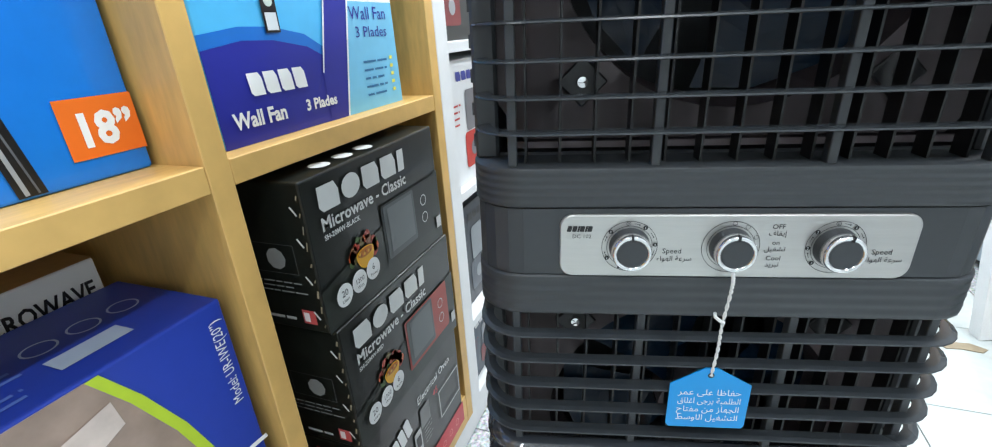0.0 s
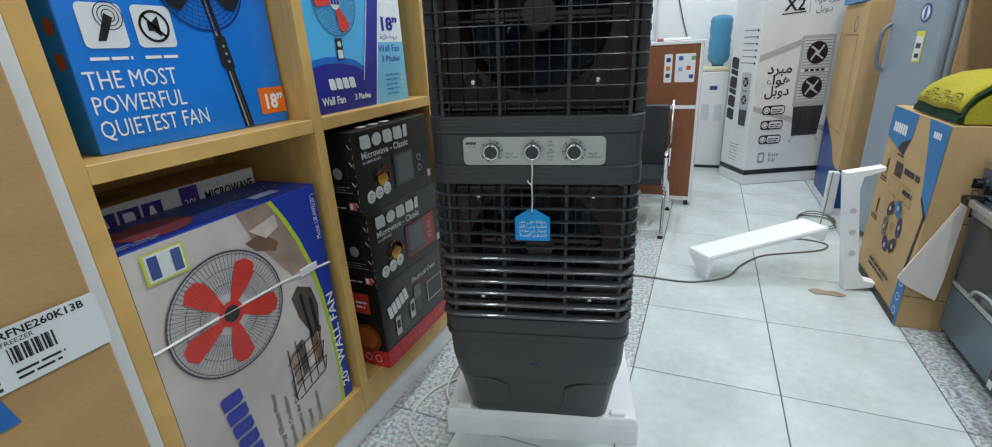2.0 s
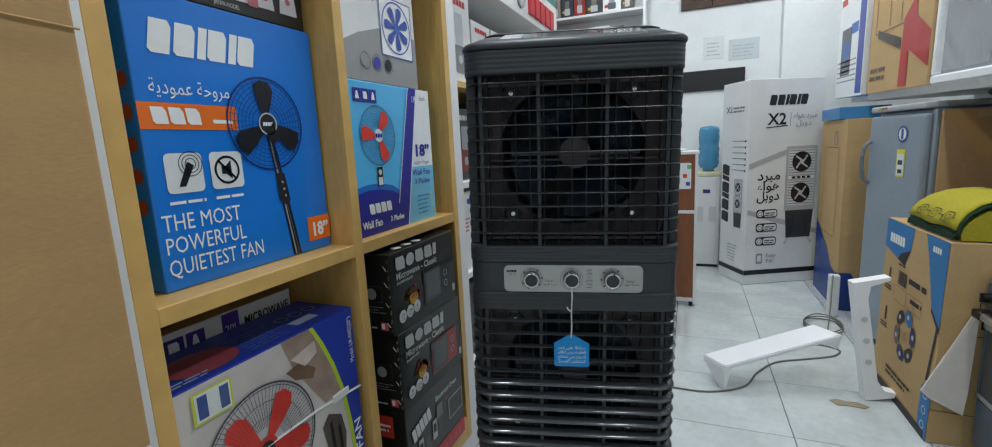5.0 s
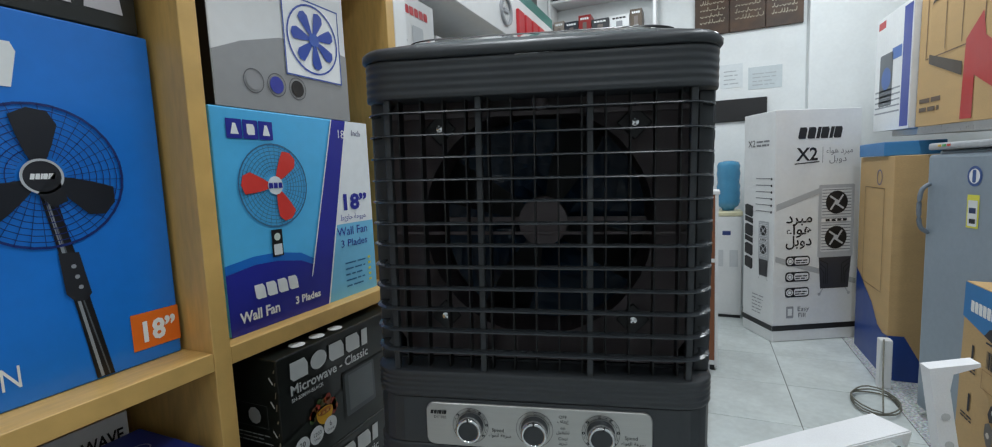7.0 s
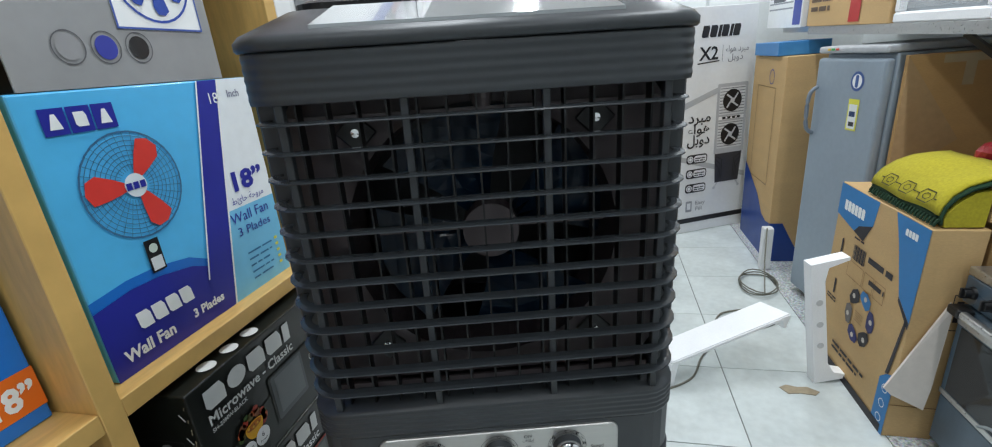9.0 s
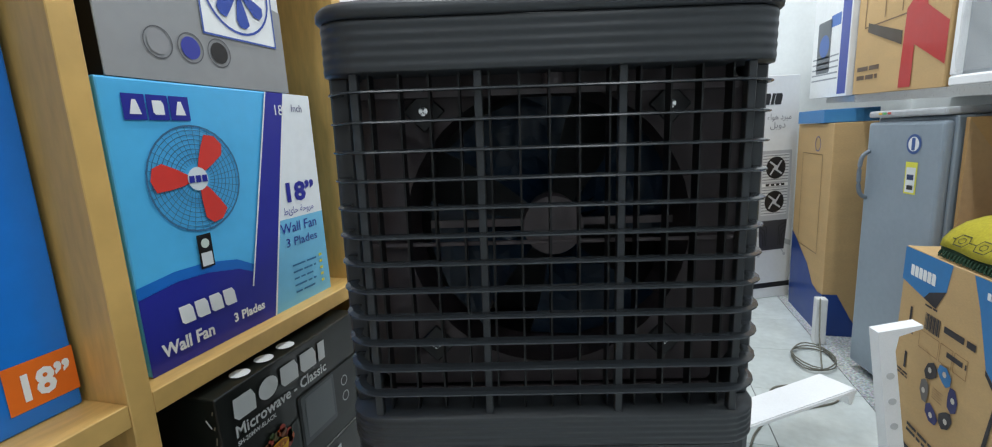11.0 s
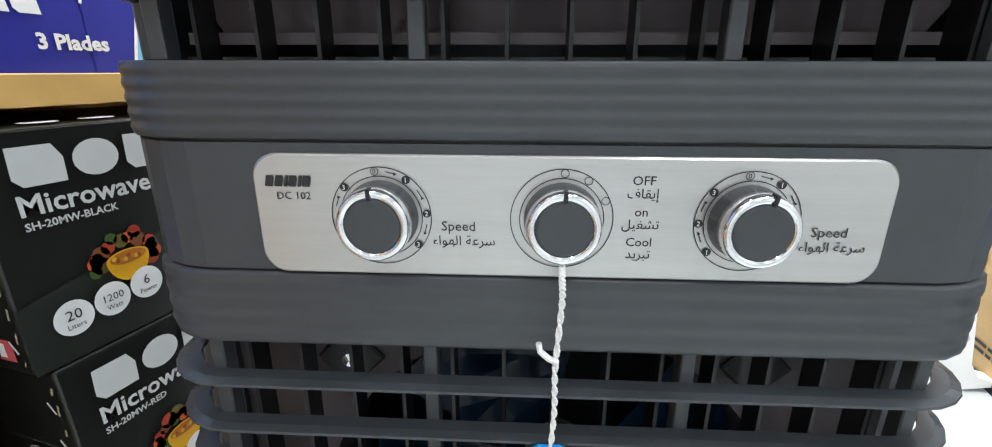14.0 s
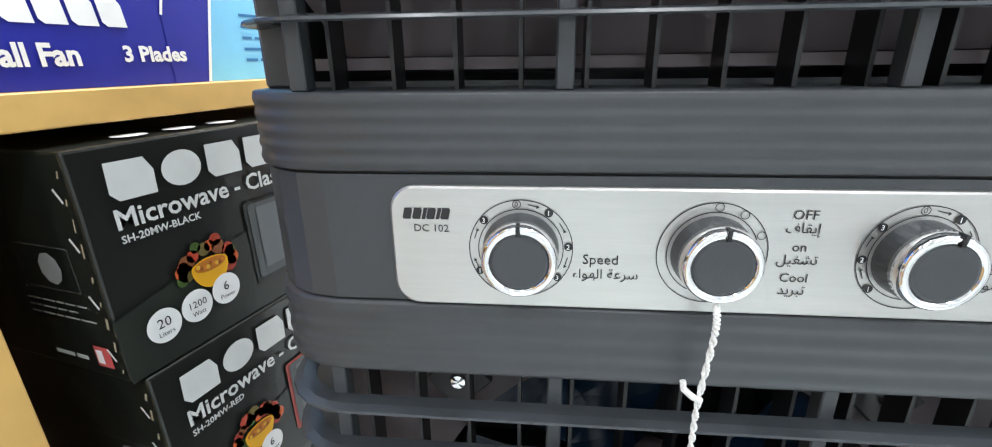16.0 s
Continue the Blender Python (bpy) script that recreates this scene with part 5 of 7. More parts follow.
def cooler_picture(f, a, b, w, h):
    """A printed two-fan air cooler."""
    f.rect(a, b + h * 0.36, a + w, b + h, ink(176, 178, 182), 1, "cooler_picture", r=w * 0.04)
    f.poly([(a + w * 0.04, b + h * 0.36), (a + w * 0.96, b + h * 0.36), (a + w * 0.90, b + h * 0.08), (a + w * 0.10, b + h * 0.08)], ink(60, 60, 64), 1, "cooler_picture")
    for k in range(3):
        f.line([(a + w * (0.2 + 0.05 * k), b + h * 0.12), (a + w * (0.2 + 0.05 * k), b + h * (0.22 + 0.04 * k)), (a + w * (0.06), b + h * (0.28 + 0.03 * k))], w * 0.02, ink(30, 30, 32), 2, "cooler_picture")
        f.line([(a + w * (0.8 - 0.05 * k), b + h * 0.12), (a + w * (0.8 - 0.05 * k), b + h * (0.22 + 0.04 * k)), (a + w * (0.94), b + h * (0.28 + 0.03 * k))], w * 0.02, ink(30, 30, 32), 2, "cooler_picture")
    for c in (0.535, 0.845):
        f.rect(a + w * 0.08, b + h * (c - 0.125), a + w * 0.92, b + h * (c + 0.125), ink(208, 210, 212), 2, "cooler_picture", r=w * 0.03)
        for k in range(9):
            bb = b + h * (c - 0.11 + 0.027 * k)
            f.rect(a + w * 0.09, bb, a + w * 0.91, bb + h * 0.007, MID, 3, "cooler_picture")
        f.disc(a + w * 0.5, b + h * c, w * 0.31, BLK, 4, "cooler_picture")
        for k in range(4):
            q = radians(20 + 90 * k)
            f.line([(a + w * 0.5 + w * 0.06 * math.cos(q), b + h * c + w * 0.06 * math.sin(q)), (a + w * 0.5 + w * 0.26 * math.cos(q + 0.5), b + h * c + w * 0.26 * math.sin(q + 0.5))], w * 0.05, LITE, 5, "cooler_picture")
        f.disc(a + w * 0.5, b + h * c, w * 0.07, LITE, 6, "cooler_picture")
    f.rect(a + w * 0.08, b + h * 0.675, a + w * 0.92, b + h * 0.705, ink(230, 230, 230), 3, "cooler_picture")
    f.rect(a + w * 0.2, b + h * 0.679, a + w * 0.8, b + h * 0.702, BLK, 4, "cooler_picture")
    for k in (-1, 0, 1):
        f.disc(a + w * (0.5 + 0.16 * k), b + h * 0.69, w * 0.03, W_, 5, "cooler_picture", n=12)
    for k in (0.08, 0.92):
        f.disc(a + w * k, b + h * 0.03, w * 0.045, LITE, 1, "cooler_picture", n=14)
        f.line([(a + w * k, b + h * 0.03), (a + w * (0.5 + 0.75 * (k - 0.5)), b + h * 0.08)], w * 0.03, LITE, 1, "cooler_picture")


f = south_face(t, s)
f.mark(0.205, 1.845, 0.615, 1.945, "bbibib", BLK, 1, 0.2)
f.text("X2", 0.20, 1.655, 0.16, BLK, 1, width=0.20, bold=0.003)
f.line([(0.18, 1.625), (0.41, 1.64)], 0.010, BLK, 1, "small_print")
f.line([(0.44, 1.63), (0.44, 1.77)], 0.004, MID, 1, "small_print")
f.text(arabic("مبرد هواء"), 0.47, 1.71, 0.075, MID, 1, width=0.25)
f.text(arabic("دوبل"), 0.50, 1.635, 0.075, MID, 1, width=0.16)
f.poly([(0.02, 1.27), (0.47, 1.42), (0.47, 1.37), (0.02, 1.21)], ink(176, 178, 180), 0, "swoosh_print")
f.poly([(0.02, 0.80), (0.79, 0.56), (0.79, 0.51), (0.02, 0.75)], ink(176, 178, 180), 0, "swoosh_print")
cooler_picture(f, 0.415, 0.40, 0.335, 1.03)
for k, word in enumerate(("مبرد", "هواء", "دوبل")):
    f.text(arabic(word), 0.11, 1.10 - 0.105 * k, 0.13, BLK, 2, width=0.245, bold=0.002)
for k in range(3):
    b = 0.75 - 0.145 * k
    f.rect(0.115, b - 0.045, 0.345, b + 0.045, BLK, 1, "badge", r=0.03)
    f.rect(0.20, b - 0.032, 0.335, b + 0.032, ink(225, 226, 228), 2, "badge", r=0.02)
    f.disc(0.158, b, 0.032, ink(225, 226, 228), 2, "badge", n=20)
    f.bars(0.21, b - 0.022, 0.325, b + 0.022, 2, BLK, 3, 0.5)
    f.ring(0.158, b, 0.022, 0.005, BLK, 3, "badge", n=16)
f.text("Easy", 0.235, 0.285, 0.055, MID, 1, width=0.11)
f.text("Fill", 0.24, 0.225, 0.055, MID, 1, width=0.07)
f.rect(0.13, 0.22, 0.20, 0.33, ink(150, 152, 156), 1, "symbols", r=0.01)
f.rect(0.145, 0.245, 0.185, 0.31, WHITE_CARD, 2, "symbols")
f.rect(0.0, 0.105, 0.799, 0.155, BLK, 1, "black_band")
f.done()
g = west_face(t, s)
g.rect(0.0, 0.105, 0.469, 0.155, BLK, 1, "black_band")
g.mark(0.16, 0.62, 0.80, 0.75, "bbibib", BLK, 1, 0.2, turn=90)
g.text("X2", 0.07, 1.80, 0.09, BLK, 1, width=0.11)
g.bars(0.20, 1.80, 0.40, 1.87, 2, MID, 1)
cooler_picture(g, 0.25, 0.55, 0.15, 0.56)
for k in range(6):
    g.rect(0.20, 1.20 + 0.06 * k, 0.42, 1.207 + 0.06 * k, MID, 1, "small_print")
    g.disc(0.43, 1.20 + 0.06 * k, 0.012, BLK, 1, "small_print", n=12)
g.bars(0.16, 0.22, 0.34, 0.42, 6, ink(150, 150, 152), 1, 0.3)
g.done()

# water dispenser with its bottle
wd = thing("water_dispenser", pose(0.36, 4.80, 0), "white floor-standing water dispenser with a cream top", "water dispenser")
part("body", box(0, 0.30, 0, 0.32, 0.03, 1.10, 0.015, 3), WHITE, wd)
part("top_collar", box(-0.004, 0.304, -0.004, 0.324, 1.10, 1.152, 0.012, 2), mat("cream_plastic", (0.72, 0.68, 0.46), 0.4), wd)
part("foot", box(0.01, 0.29, 0.01, 0.31, 0.0, 0.03), BLACK, wd)
part("tap_plate", box(0.11, 0.19, -0.003, 0.004, 0.90, 0.945, 0.003), ink(40, 60, 120), wd)
for a in (0.02, 0.16):
    part("vent", box(a + 0.02, a + 0.10, -0.002, 0.003, 0.56, 0.74, 0.001), ink(205, 208, 210), wd)
wb = thing("water_bottle", pose(0.53, 4.95, 1.153), "large ribbed blue water bottle standing on the dispenser", "bottle")
prof = [(0.0, 0.0), (0.06, 0.0), (0.065, 0.025), (0.10, 0.05), (0.118, 0.10), (0.112, 0.14), (0.118, 0.18), (0.112, 0.22), (0.118, 0.26), (0.108, 0.30), (0.112, 0.35), (0.118, 0.40), (0.112, 0.44), (0.116, 0.48), (0.10, 0.52), (0.04, 0.535), (0.0, 0.536)]
BOTTLE = mat("blue_clear_plastic", (0.10, 0.38, 0.62), 0.12, grain=0.03, coat=0.3)
BOTTLE.node_tree.nodes["Principled BSDF"].inputs["Transmission Weight"].default_value = 0.35
part("bottle", lathe(prof, 24), BOTTLE, wb, smooth=True)
part("cap", lathe([(0.0, 0.0), (0.05, 0.0), (0.05, 0.03), (0.0, 0.03)], 20), ink(40, 90, 190), wb).matrix_basis = pose(0, 0, -0.001)

# reception desk
dk = thing("reception_desk", pose(-0.50, 3.28, 0), "brown veneer reception desk edged in white", "desk")
part("front_panel", box(0.0, 0.865, 0.0, 0.02, 0.05, 1.42), BROWN_WOOD, dk)
part("white_edge", box(0.866, 0.89, -0.006, 0.5, 0.03, 1.44, 0.002), WHITE, dk)
part("top", box(-0.01, 0.90, -0.012, 0.26, 1.4205, 1.448, 0.003), WHITE, dk)
part("white_rail", box(0.0, 0.865, -0.005, 0.0, 0.885, 0.915), WHITE, dk)
part("white_rail", box(0.0, 0.865, -0.005, 0.0, 0.05, 0.085), WHITE, dk)
part("end_panel", box(0.84, 0.865, 0.021, 0.5, 0.05, 1.42), BROWN_WOOD, dk)
part("foot", lathe([(0.0, 0.0), (0.02, 0.0), (0.018, 0.05), (0.0, 0.05)], 12), BLACK, dk).matrix_basis = pose(0.85, 0.03, 0)
f = Face(dk, (0, 0, 0), (1, 0, 0), (0, 0, 1), 0.0015)
for a0, a1 in ((0.585, 0.65), (0.675, 0.835)):
    f.rect(a0, 1.11, a1, 1.345, ink(232, 234, 236), 1, "payment_sticker", r=0.012)
for a, b, c in ((0.60, 1.28, (40, 60, 130)), (0.60, 1.21, (220, 120, 40)), (0.60, 1.15, (60, 70, 80)), (0.70, 1.29, (60, 90, 170)), (0.70, 1.20, (150, 170, 215)), (0.765, 1.21, (215, 70, 50)), (0.79, 1.14, (60, 80, 160)), (0.80, 1.29, (120, 170, 120))):
    f.rect(a, b, a + 0.035, b + 0.035, ink(*c), 2, "sticker_mark", r=0.006)
f.done()
pen = thing("marker_pen", pose(0.06, 3.36, 1.4485), "white marker lying on the desk top", "pen")
part("barrel", tube([(0, 0, 0.013), (0.22, 0.0, 0.013)], 0.013, 10), WHITE, pen)
part("cap", tube([(-0.05, 0, 0.013), (0.0, 0.0, 0.013)], 0.0135, 10), ink(170, 50, 50), pen)

# waiting chair with chrome legs
ch = thing("waiting_chair", pose(-0.02, 2.72, 0), "black padded waiting chair on a chrome steel frame", "chair")
LEATHER = mat("black_leatherette", (0.018, 0.022, 0.026), 0.38, grain=0.1, scale=50, bump=0.15, bump_scale=250)
part("seat", loft([[(x, y, z) for x, y in ((-0.25, -0.24), (0.20, -0.24), (0.20, 0.26), (-0.25, 0.26))] for z in (0.40, 0.455)]), LEATHER, ch)
bm = box(-0.25, 0.19, -0.03, 0.03, 0.0, 0.52, 0.02, 2)
bmesh.ops.transform(bm, matrix=pose(0, 0.27, 0.44, -10, 0, 0), verts=bm.verts)
part("backrest", bm, LEATHER, ch)
part("side_frame", tube(smooth_line([(0.225, -0.33, 0.012), (0.225, -0.27, 0.16), (0.225, -0.22, 0.36), (0.225, -0.25, 0.62), (0.225, -0.18, 0.66), (0.225, 0.12, 0.645), (0.225, 0.28, 0.62)], 5), 0.015, 10), CHROME, ch, smooth=True)
part("rear_leg", tube(smooth_line([(0.225, -0.05, 0.39), (0.225, 0.12, 0.33), (0.225, 0.38, 0.012)], 5), 0.015, 10), CHROME, ch, smooth=True)
part("back_frame", tube([(0.215, 0.27, 0.44), (0.215, 0.37, 0.98)], 0.012, 8), CHROME, ch, smooth=True)
part("seat_beam", tube([(-0.30, -0.05, 0.385), (0.225, -0.05, 0.385)], 0.018, 8), CHROME, ch)
for y in (-0.33, 0.38):
    part("foot", lathe([(0.0, 0.0), (0.024, 0.0), (0.02, 0.014), (0.0, 0.016)], 14), BLACK, ch).matrix_basis = pose(0.225, y, 0)
part("side_frame", tube(smooth_line([(-0.275, -0.33, 0.012), (-0.275, -0.22, 0.36), (-0.275, -0.25, 0.62), (-0.275, 0.28, 0.62)], 5), 0.015, 8), CHROME, ch, smooth=True)

# tall kraft carton with a blue foot
s = (0.42, 0.80, 1.66)
t = carton("appliance_carton", pose(1.53, 3.48, 0), s, KRAFT_LIGHT, "tall brown carton with a wavy blue lower part", "box", seam=False, dent=0.003)
DBL = ink(26, 64, 138)
f = west_face(t, s)
f.poly([(0, 0), (0.799, 0), (0.799, 0.34), (0.70, 0.33), (0.58, 0.36), (0.42, 0.50), (0.25, 0.58), (0.10, 0.66), (0, 0.70)], DBL, 0, "blue_print")
f.outline(0.16, 0.62, 0.62, 1.42, 0.006, ink(120, 92, 40), 0)
f.ring(0.5, 1.50, 0.06, 0.008, DBL, 0)
f.done()
g = south_face(t, s)
g.poly([(0, 0), (0.30, 0), (0.20, 0.15), (0.10, 0.34), (0, 0.34)], DBL, 0, "blue_print")
g.done()
s = (0.36, 0.60, 0.10)
carton("flat_blue_box", pose(1.50, 3.60, 1.662), s, ink(60, 130, 190), "flat light blue box lying on a carton", "box", seam=False)
s = (0.06, 0.07, 0.30)
ex = thing("extension_box", pose(1.44, 3.30, 0), "white plastic cable trunk standing by a carton", "trunking")
part("case", box(0, 0.075, 0, 0.075, 0, 0.36, 0.008, 2), WHITE, ex)

# upright silver freezer
fr = thing("upright_freezer", pose(1.655, 2.385, 0, 0, 0, 9.5), "silver grey upright freezer with a curved handle and stickers", "freezer")
part("cabinet", box(0.045, 0.62, 0.0, 0.60, 0.03, 1.68, 0.012, 2), GREYFRIDGE, fr)
door = part("door", box(-0.012, 0.043, 0.0, 0.60, 0.05, 1.655, 0.02, 3), GREYFRIDGE, fr)
part("top_trim", box(-0.014, 0.62, -0.004, 0.604, 1.682, 1.722, 0.012, 2), mat("pale_grey_plastic", (0.42, 0.44, 0.46), 0.4), fr)
part("handle", tube(smooth_line([(-0.012, 0.565, 1.48), (-0.055, 0.565, 1.44), (-0.065, 0.565, 1.34), (-0.055, 0.565, 1.22), (-0.012, 0.565, 1.18)], 5), 0.013, 8), ink(110, 120, 130), door, smooth=True)
f = Face(fr, (-0.012, 0.60, 0), (0, -1, 0), (0, 0, 1), 0.0012)
f.disc(0.405, 1.53, 0.055, ink(60, 90, 150), 1, "round_sticker")
f.disc(0.405, 1.53, 0.040, W_, 2, "round_sticker")
f.rect(0.392, 1.495, 0.418, 1.565, ink(60, 90, 150), 3, "round_sticker", r=0.008)
f.rect(0.36, 1.25, 0.45, 1.43, ink(226, 222, 80), 1, "energy_label")
f.rect(0.37, 1.26, 0.44, 1.40, ink(226, 230, 228), 2, "energy_label")
f.rect(0.38, 1.33, 0.43, 1.36, ink(40, 60, 100), 3, "energy_label")
f.rect(0.385, 1.275, 0.43, 1.30, ink(40, 40, 44), 3, "energy_label")
f.done()
for k, c in enumerate(((200, 70, 50), (80, 170, 90), (220, 180, 60))):
    part("indicator", box(-0.018, -0.012, 0.40 + 0.04 * k, 0.425 + 0.04 * k, 1.70, 1.712), ink(*c), fr)

# folded carton sheet beside the freezer
s = (0.50, 0.03, 1.665)
t = carton("folded_carton", pose(1.72, 2.335, 0, 0, 0, 2), s, KRAFT, "flattened brown carton standing against the freezer", "box", seam=False)
f = south_face(t, s)
f.rect(0.16, 1.615, 0.40, 1.655, TAPE, 0, "tape_strip")
f.rect(0.26, 1.50, 0.31, 1.615, TAPE, 1, "tape_strip")
# darker kraft triangle paints the shade of the folded panel's crease
f.poly([(0.0, 1.66), (0.30, 1.22), (0.0, 1.0)], mat("shaded_kraft", (0.43, 0.28, 0.14), 0.75), 0, "crease_shade")
f.done()

# carton with blue corners, leaning against the row
s = (0.20, 0.765, 1.035)
t = carton("gas_hob_carton", pose(1.445, 1.462, 0, 0, 1.0, 0), s, KRAFT_LIGHT, "brown carton with blue corner panels, dented edges", "box", dent=0.005, seam=False)
f = west_face(t, s)
BL, BK2 = ink(52, 124, 184, 0.6), ink(44, 40, 44, 0.6)
f.poly([(0.0, 1.03), (0.0, 0.86), (0.20, 0.82), (0.24, 0.86), (0.36, 0.90), (0.38, 1.03)], BL, 0, "blue_corner", True)
f.poly([(0.20, 0.82), (0.24, 0.86), (0.36, 0.90), (0.30, 0.80)], BK2, 1, "dark_corner")
f.poly([(0.52, 1.03), (0.763, 1.03), (0.763, 0.60), (0.66, 0.68), (0.58, 0.90)], BL, 0, "blue_corner", True)
f.mark(0.07, 0.90, 0.28, 0.955, 6, W_, 2, 0.0)
f.mark(0.61, 0.955, 0.70, 0.985, 4, W_, 2, 0.0)
f.poly([(0.763, 0.60), (0.763, 0.57), (0.66, 0.66), (0.66, 0.68)], BK2, 1, "dark_corner")
f.poly([(0.66, 0.0), (0.763, 0.0), (0.763, 0.33), (0.70, 0.30), (0.66, 0.26)], BL, 0, "blue_corner", True)
f.rect(0.0, 0.0, 0.74, 0.045, BK2, 1, "dark_foot")
for b in (0.66, 0.42):
    f.text("1", 0.085, b, 0.12, BK2, 1, bold=0.003)
    f.bars(0.05, b - 0.05, 0.16, b - 0.015, 2, BK2, 1, 0.5)
for k in range(14):
    f.rect(0.235 + 0.0085 * k, 0.68, 0.239 + 0.0085 * k + 0.002 * (k % 3), 0.76, BK2, 1, "barcode")
f.bars(0.22, 0.79, 0.32, 0.81, 1, BK2, 1)
f.bars(0.38, 0.72, 0.60, 0.77, 1, BK2, 1, 0.6)
f.bars(0.42, 0.62, 0.56, 0.66, 1, BK2, 1, 0.6)
for k, c in enumerate((BL, BK2, ink(110, 104, 100, 0.6), ink(48, 50, 104, 0.6), BK2, ink(48, 50, 104, 0.6))):
    q = radians(75 + 60 * k)
    pts_ = [(0.40 + r_ * math.cos(q + w_), 0.42 + r_ * 1.12 * math.sin(q + w_)) for r_, w_ in ((0.072, -0.42), (0.105, -0.52), (0.132, -0.34), (0.140, 0.0), (0.132, 0.34), (0.105, 0.50), (0.080, 0.30), (0.070, 0.0))]
    f.poly(pts_, c, 1, "wheel_emblem", True)
    f.disc(0.40 + 0.108 * math.cos(q), 0.42 + 0.108 * 1.12 * math.sin(q), 0.014, ink(206, 200, 190, 0.6), 2, "wheel_emblem", n=10)
f.bars(0.36, 0.39, 0.44, 0.45, 5, ink(150, 120, 80, 0.6), 1, 0.35)
for a0, a1 in ((0.205, 0.36), (0.37, 0.46), (0.47, 0.56)):
    f.outline(a0, 0.575, a1, 0.665, 0.003, ink(150, 112, 66, 0.6), 0, "table_print")
f.poly([(0.690, 0.30), (0.715, 0.31), (0.752, 0.60), (0.735, 0.60)], BK2, 1, "dark_corner", True)
f.bars(0.20, 0.12, 0.55, 0.18, 2, BK2, 1, 0.5)
for k in range(3):
    f.ring(0.715, 0.07 + 0.08 * k, 0.022, 0.004, W_, 2, "symbols", n=18)
f.done()
g = south_face(t, s)
g.outline(0.135, 0.58, 0.19, 0.75, 0.004, BK2, 0)
g.rect(0.15, 0.62, 0.175, 0.72, BK2, 0, "symbols")
g.line([(0.0, 0.18), (0.2, 0.175)], 0.004, ink(120, 84, 44), 0, "fold_line")
g.done()

# brown board leaning under the steel shelf
lb = thing("leaning_board", pose(0, 2.01, 0), "torn brown cardboard board leaning behind the cartons", "cardboard")
bm = bmesh.new()
outline_pts = [(2.47, 0.0), (2.745, 0.0), (2.745, 1.70), (2.30, 1.70), (2.37, 1.46), (2.40, 1.30), (2.47, 1.19)]
bm.faces.new([bm.verts.new((x, 0.0, z)) for x, z in outline_pts])
bmesh.ops.solidify(bm, geom=bm.faces[:], thickness=0.012)
part("board", bm, KRAFT, lb)

# big carton behind the cookers, with a flat carton across the top
carton("support_carton", pose(1.70, 1.50, 0), (0.60, 0.70, 1.034), KRAFT, "plain brown carton standing behind the cookers", "box", seam=False)
s = (0.80, 0.52, 0.145)
t = carton("flat_carton", pose(1.655, 1.475, 1.0555, 0, 0, -1), s, KRAFT_LIGHT, "flat brown carton lying across the other cartons", "box", seam=False, dent=0.003)
f = south_face(t, s)
f.text("II", 0.17, 0.065, 0.05, BK2, 0)
f.outline(0.24, 0.03, 0.28, 0.11, 0.003, ink(130, 100, 60), 0)
f.rect(0.36, 0.055, 0.46, 0.09, BK2, 0, "arrow_print")
f.poly([(0.36, 0.05), (0.335, 0.072), (0.36, 0.095)], BK2, 0, "arrow_print")
f.poly([(0.46, 0.05), (0.485, 0.072), (0.46, 0.095)], BK2, 0, "arrow_print")
f.outline(0.56, 0.03, 0.60, 0.11, 0.003, ink(130, 100, 60), 0)
f.done()

# folded yellow mat
cl = thing("folded_mat", pose(0, 0, 0), "yellow patterned mat with a dark green border, folded", "mat")
YEL, GRN = mat("yellow_woven_cloth", (0.42, 0.36, 0.02), 0.9, grain=0.12, scale=90, bump=0.4, bump_scale=300), mat("dark_green_woven_cloth", (0.012, 0.045, 0.02), 0.9, grain=0.15, bump=0.4)


MAT_PROFILE = [(1.492, 1.044), (1.490, 1.074), (1.500, 1.108), (1.528, 1.150), (1.575, 1.190), (1.640, 1.218), (1.710, 1.228), (1.790, 1.230)]


def mat_sheet(y0, y1, lift, first=0):
    """A sheet lying over the carton edge, with soft waves."""
    rings = []
    for j in range(13):
        y = y0 + (y1 - y0) * j / 12
        rings.append([(x - lift * 0.8 + 0.004 * math.sin(j * 0.9 + i), y + 0.010 * math.sin(i * 0.8), z + lift + 0.004 * math.sin(j * 0.7 + i * 0.6)) for i, (x, z) in enumerate(MAT_PROFILE[first:])])
    bm_ = loft(rings, close=False)
    bmesh.ops.solidify(bm_, geom=bm_.faces[:], thickness=0.010)
    return bm_


part("border", mat_sheet(1.475, 1.985, 0.004), GRN, cl, "dark green border", smooth=True)
part("cover", mat_sheet(1.487, 1.985, 0.014, 1), YEL, cl, smooth=True)
part("fold", loft([[(x + 0.014, y, z - 0.012) for x, z in MAT_PROFILE[1:5]] + [(1.648, y, 1.19), (1.644, y, 1.038), (1.508, y, 1.038)] for y in (1.480, 1.978)]), YEL, cl)
rnd = random.Random(6)
for k in range(24):
    y = 1.48 + 0.5 * k / 23
    part("fringe", tube([(1.484, y, 1.072), (1.476, y + 0.004 * rnd.random(), 1.056), (1.474, y + 0.012 * (rnd.random() - 0.5), 1.043)], 0.006, 5), GRN, cl)
f = Face(cl, (1.4705, 1.965, 1.098), (0, -1, 0), (0.62, 0, 0.79), 0.004)
OLIVE = ink(64, 62, 16, 0.8)
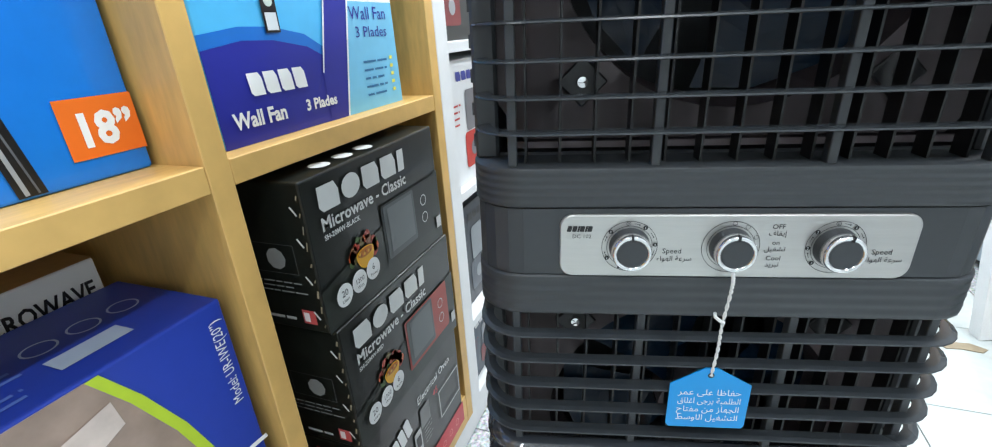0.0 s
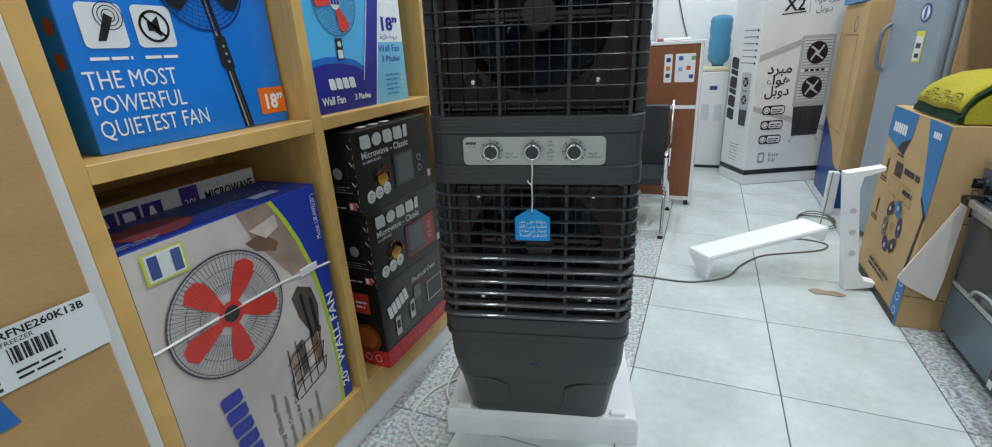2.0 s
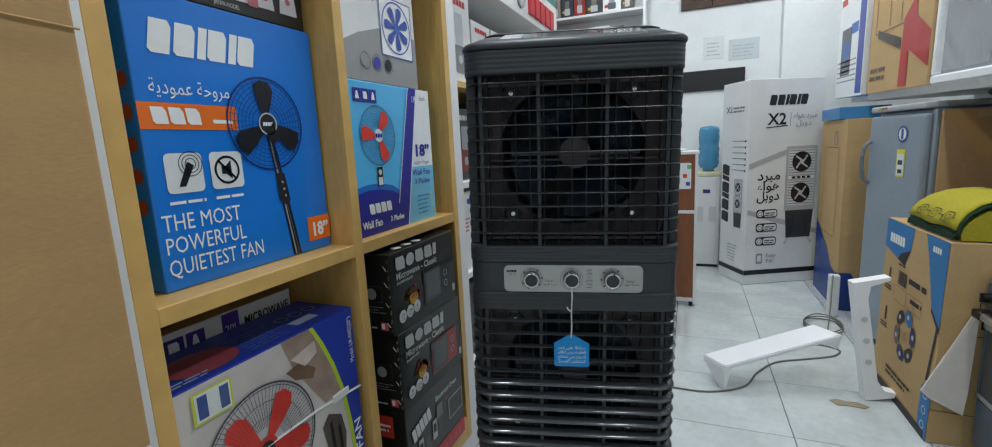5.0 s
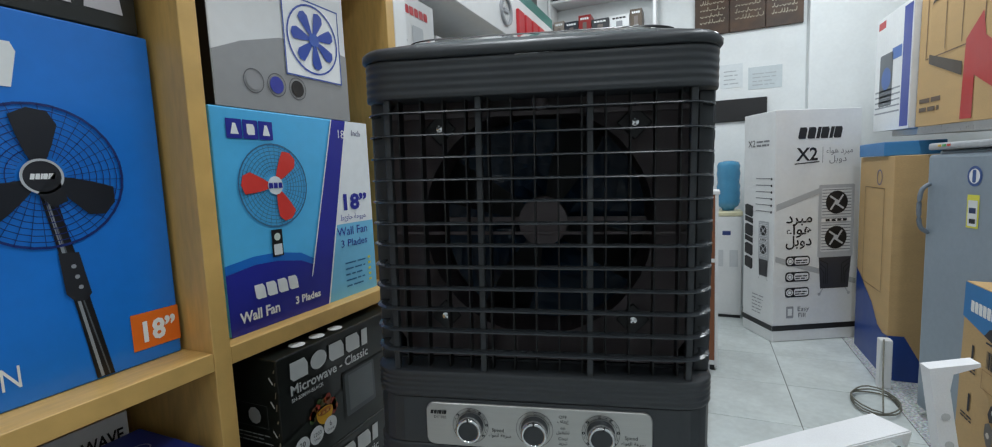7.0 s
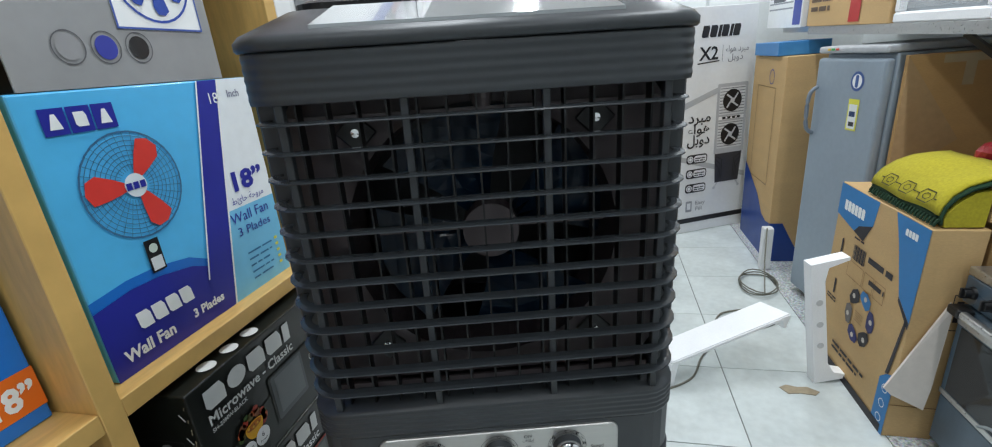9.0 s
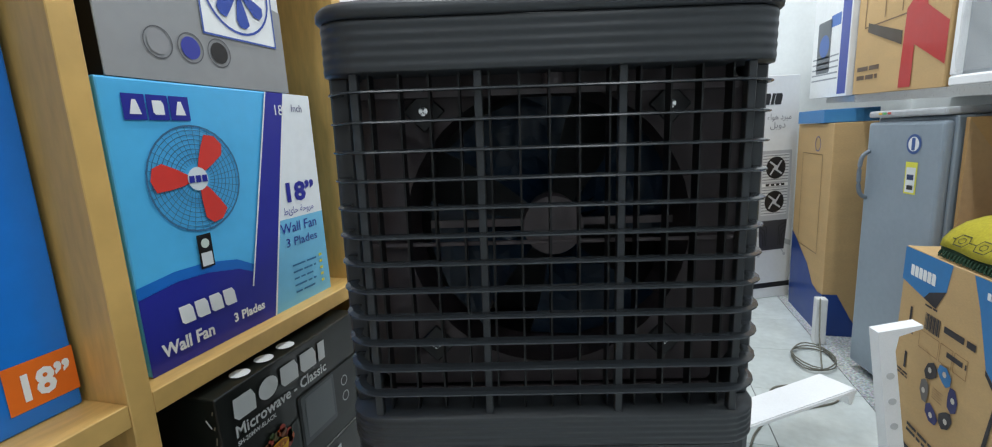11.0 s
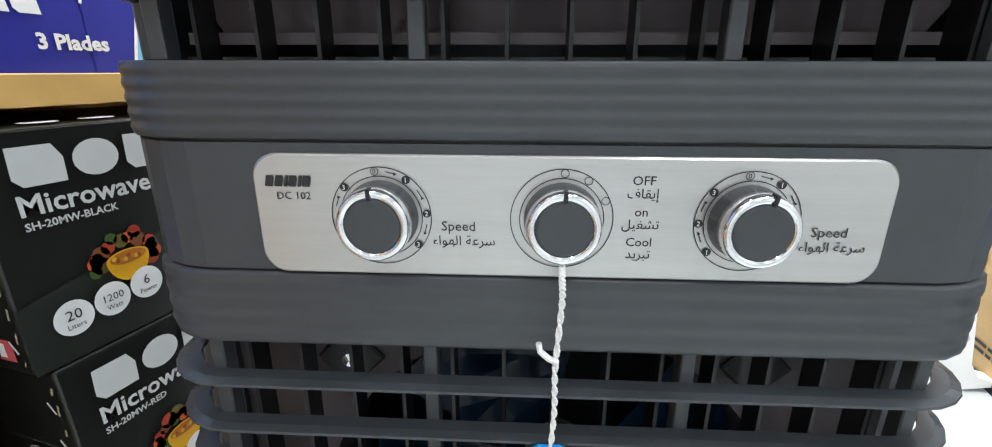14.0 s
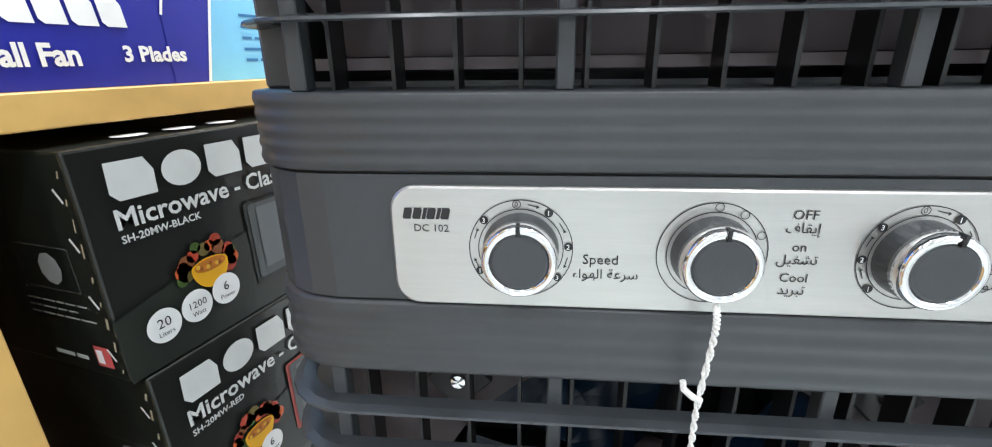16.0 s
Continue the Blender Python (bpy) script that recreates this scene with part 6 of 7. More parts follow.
for k in range(3):
    a = 0.10 + 0.135 * k
    f.line([(a - 0.066, 0.045), (a - 0.045, 0.045), (a - 0.03, 0.072), (a + 0.03, 0.072), (a + 0.045, 0.045), (a + 0.066, 0.045)], 0.005, OLIVE, 1, "woven_pattern")
    f.line([(a - 0.045, 0.045), (a - 0.03, 0.018), (a + 0.03, 0.018), (a + 0.045, 0.045)], 0.005, OLIVE, 1, "woven_pattern")
    f.line([(a - 0.022, 0.045), (a - 0.010, 0.058), (a + 0.010, 0.058), (a + 0.022, 0.045), (a + 0.010, 0.032), (a - 0.010, 0.032), (a - 0.022, 0.045)], 0.004, OLIVE, 1, "woven_pattern")
f.done()

# roll of clear film and a red bag
ro = thing("film_roll", pose(1.79, 1.60, 1.2015), "roll of clear plastic film lying on a carton", "film roll")
FILM = mat("cloudy_film", (0.66, 0.66, 0.64), 0.25, grain=0.05, scale=40, coat=0.3)
bm = lathe([(0.022, 0.0), (0.050, 0.0), (0.052, 0.01), (0.052, 0.25), (0.050, 0.26), (0.022, 0.26), (0.022, 0.0)], 28)
bmesh.ops.transform(bm, matrix=pose(0, 0.09, 0.053, 90, 0, 68), verts=bm.verts)
part("film", bm, FILM, ro)
bg = thing("red_bag", pose(1.90, 1.80, 1.2015), "crumpled red plastic bag on a carton", "bag")
bm = bmesh.new()
bmesh.ops.create_icosphere(bm, subdivisions=3, radius=0.11)
for v in bm.verts:
    k = 1 + 0.35 * noise.noise(v.co * 14)
    v.co = Vector((v.co.x * k * 1.1, v.co.y * k * 0.7, max(0, (v.co.z * k + 0.06) * 0.75)))
part("bag", bm, mat("red_plastic_film", (0.42, 0.035, 0.045), 0.35, grain=0.1, bump=0.4, bump_scale=60), bg)


# ---------------------------------------------------------------- gas cookers
def cooker(name, m, width, depth, height, front, label, knobs, knob_mat, black_handle):
    """A gas cooker whose front looks along -x; y runs along the front."""
    t = thing(name, m, label, "cooker", "gas cookers")
    part("body", box(0.03, depth, 0, width, 0.05, height - 0.05, 0.004), front, t)
    hob = part("hob", box(0.0, depth, -0.003, width + 0.003, height - 0.048, height - 0.012, 0.006, 2), STEEL, t)
    part("hob_well", box(0.05, depth - 0.04, 0.03, width - 0.03, height - 0.016, height - 0.008, 0.004), STEEL, hob)
    fascia_bm = box(0.0, 0.05, 0.0, width, height - 0.165, height - 0.05, 0.004)
    fas = part("control_fascia", fascia_bm, front, t)
    for k in range(knobs):
        y = 0.05 + (width - 0.10) * k / (knobs - 1)
        kb = lathe([(0.0, 0.0), (0.026, 0.0), (0.024, 0.010), (0.018, 0.014), (0.017, 0.036), (0.0, 0.038)], 18)
        bmesh.ops.transform(kb, matrix=pose(0.0, y, height - 0.108, 0, -90, 0), verts=kb.verts)
        part("knob", kb, knob_mat, t)
        part("knob_grip", box(-0.046, -0.006, y - 0.005, y + 0.005, height - 0.130, height - 0.086, 0.002), knob_mat, t)
    door_ = part("oven_door", box(0.0, 0.035, 0.01, width - 0.01, 0.30, height - 0.175, 0.006, 2), front, t)
    part("window", box(-0.003, 0.002, 0.04, width - 0.04, 0.33, height - 0.27, 0.002), mat("dark_oven_glass", (0.02, 0.022, 0.024), 0.08, grain=0.02), door_)
    part("steel_trim", box(-0.004, 0.0, 0.012, width - 0.012, height - 0.262, height - 0.205, 0.001), STEEL, door_)
    part("bottom_trim", box(-0.004, 0.0, 0.012, width - 0.012, 0.302, 0.326, 0.001), STEEL, door_)
    if black_handle:
        hb = box(-0.055, -0.025, 0.02, width - 0.02, height - 0.205, height - 0.172, 0.010, 3)
        part("handle", hb, STEEL, door_)
        for y in (0.02, width - 0.09):
            part("handle_end", box(-0.060, 0.0, y, y + 0.07, height - 0.208, height - 0.168, 0.010, 3), BLACK, door_)
    else:
        part("handle", tube(smooth_line([(0.0, 0.04, height - 0.24), (-0.05, 0.07, height - 0.235), (-0.055, width / 2, height - 0.23), (-0.05, width - 0.07, height - 0.235), (0.0, width - 0.04, height - 0.24)], 5), 0.014, 10), CHROME, door_, smooth=True)
    part("drawer", box(0.004, 0.035, 0.01, width - 0.01, 0.06, 0.292, 0.005), front, t)
    for y in (0.04, width - 0.07):
        part("foot", box(0.05, 0.08, y, y + 0.03, 0.0, 0.052), front, t)
    CAST = BLACK
    for bx in (0.17, depth - 0.19):
        for by in (0.16, width - 0.16):
            br = lathe([(0.0, 0.0), (0.075, 0.0), (0.07, 0.006), (0.048, 0.008), (0.046, 0.018), (0.0, 0.020)], 24)
            bmesh.ops.transform(br, matrix=pose(bx, by, height - 0.008), verts=br.verts)
            burner = part("burner", br, mat("bright_burner_foil", (0.66, 0.62, 0.50), 0.25, metal=0.9, grain=0.1, bump=0.5, bump_scale=90) if "bright_burner_foil" not in bpy.data.materials else bpy.data.materials["bright_burner_foil"], t)
            cap_ = lathe([(0.0, 0.0), (0.034, 0.0), (0.032, 0.008), (0.0, 0.010)], 20)
            bmesh.ops.transform(cap_, matrix=pose(bx, by, height + 0.012), verts=cap_.verts)
            part("burner_cap", cap_, ink(150, 128, 70), burner)
    for by in (0.16, width - 0.16):
        g0, g1 = by - 0.125, by + 0.125
        pts_ = [(0.06, g0, height + 0.035), (depth - 0.06, g0, height + 0.035), (depth - 0.06, g1, height + 0.035), (0.06, g1, height + 0.035), (0.06, g0, height + 0.035)]
        grid_ = part("pan_support", tube(pts_, 0.005, 6), CAST, t)
        for bx in (0.17, depth / 2, depth - 0.19):
            part("grid_bar", tube([(bx, g0, height + 0.036), (bx, g1, height + 0.036)], 0.005, 6), CAST, grid_)
        for px in (0.06, depth - 0.06):
            for py in (g0, g1):
                part("grid_leg", tube([(px, py, height - 0.012), (px, py, height + 0.035)], 0.005, 6), CAST, grid_)
    return t


SLATE = mat("slate_blue_enamel", (0.075, 0.115, 0.155), 0.3, grain=0.05, coat=0.2)
SAGE = mat("sage_grey_enamel", (0.14, 0.17, 0.145), 0.3, grain=0.05, coat=0.2)
cooker("gas_cooker", pose(1.60, 0.80, 0), 0.635, 0.60, 0.905, SLATE, "slate blue gas cooker with a steel hob and black knobs", 6, BLACK, True)
cooker("gas_cooker", pose(1.56, 0.02, 0), 0.765, 0.62, 0.80, SAGE, "sage grey gas cooker with chrome knobs and blue film", 7, CHROME, False)
# blue film bag lying on the nearer hob
fb = thing("film_bag", pose(1.62, 0.12, 0.845), "blue film bag with crumpled clear plastic on the hob", "bag")
bm = bmesh.new()
bmesh.ops.create_grid(bm, x_segments=22, y_segments=28, size=0.5)
for v in bm.verts:
    v.co = Vector((0.22 + v.co.x * 0.46, 0.31 + v.co.y * 0.62, 0.012 + 0.035 * noise.noise(v.co * 7) + 0.02 * noise.noise(v.co * 19)))
bmesh.ops.solidify(bm, geom=bm.faces[:], thickness=0.003)
part("film", bm, mat("blue_plastic_film", (0.10, 0.20, 0.40), 0.2, grain=0.2, scale=12, coat=0.3), fb, smooth=True)
# power cord hanging in front of the cooker
pc = thing("power_cord", pose(1.535, 0.42, 0), "pale power cord with a black plug on a cooker front", "cord")
part("cord", tube(smooth_line([(0.02, 0.72, 0.36), (-0.02, 0.60, 0.44), (-0.03, 0.45, 0.46), (-0.03, 0.33, 0.40), (-0.02, 0.29, 0.26)], 8), 0.006, 8), ink(150, 158, 160), pc, smooth=True)
part("plug", box(-0.045, 0.01, 0.26, 0.32, 0.18, 0.27, 0.008, 2), BLACK, pc)
part("plug_face", box(-0.047, -0.045, 0.275, 0.305, 0.20, 0.23, 0.0005), ink(200, 205, 205), pc)

# white sheet hanging between carton and cooker
sh = thing("paper_sheet", pose(0, 1.435, 0), "white folded sheet hanging from the cooker handle", "sheet")
pts = [(1.585, 0.70), (1.575, 0.72), (1.40, 0.285), (1.43, 0.255), (1.565, 0.185), (1.575, 0.30)]
bm = loft([[(x, 0.004 * math.sin(i), z) for i, (x, z) in enumerate(pts)], [(x, 0.010 + 0.004 * math.sin(i), z) for i, (x, z) in enumerate(pts)]])
part("sheet", bm, mat("cream_paper", (0.72, 0.66, 0.60), 0.7, grain=0.04), sh)

# ---------------------------------------------------------------- steel wall shelf with machines on it
SH = pose(0, 0.70, 1.774, 1.6, 0, 0)
rk = thing("steel_wall_shelf", SH, "white steel wall shelf on dark brackets", "shelf")
part("shelf_plate", box(1.70, EAST - 0.002, -0.75, 2.92, -0.048, 0.0, 0.003), WHITE, rk)
part("shelf_plate", box(1.80, EAST - 0.002, 2.921, 3.80, -0.048, 0.0, 0.003), WHITE, rk)
part("front_lip", box(1.694, 1.699, -0.75, 2.92, -0.052, 0.002, 0.001), STEEL, rk)
DKS = mat("dark_steel_paint", (0.03, 0.03, 0.034), 0.45)
for y in (0.40, 1.43):
    part("bracket_post", box(2.26, 2.31, y, y + 0.05, -1.72, -0.049), DKS, rk)
    part("bracket_brace", tube([(1.84, y + 0.025, -0.06), (2.27, y + 0.025, -0.40)], 0.018, 4), DKS, rk)

# washing machine in film and foam
wm = thing("washing_machine", SH @ pose(1.70, 1.10, 0.001), "grey washing machine wrapped in film with foam corners", "washing machine")
GRYM = mat("grey_machine_paint", (0.30, 0.33, 0.35), 0.35, grain=0.03)
part("cabinet", box(0.03, 0.62, 0.02, 0.68, 0.04, 1.12, 0.01, 2), GRYM, wm)
part("foam_tray", box(-0.005, 0.64, -0.005, 0.71, 0.0, 0.055, 0.01), FOAM, wm)
for y in (-0.004, 0.66):
    part("foam_corner", box(-0.004, 0.06, y, y + 0.045, 0.056, 1.12, 0.006), FOAM, wm)
bm = lathe([(0.12, 0.0), (0.20, 0.0), (0.195, 0.03), (0.15, 0.04), (0.12, 0.03), (0.12, 0.0)], 36)
bmesh.ops.transform(bm, matrix=pose(0.03, 0.36, 0.62, 0, -90, 0), verts=bm.verts)
part("door_ring", bm, mat("mid_grey_plastic", (0.16, 0.17, 0.18), 0.3), wm)
bm = lathe([(0.0, 0.0), (0.12, 0.0), (0.10, 0.03), (0.0, 0.045)], 30)
bmesh.ops.transform(bm, matrix=pose(0.03, 0.36, 0.62, 0, -90, 0), verts=bm.verts)
part("door_glass", bm, mat("dark_door_glass", (0.03, 0.035, 0.04), 0.1), wm)
part("white_label", box(0.024, 0.029, 0.12, 0.28, 0.93, 1.05), WHITE_CARD, wm)
bm = bmesh.new()
bmesh.ops.create_grid(bm, x_segments=30, y_segments=34, size=0.5)
for v in bm.verts:
    q = Vector((v.co.x * 5 + v.co.y * 2.0, v.co.y * 9 - v.co.x * 5, 0))
    v.co = Vector((-0.010 + 0.010 * noise.noise(q), 0.355 + v.co.x * 0.60, 0.60 + v.co.y * 1.06))
film = mat("stretch_film", (0.75, 0.77, 0.78), 0.15, grain=0.02)
film.node_tree.nodes["Principled BSDF"].inputs["Alpha"].default_value = 0.28
part("film_wrap", bm, film, wm, "creased clear film", smooth=True)

# second machine with a ribbed side and a corrugated foam post
w2 = thing("washing_machine", SH @ pose(1.70, -0.46, 0.001), "grey machine with a ribbed side panel and a corrugated foam post", "washing machine")
part("side_panel", box(0.02, 0.64, 0.02, 1.14, 0.05, 1.12, 0.008, 2), mat("pale_grey_panel", (0.40, 0.42, 0.44), 0.4, grain=0.03), w2)
for k in range(7):
    z = 0.17 + 0.135 * k
    part("pressed_rib", tube([(0.018, 0.10, z), (0.014, 0.16, z + 0.008), (0.014, 0.9, z + 0.008), (0.018, 1.02, z), (0.02, 1.08, z - 0.03)], 0.006, 6), bpy.data.materials["pale_grey_panel"], w2)
part("foam_tray", box(-0.012, 0.66, -0.01, 1.555, 0.0, 0.06, 0.008), FOAM, w2)
part("foam_post", box(0.0, 0.40, 1.145, 1.55, 0.061, 1.12, 0.004), FOAM, w2)
for k in range(36):
    z = 0.30 + 0.0225 * k
    part("foam_ridge", tube([(-0.001, 1.15, z), (-0.001, 1.545, z)], 0.0055, 6), FOAM, w2)
part("blue_tape", box(0.004, 0.012, 0.98, 1.14, 0.885, 0.915), ink(60, 120, 200), w2)
f = Face(w2, (0.0, 1.55, 0), (0, -1, 0), (0, 0, 1), 0.006)
f.ring(0.12, 0.86, 0.04, 0.006, ink(70, 72, 76), 1, "symbols", n=3)
f.ring(0.75, 0.88, 0.04, 0.006, ink(110, 112, 116), 1, "symbols", n=3)
f.done()

# carton with a red stripe, and a white box further along
s = (0.55, 1.12, 1.22)
t = carton("chest_freezer_carton", SH @ pose(1.690, 1.84, 0.001), s, KRAFT_LIGHT, "brown carton with a line drawing and a red ribbon print", "box", seam=False, dent=0.003)
f = west_face(t, s)
f.mark(0.10, 1.10, 0.55, 1.18, 6, ink(190, 60, 50), 1, 0.0)
f.outline(0.12, 0.45, 0.88, 1.02, 0.008, ink(110, 80, 46), 0)
f.poly([(0.18, 0.80), (0.86, 0.92), (0.86, 1.0), (0.40, 0.96)], ink(60, 48, 36), 1, "appliance_drawing")
f.rect(0.40, 0.48, 0.408, 0.86, ink(110, 80, 46), 1, "appliance_drawing")
f.rect(0.62, 0.48, 0.628, 0.88, ink(110, 80, 46), 1, "appliance_drawing")
f.poly([(0.18, 0.42), (0.18, 0.48), (0.65, 0.36), (0.65, 0.28)], ink(70, 56, 40), 1, "appliance_drawing")
f.poly([(0.66, 0.02), (0.80, 0.02), (0.80, 0.26), (1.118, 0.12), (1.118, 0.34), (0.90, 0.46), (0.86, 0.60), (0.68, 0.48)], ink(186, 44, 40), 1, "red_ribbon")
f.bars(0.06, 0.10, 0.40, 0.22, 2, ink(90, 66, 40), 1, 0.5)
f.done()
carton("open_flap_carton", SH @ pose(1.80, 2.29, 1.225), (0.02, 0.62, 0.30), KRAFT, "loose brown carton flap standing behind a carton", "box", seam=False)
s = (0.42, 0.80, 0.93)
t = carton("heater_box", SH @ pose(1.66, 2.985, 0.001), s, WHITE_CARD, "white box with blue side and a black appliance picture", "box", seam=False)
f = west_face(t, s)
f.rect(0.0, 0.0, 0.80, 0.93, W_, 0, "backdrop_print")
f.rect(0.12, 0.20, 0.42, 0.62, ink(90, 96, 102), 1, "appliance_picture", r=0.02)
f.disc(0.28, 0.42, 0.09, ink(60, 100, 170), 2, "appliance_picture", sx=1.2)
f.rect(0.05, 0.84, 0.22, 0.90, ink(200, 60, 60), 1, "logo")
f.rect(0.62, 0.02, 0.78, 0.90, ink(50, 70, 160), 1, "blue_side")
f.rect(0.40, 0.55, 0.60, 0.64, ink(60, 110, 190), 1, "badge")
for k in range(5):
    f.rect(0.03, 0.14 + 0.045 * k, 0.60, 0.152 + 0.045 * k, ink(150, 154, 160), 1, "small_print")
f.done()

# ---------------------------------------------------------------- loose foam and cords on the floor
br = thing("packing_foam", pose(0.44, 1.80, 0), "white foam edge strip lying propped on the floor", "packing foam")
U, V = Vector((0.665, 0.275, 0.172)), Vector((0.125, -0.135, -0.005))
N = U.cross(V).normalized() * -1
if N.z < 0:
    N = -N
O = Vector((-0.02, 0.06, 0.165))


def slab(o, u, v, n):
    bm_ = bmesh.new()
    c = [bm_.verts.new(o + a * u + b * v + d * n) for a in (0, 1) for b in (0, 1) for d in (0, 1)]
    for q in ((0, 1, 3, 2), (4, 6, 7, 5), (0, 4, 5, 1), (2, 3, 7, 6), (0, 2, 6, 4), (1, 5, 7, 3)):
        bm_.faces.new([c[i] for i in q])
    bmesh.ops.recalc_face_normals(bm_, faces=bm_.faces)
    bmesh.ops.bevel(bm_, geom=bm_.edges[:], offset=0.006, segments=2, affect="EDGES")
    return bm_


part("plate", slab(O, U, V, N * -0.03), FOAM, br)
part("near_flange", loft([[O + U * 0.0 + V * q + Vector((0, 0, -0.02)) for q in (0.02, 0.98)] + [O + U * 0.06 + V * q + Vector((0, 0, -0.02)) for q in (0.98, 0.02)], [Vector((p.x, p.y, 0.001)) for p in (O + U * 0.0 + V * 0.80, O + U * 0.0 + V * 0.98, O + U * 0.02 + V * 0.98, O + U * 0.02 + V * 0.80)]]), FOAM, br)
part("far_flange", loft([[O + U * a + V * q + Vector((0, 0, -0.02)) for a, q in ((0.93, 0.02), (0.93, 0.98), (1.0, 0.98), (1.0, 0.02))], [O + U * a + V * q + Vector((0, 0, -0.10)) for a, q in ((0.985, 0.10), (0.985, 0.90), (1.0, 0.90), (1.0, 0.10))]]), FOAM, br)

b2 = thing("packing_foam", pose(1.30, 1.83, 0, 0, -8.5, 8), "white foam edge channel standing upright with round holes", "packing foam")
bm = bmesh.new()
outline_pts = [(0.0, 0.0), (0.165, 0.008), (0.165, 0.03), (0.10, 0.055), (0.072, 0.12), (0.066, 0.62), (0.085, 0.690), (0.185, 0.715), (0.185, 0.732), (0.0, 0.722)]
lo = [bm.verts.new((x, 0.0, z)) for x, z in outline_pts]
hi = [bm.verts.new((x, 0.07, z)) for x, z in outline_pts]
bm.faces.new(lo)
bm.faces.new(hi[::-1])
for i in range(len(lo)):
    j = (i + 1) % len(lo)
    bm.faces.new((lo[i], hi[i], hi[j], lo[j]))
bmesh.ops.recalc_face_normals(bm, faces=bm.faces)
part("channel", bm, FOAM, b2)
for z in (0.24, 0.37, 0.50):
    bm = lathe([(0.0, 0.0), (0.017, 0.0), (0.017, 0.002), (0.0, 0.002)], 18)
    bmesh.ops.transform(bm, matrix=pose(0.036, -0.001, z, 90, 0, 0), verts=bm.verts)
    part("round_hole", bm, ink(205, 207, 208, 0.8), b2)

CORD = mat("grey_cord", (0.17, 0.165, 0.13), 0.6, grain=0.05)
c1 = thing("floor_cable", pose(0, 0, 0.006), "grey green cable looped over the floor", "cable")
part("cable", tube(smooth_line([(0.02, 1.66, 0), (0.20, 1.665, 0), (0.45, 1.67, 0), (0.66, 1.80, 0), (0.76, 2.02, 0), (0.90, 2.22, 0), (1.12, 2.34, 0), (1.29, 2.44, 0), (1.34, 2.56, 0), (1.20, 2.62, 0), (1.0, 2.56, 0.004), (0.92, 2.44, 0.008)], 8), 0.006, 8), CORD, c1, smooth=True)
c2 = thing("cable_coil", pose(1.34, 3.0, 0.006), "loose coil of grey cable by the freezer", "cable")
coil = [(0.13 * (1 + 0.1 * math.sin(k * 0.7)) * math.cos(k * 0.35), 0.20 * math.sin(k * 0.35) + 0.02 * math.sin(k), 0.004 + 0.0022 * k * 0.4) for k in range(50)]
part("cable", tube(coil + [(0.08, 0.15, 0.12), (0.12, 0.30, 0.36)], 0.005, 6), CORD, c2, smooth=True)
c3 = thing("white_cable", pose(0, 0, 0.006), "white thin cable lying along the shelf plinth", "cable")
part("cable", tube(smooth_line([(-0.42, -0.12, 0), (-0.58, 0.0, 0), (-0.60, 0.20, 0), (-0.50, 0.36, 0), (-0.38, 0.46, 0), (-0.30, 0.62, 0.0), (-0.42, 0.66, 0.004), (-0.56, 0.48, 0.006), (-0.52, 0.22, 0.008), (-0.36, 0.10, 0.004)], 8), 0.006, 8), ink(214, 216, 214, 0.5), c3, smooth=True)
sc = thing("cardboard_scrap", pose(1.20, 1.756, 0.0), "torn brown cardboard scrap flat on the floor", "scrap")
part("scrap", prism([(-0.09, 0.02), (-0.05, 0.045), (0.0, 0.03), (0.05, 0.035), (0.10, 0.0), (0.07, -0.03), (0.0, -0.02), (-0.06, -0.03)], 0.0005, 0.004), mat("dusty_cardboard", (0.34, 0.28, 0.19), 0.85, grain=0.1, scale=40), sc)

# ---------------------------------------------------------------- on the back wall
pq = thing("calligraphy_plaque", pose(0.19, NORTH - 0.02, 3.10), "dark brown three-panel wooden plaque with pale script", "plaque")
PLQ = mat("scorched_wood", (0.055, 0.028, 0.014), 0.5, grain=0.3, scale=8, stain=0.4)
GOLD = ink(176, 168, 146)
for k in range(3):
    pn = part("panel", box(0.352 * k, 0.352 * k + 0.347, -0.012, 0.018, 0.0, 0.72, 0.003), PLQ, pq)
    f = Face(pn, (0.352 * k, -0.012, 0), (1, 0, 0), (0, 0, 1), 0.002)
    rnd = random.Random(60 + k)
    for q in range(16):
        a, b = 0.173 + 0.075 * (rnd.random() * 2 - 1), 0.585 + 0.045 * (rnd.random() * 2 - 1)
        d = radians(rnd.choice((0, 12, 70, 95, 160)))
        w = 0.012 + 0.02 * rnd.random()
        f.line([(a - w * math.cos(d), b - w * math.sin(d)), (a, b + 0.006), (a + w * math.cos(d), b + w * math.sin(d))], 0.007, GOLD, q * 0.05, "script_medallion")
    for q in range(6):
        b, a = 0.475 - 0.068 * q, 0.055
        while a < 0.29:
            w = 0.012 + 0.03 * rnd.random()
            f.line([(a, b + 0.010 * rnd.random()), (a + w * 0.5, b - 0.006 - 0.008 * rnd.random()), (a + w, b + 0.012 * rnd.random())], 0.007, GOLD, 0, "script_lines")
            if rnd.random() < 0.5:
                f.line([(a + w, b), (a + w + 0.003, b + 0.036)], 0.006, GOLD, 0.5, "script_lines")
            a += w + 0.010
    f.done()
bk = thing("black_wall_strip", pose(0.12, NORTH - 0.03, 2.125), "black plastic strip fixed on the back wall", "strip")
part("strip", box(0, 0.80, 0, 0.029, 0.0, 0.245, 0.006), BLACK, bk)
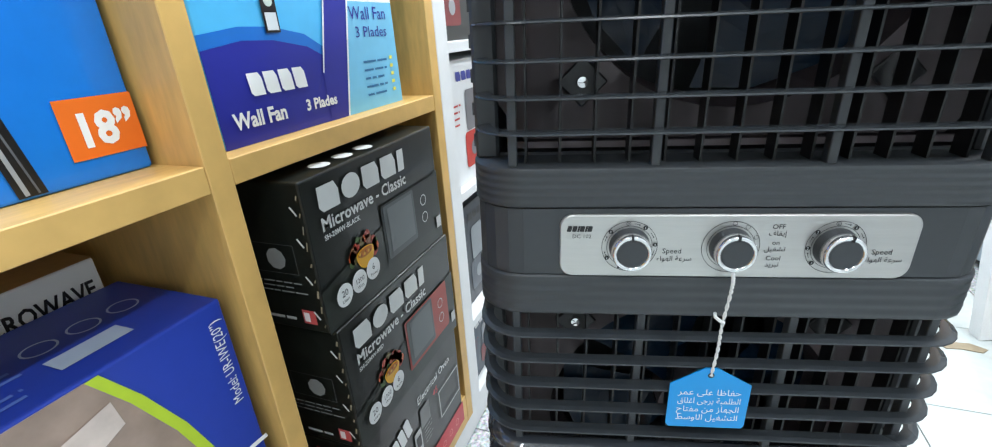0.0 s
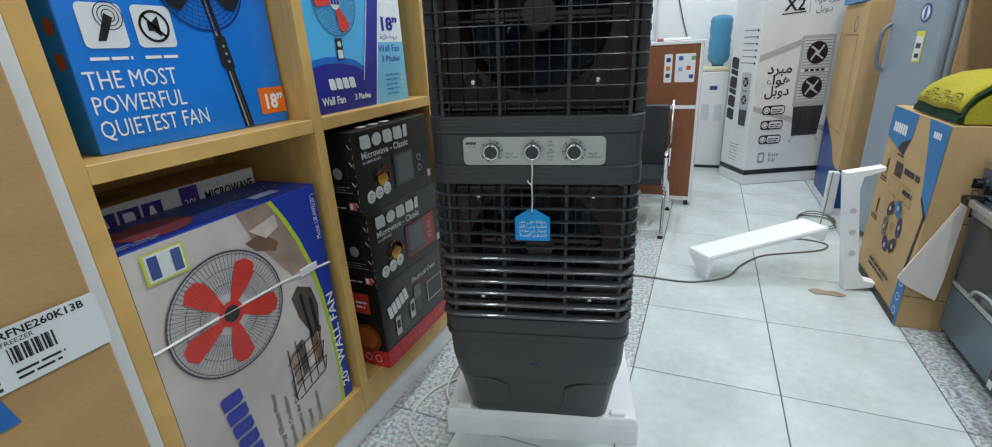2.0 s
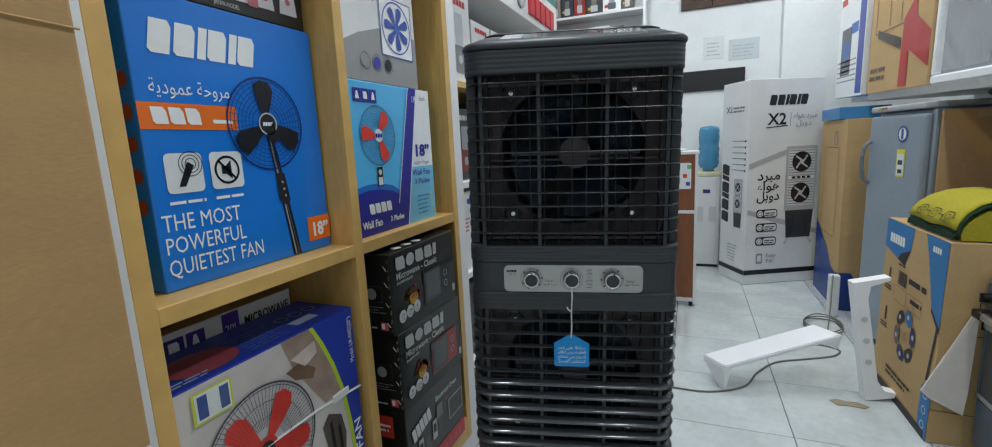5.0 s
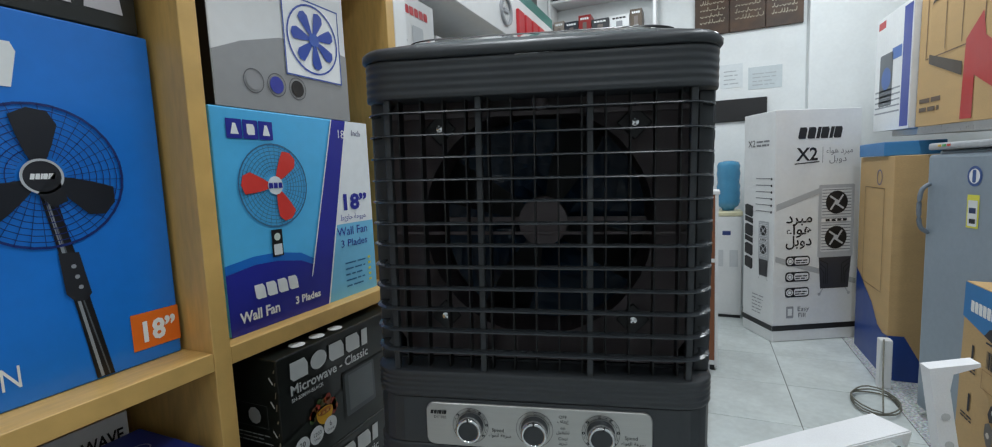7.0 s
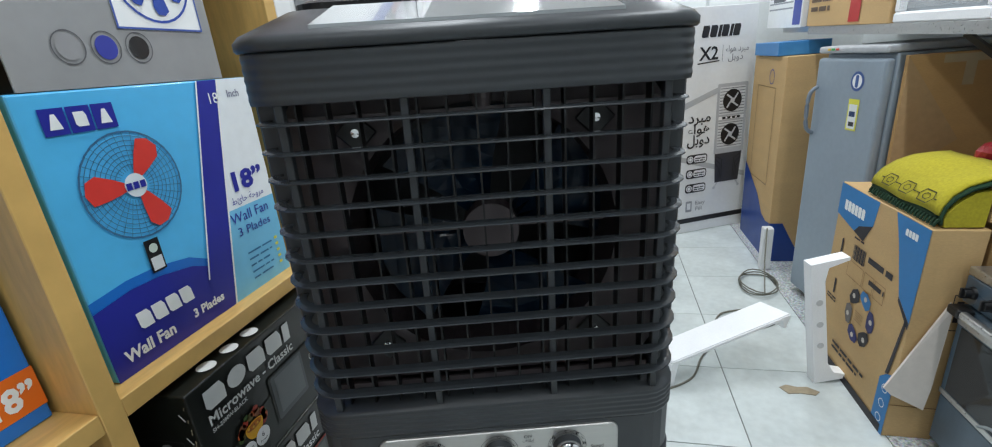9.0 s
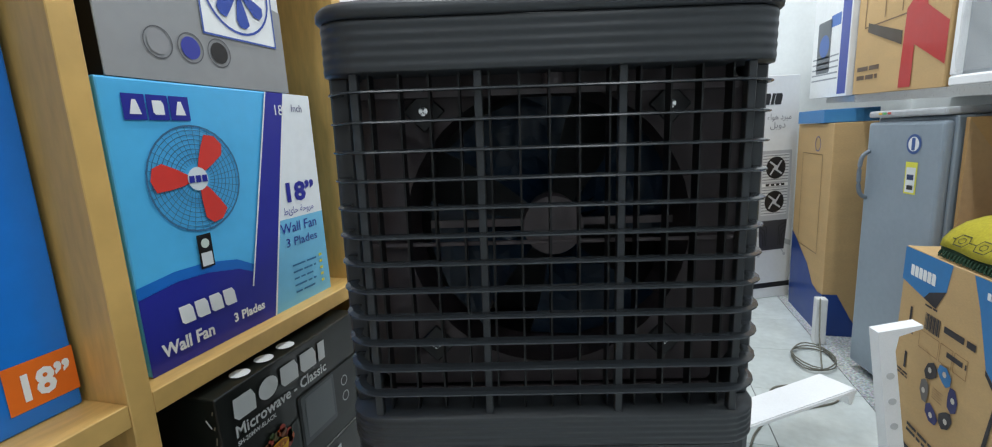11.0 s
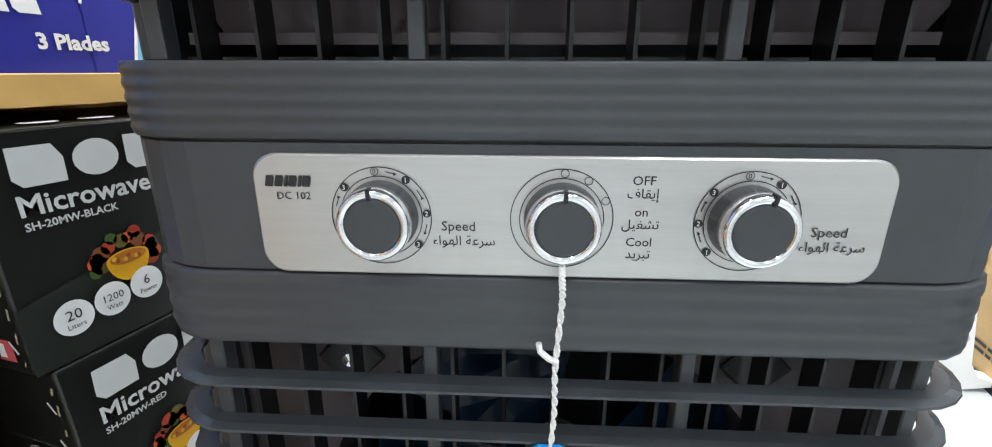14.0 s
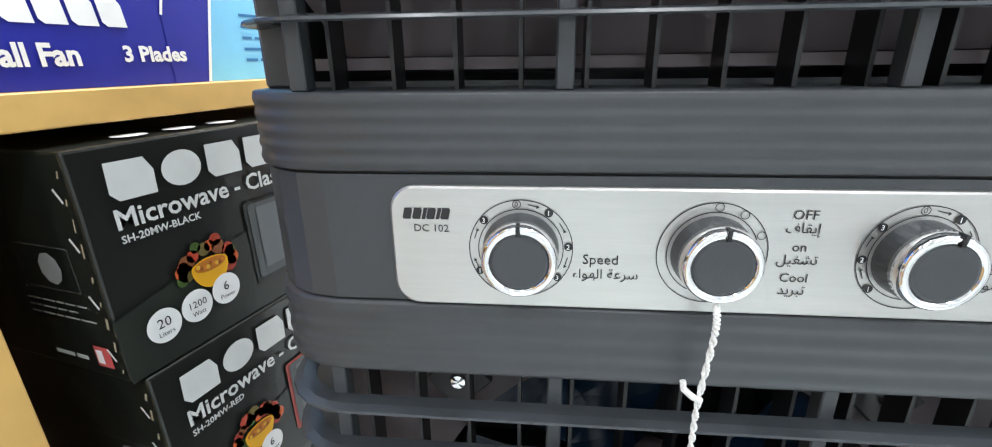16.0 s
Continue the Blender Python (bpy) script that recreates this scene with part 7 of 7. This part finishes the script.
for nm, b, c in (("paper_notice", (0.45, 0.68, 2.50, 2.76), (214, 220, 222)), ("plastic_document_sleeve", (0.735, 1.06, 2.46, 2.70), (196, 205, 208))):
    nt_ = thing(nm, pose(b[0], NORTH - 0.004, b[2]), "pale sheet taped to the white wall", "notice")
    part("sheet", box(0, b[1] - b[0], 0, 0.0035, 0, b[3] - b[2], 0.001), ink(*c), nt_)
    f = Face(nt_, (0, 0, 0), (1, 0, 0), (0, 0, 1))
    f.bars(0.04, 0.04, b[1] - b[0] - 0.04, b[3] - b[2] - 0.04, 4, ink(170, 176, 180), 0, 0.25)
    f.done()
sc_ = thing("security_camera", pose(-0.12, NORTH - 0.06, 2.80), "small white security camera on the wall", "camera")
part("housing", lathe([(0.0, -0.05), (0.03, -0.045), (0.045, -0.02), (0.048, 0.02), (0.03, 0.06), (0.0, 0.06)], 20), WHITE, sc_, smooth=True).matrix_basis = pose(0, 0, 0, 90, 0, 0)
part("lens", lathe([(0.0, 0.0), (0.022, 0.0), (0.018, 0.006), (0.0, 0.007)], 16), BLACK, sc_).matrix_basis = pose(0.004, -0.052, 0, 90, 0, 0)
for pts_ in ([(-0.12, NORTH - 0.012, 2.72), (-0.08, NORTH - 0.012, 2.3), (0.02, NORTH - 0.012, 2.0), (0.10, NORTH - 0.012, 1.7), (0.22, NORTH - 0.012, 1.3), (0.32, NORTH - 0.012, 0.9)],):
    wv = thing("wall_cable", pose(0, 0, 0), "thin dark cable hanging down the back wall", "cable")
    part("cable", tube(smooth_line(pts_, 6), 0.007, 6), ink(60, 60, 58, 0.6), wv, smooth=True)

# ---------------------------------------------------------------- ceiling tube lights
GLOW = bpy.data.materials.new("tube_glow")
GLOW.use_nodes = True
GLOW.node_tree.nodes["Principled BSDF"].inputs["Emission Color"].default_value = (0.95, 0.98, 1.0, 1)
GLOW.node_tree.nodes["Principled BSDF"].inputs["Emission Strength"].default_value = 4.0
for lx, ly in LAMPS:
    tl = thing("tube_light", pose(lx, ly, HIGH), "white ceiling batten with a glowing tube", "ceiling light", "ceiling tube lights")
    part("batten", box(-0.05, 0.05, -0.78, 0.78, -0.03, -0.001, 0.004), WHITE, tl)
    part("tube", tube([(0, -0.75, -0.045), (0, 0.75, -0.045)], 0.014, 10), GLOW, tl)

# ---------------------------------------------------------------- floor tiles, one by one
GRANITE = bpy.data.materials.new("speckled_granite_tile")
GRANITE.use_nodes = True
nt = GRANITE.node_tree
bsdf = nt.nodes["Principled BSDF"]
tc = nt.nodes.new("ShaderNodeTexCoord")
vo = nt.nodes.new("ShaderNodeTexVoronoi")
vo.inputs["Scale"].default_value = 130
nz = nt.nodes.new("ShaderNodeTexNoise")
nz.inputs["Scale"].default_value = 60
nz.inputs["Detail"].default_value = 5
rp = nt.nodes.new("ShaderNodeValToRGB")
rp.color_ramp.elements[0].position, rp.color_ramp.elements[0].color = 0.36, (0.32, 0.35, 0.36, 1)
rp.color_ramp.elements[1].position, rp.color_ramp.elements[1].color = 0.60, (0.80, 0.83, 0.83, 1)
mx = nt.nodes.new("ShaderNodeMix")
mx.data_type = "RGBA"
mx.blend_type = "MULTIPLY"
mx.inputs["Factor"].default_value = 0.28
nt.links.new(tc.outputs["Object"], vo.inputs["Vector"])
nt.links.new(tc.outputs["Object"], nz.inputs["Vector"])
nt.links.new(nz.outputs["Fac"], rp.inputs["Fac"])
nt.links.new(rp.outputs["Color"], mx.inputs[6])
nt.links.new(vo.outputs["Color"], mx.inputs[7])
nt.links.new(mx.outputs[2], bsdf.inputs["Base Color"])
bsdf.inputs["Roughness"].default_value = 0.28

PITCH, GAP = 0.617, 0.005
bm = box(GAP / 2, PITCH - GAP / 2, GAP / 2, PITCH - GAP / 2, -0.0058, 0.0, 0.0012)
me_pale = bpy.data.meshes.new("tile")
bm.to_mesh(me_pale)
me_pale.materials.append(TILE)
me_gran = me_pale.copy()
bm.free()
me_gran.materials[0] = GRANITE
rnd = random.Random(9)
for i in range(-4, 4):
    for j in range(-8, 8):
        x, y = 0.235 + PITCH * i, 0.695 + PITCH * j
        if x > EAST or x + PITCH < WEST or y > NORTH or y + PITCH < SOUTH:
            continue
        ob = new("tile", me_gran if i <= -2 or i >= 2 or (i == -1 and rnd.random() < 0.35) else me_pale)
        ob.parent = floor
        ob.location = (x, y, 0.0006 * (rnd.random() - 1))
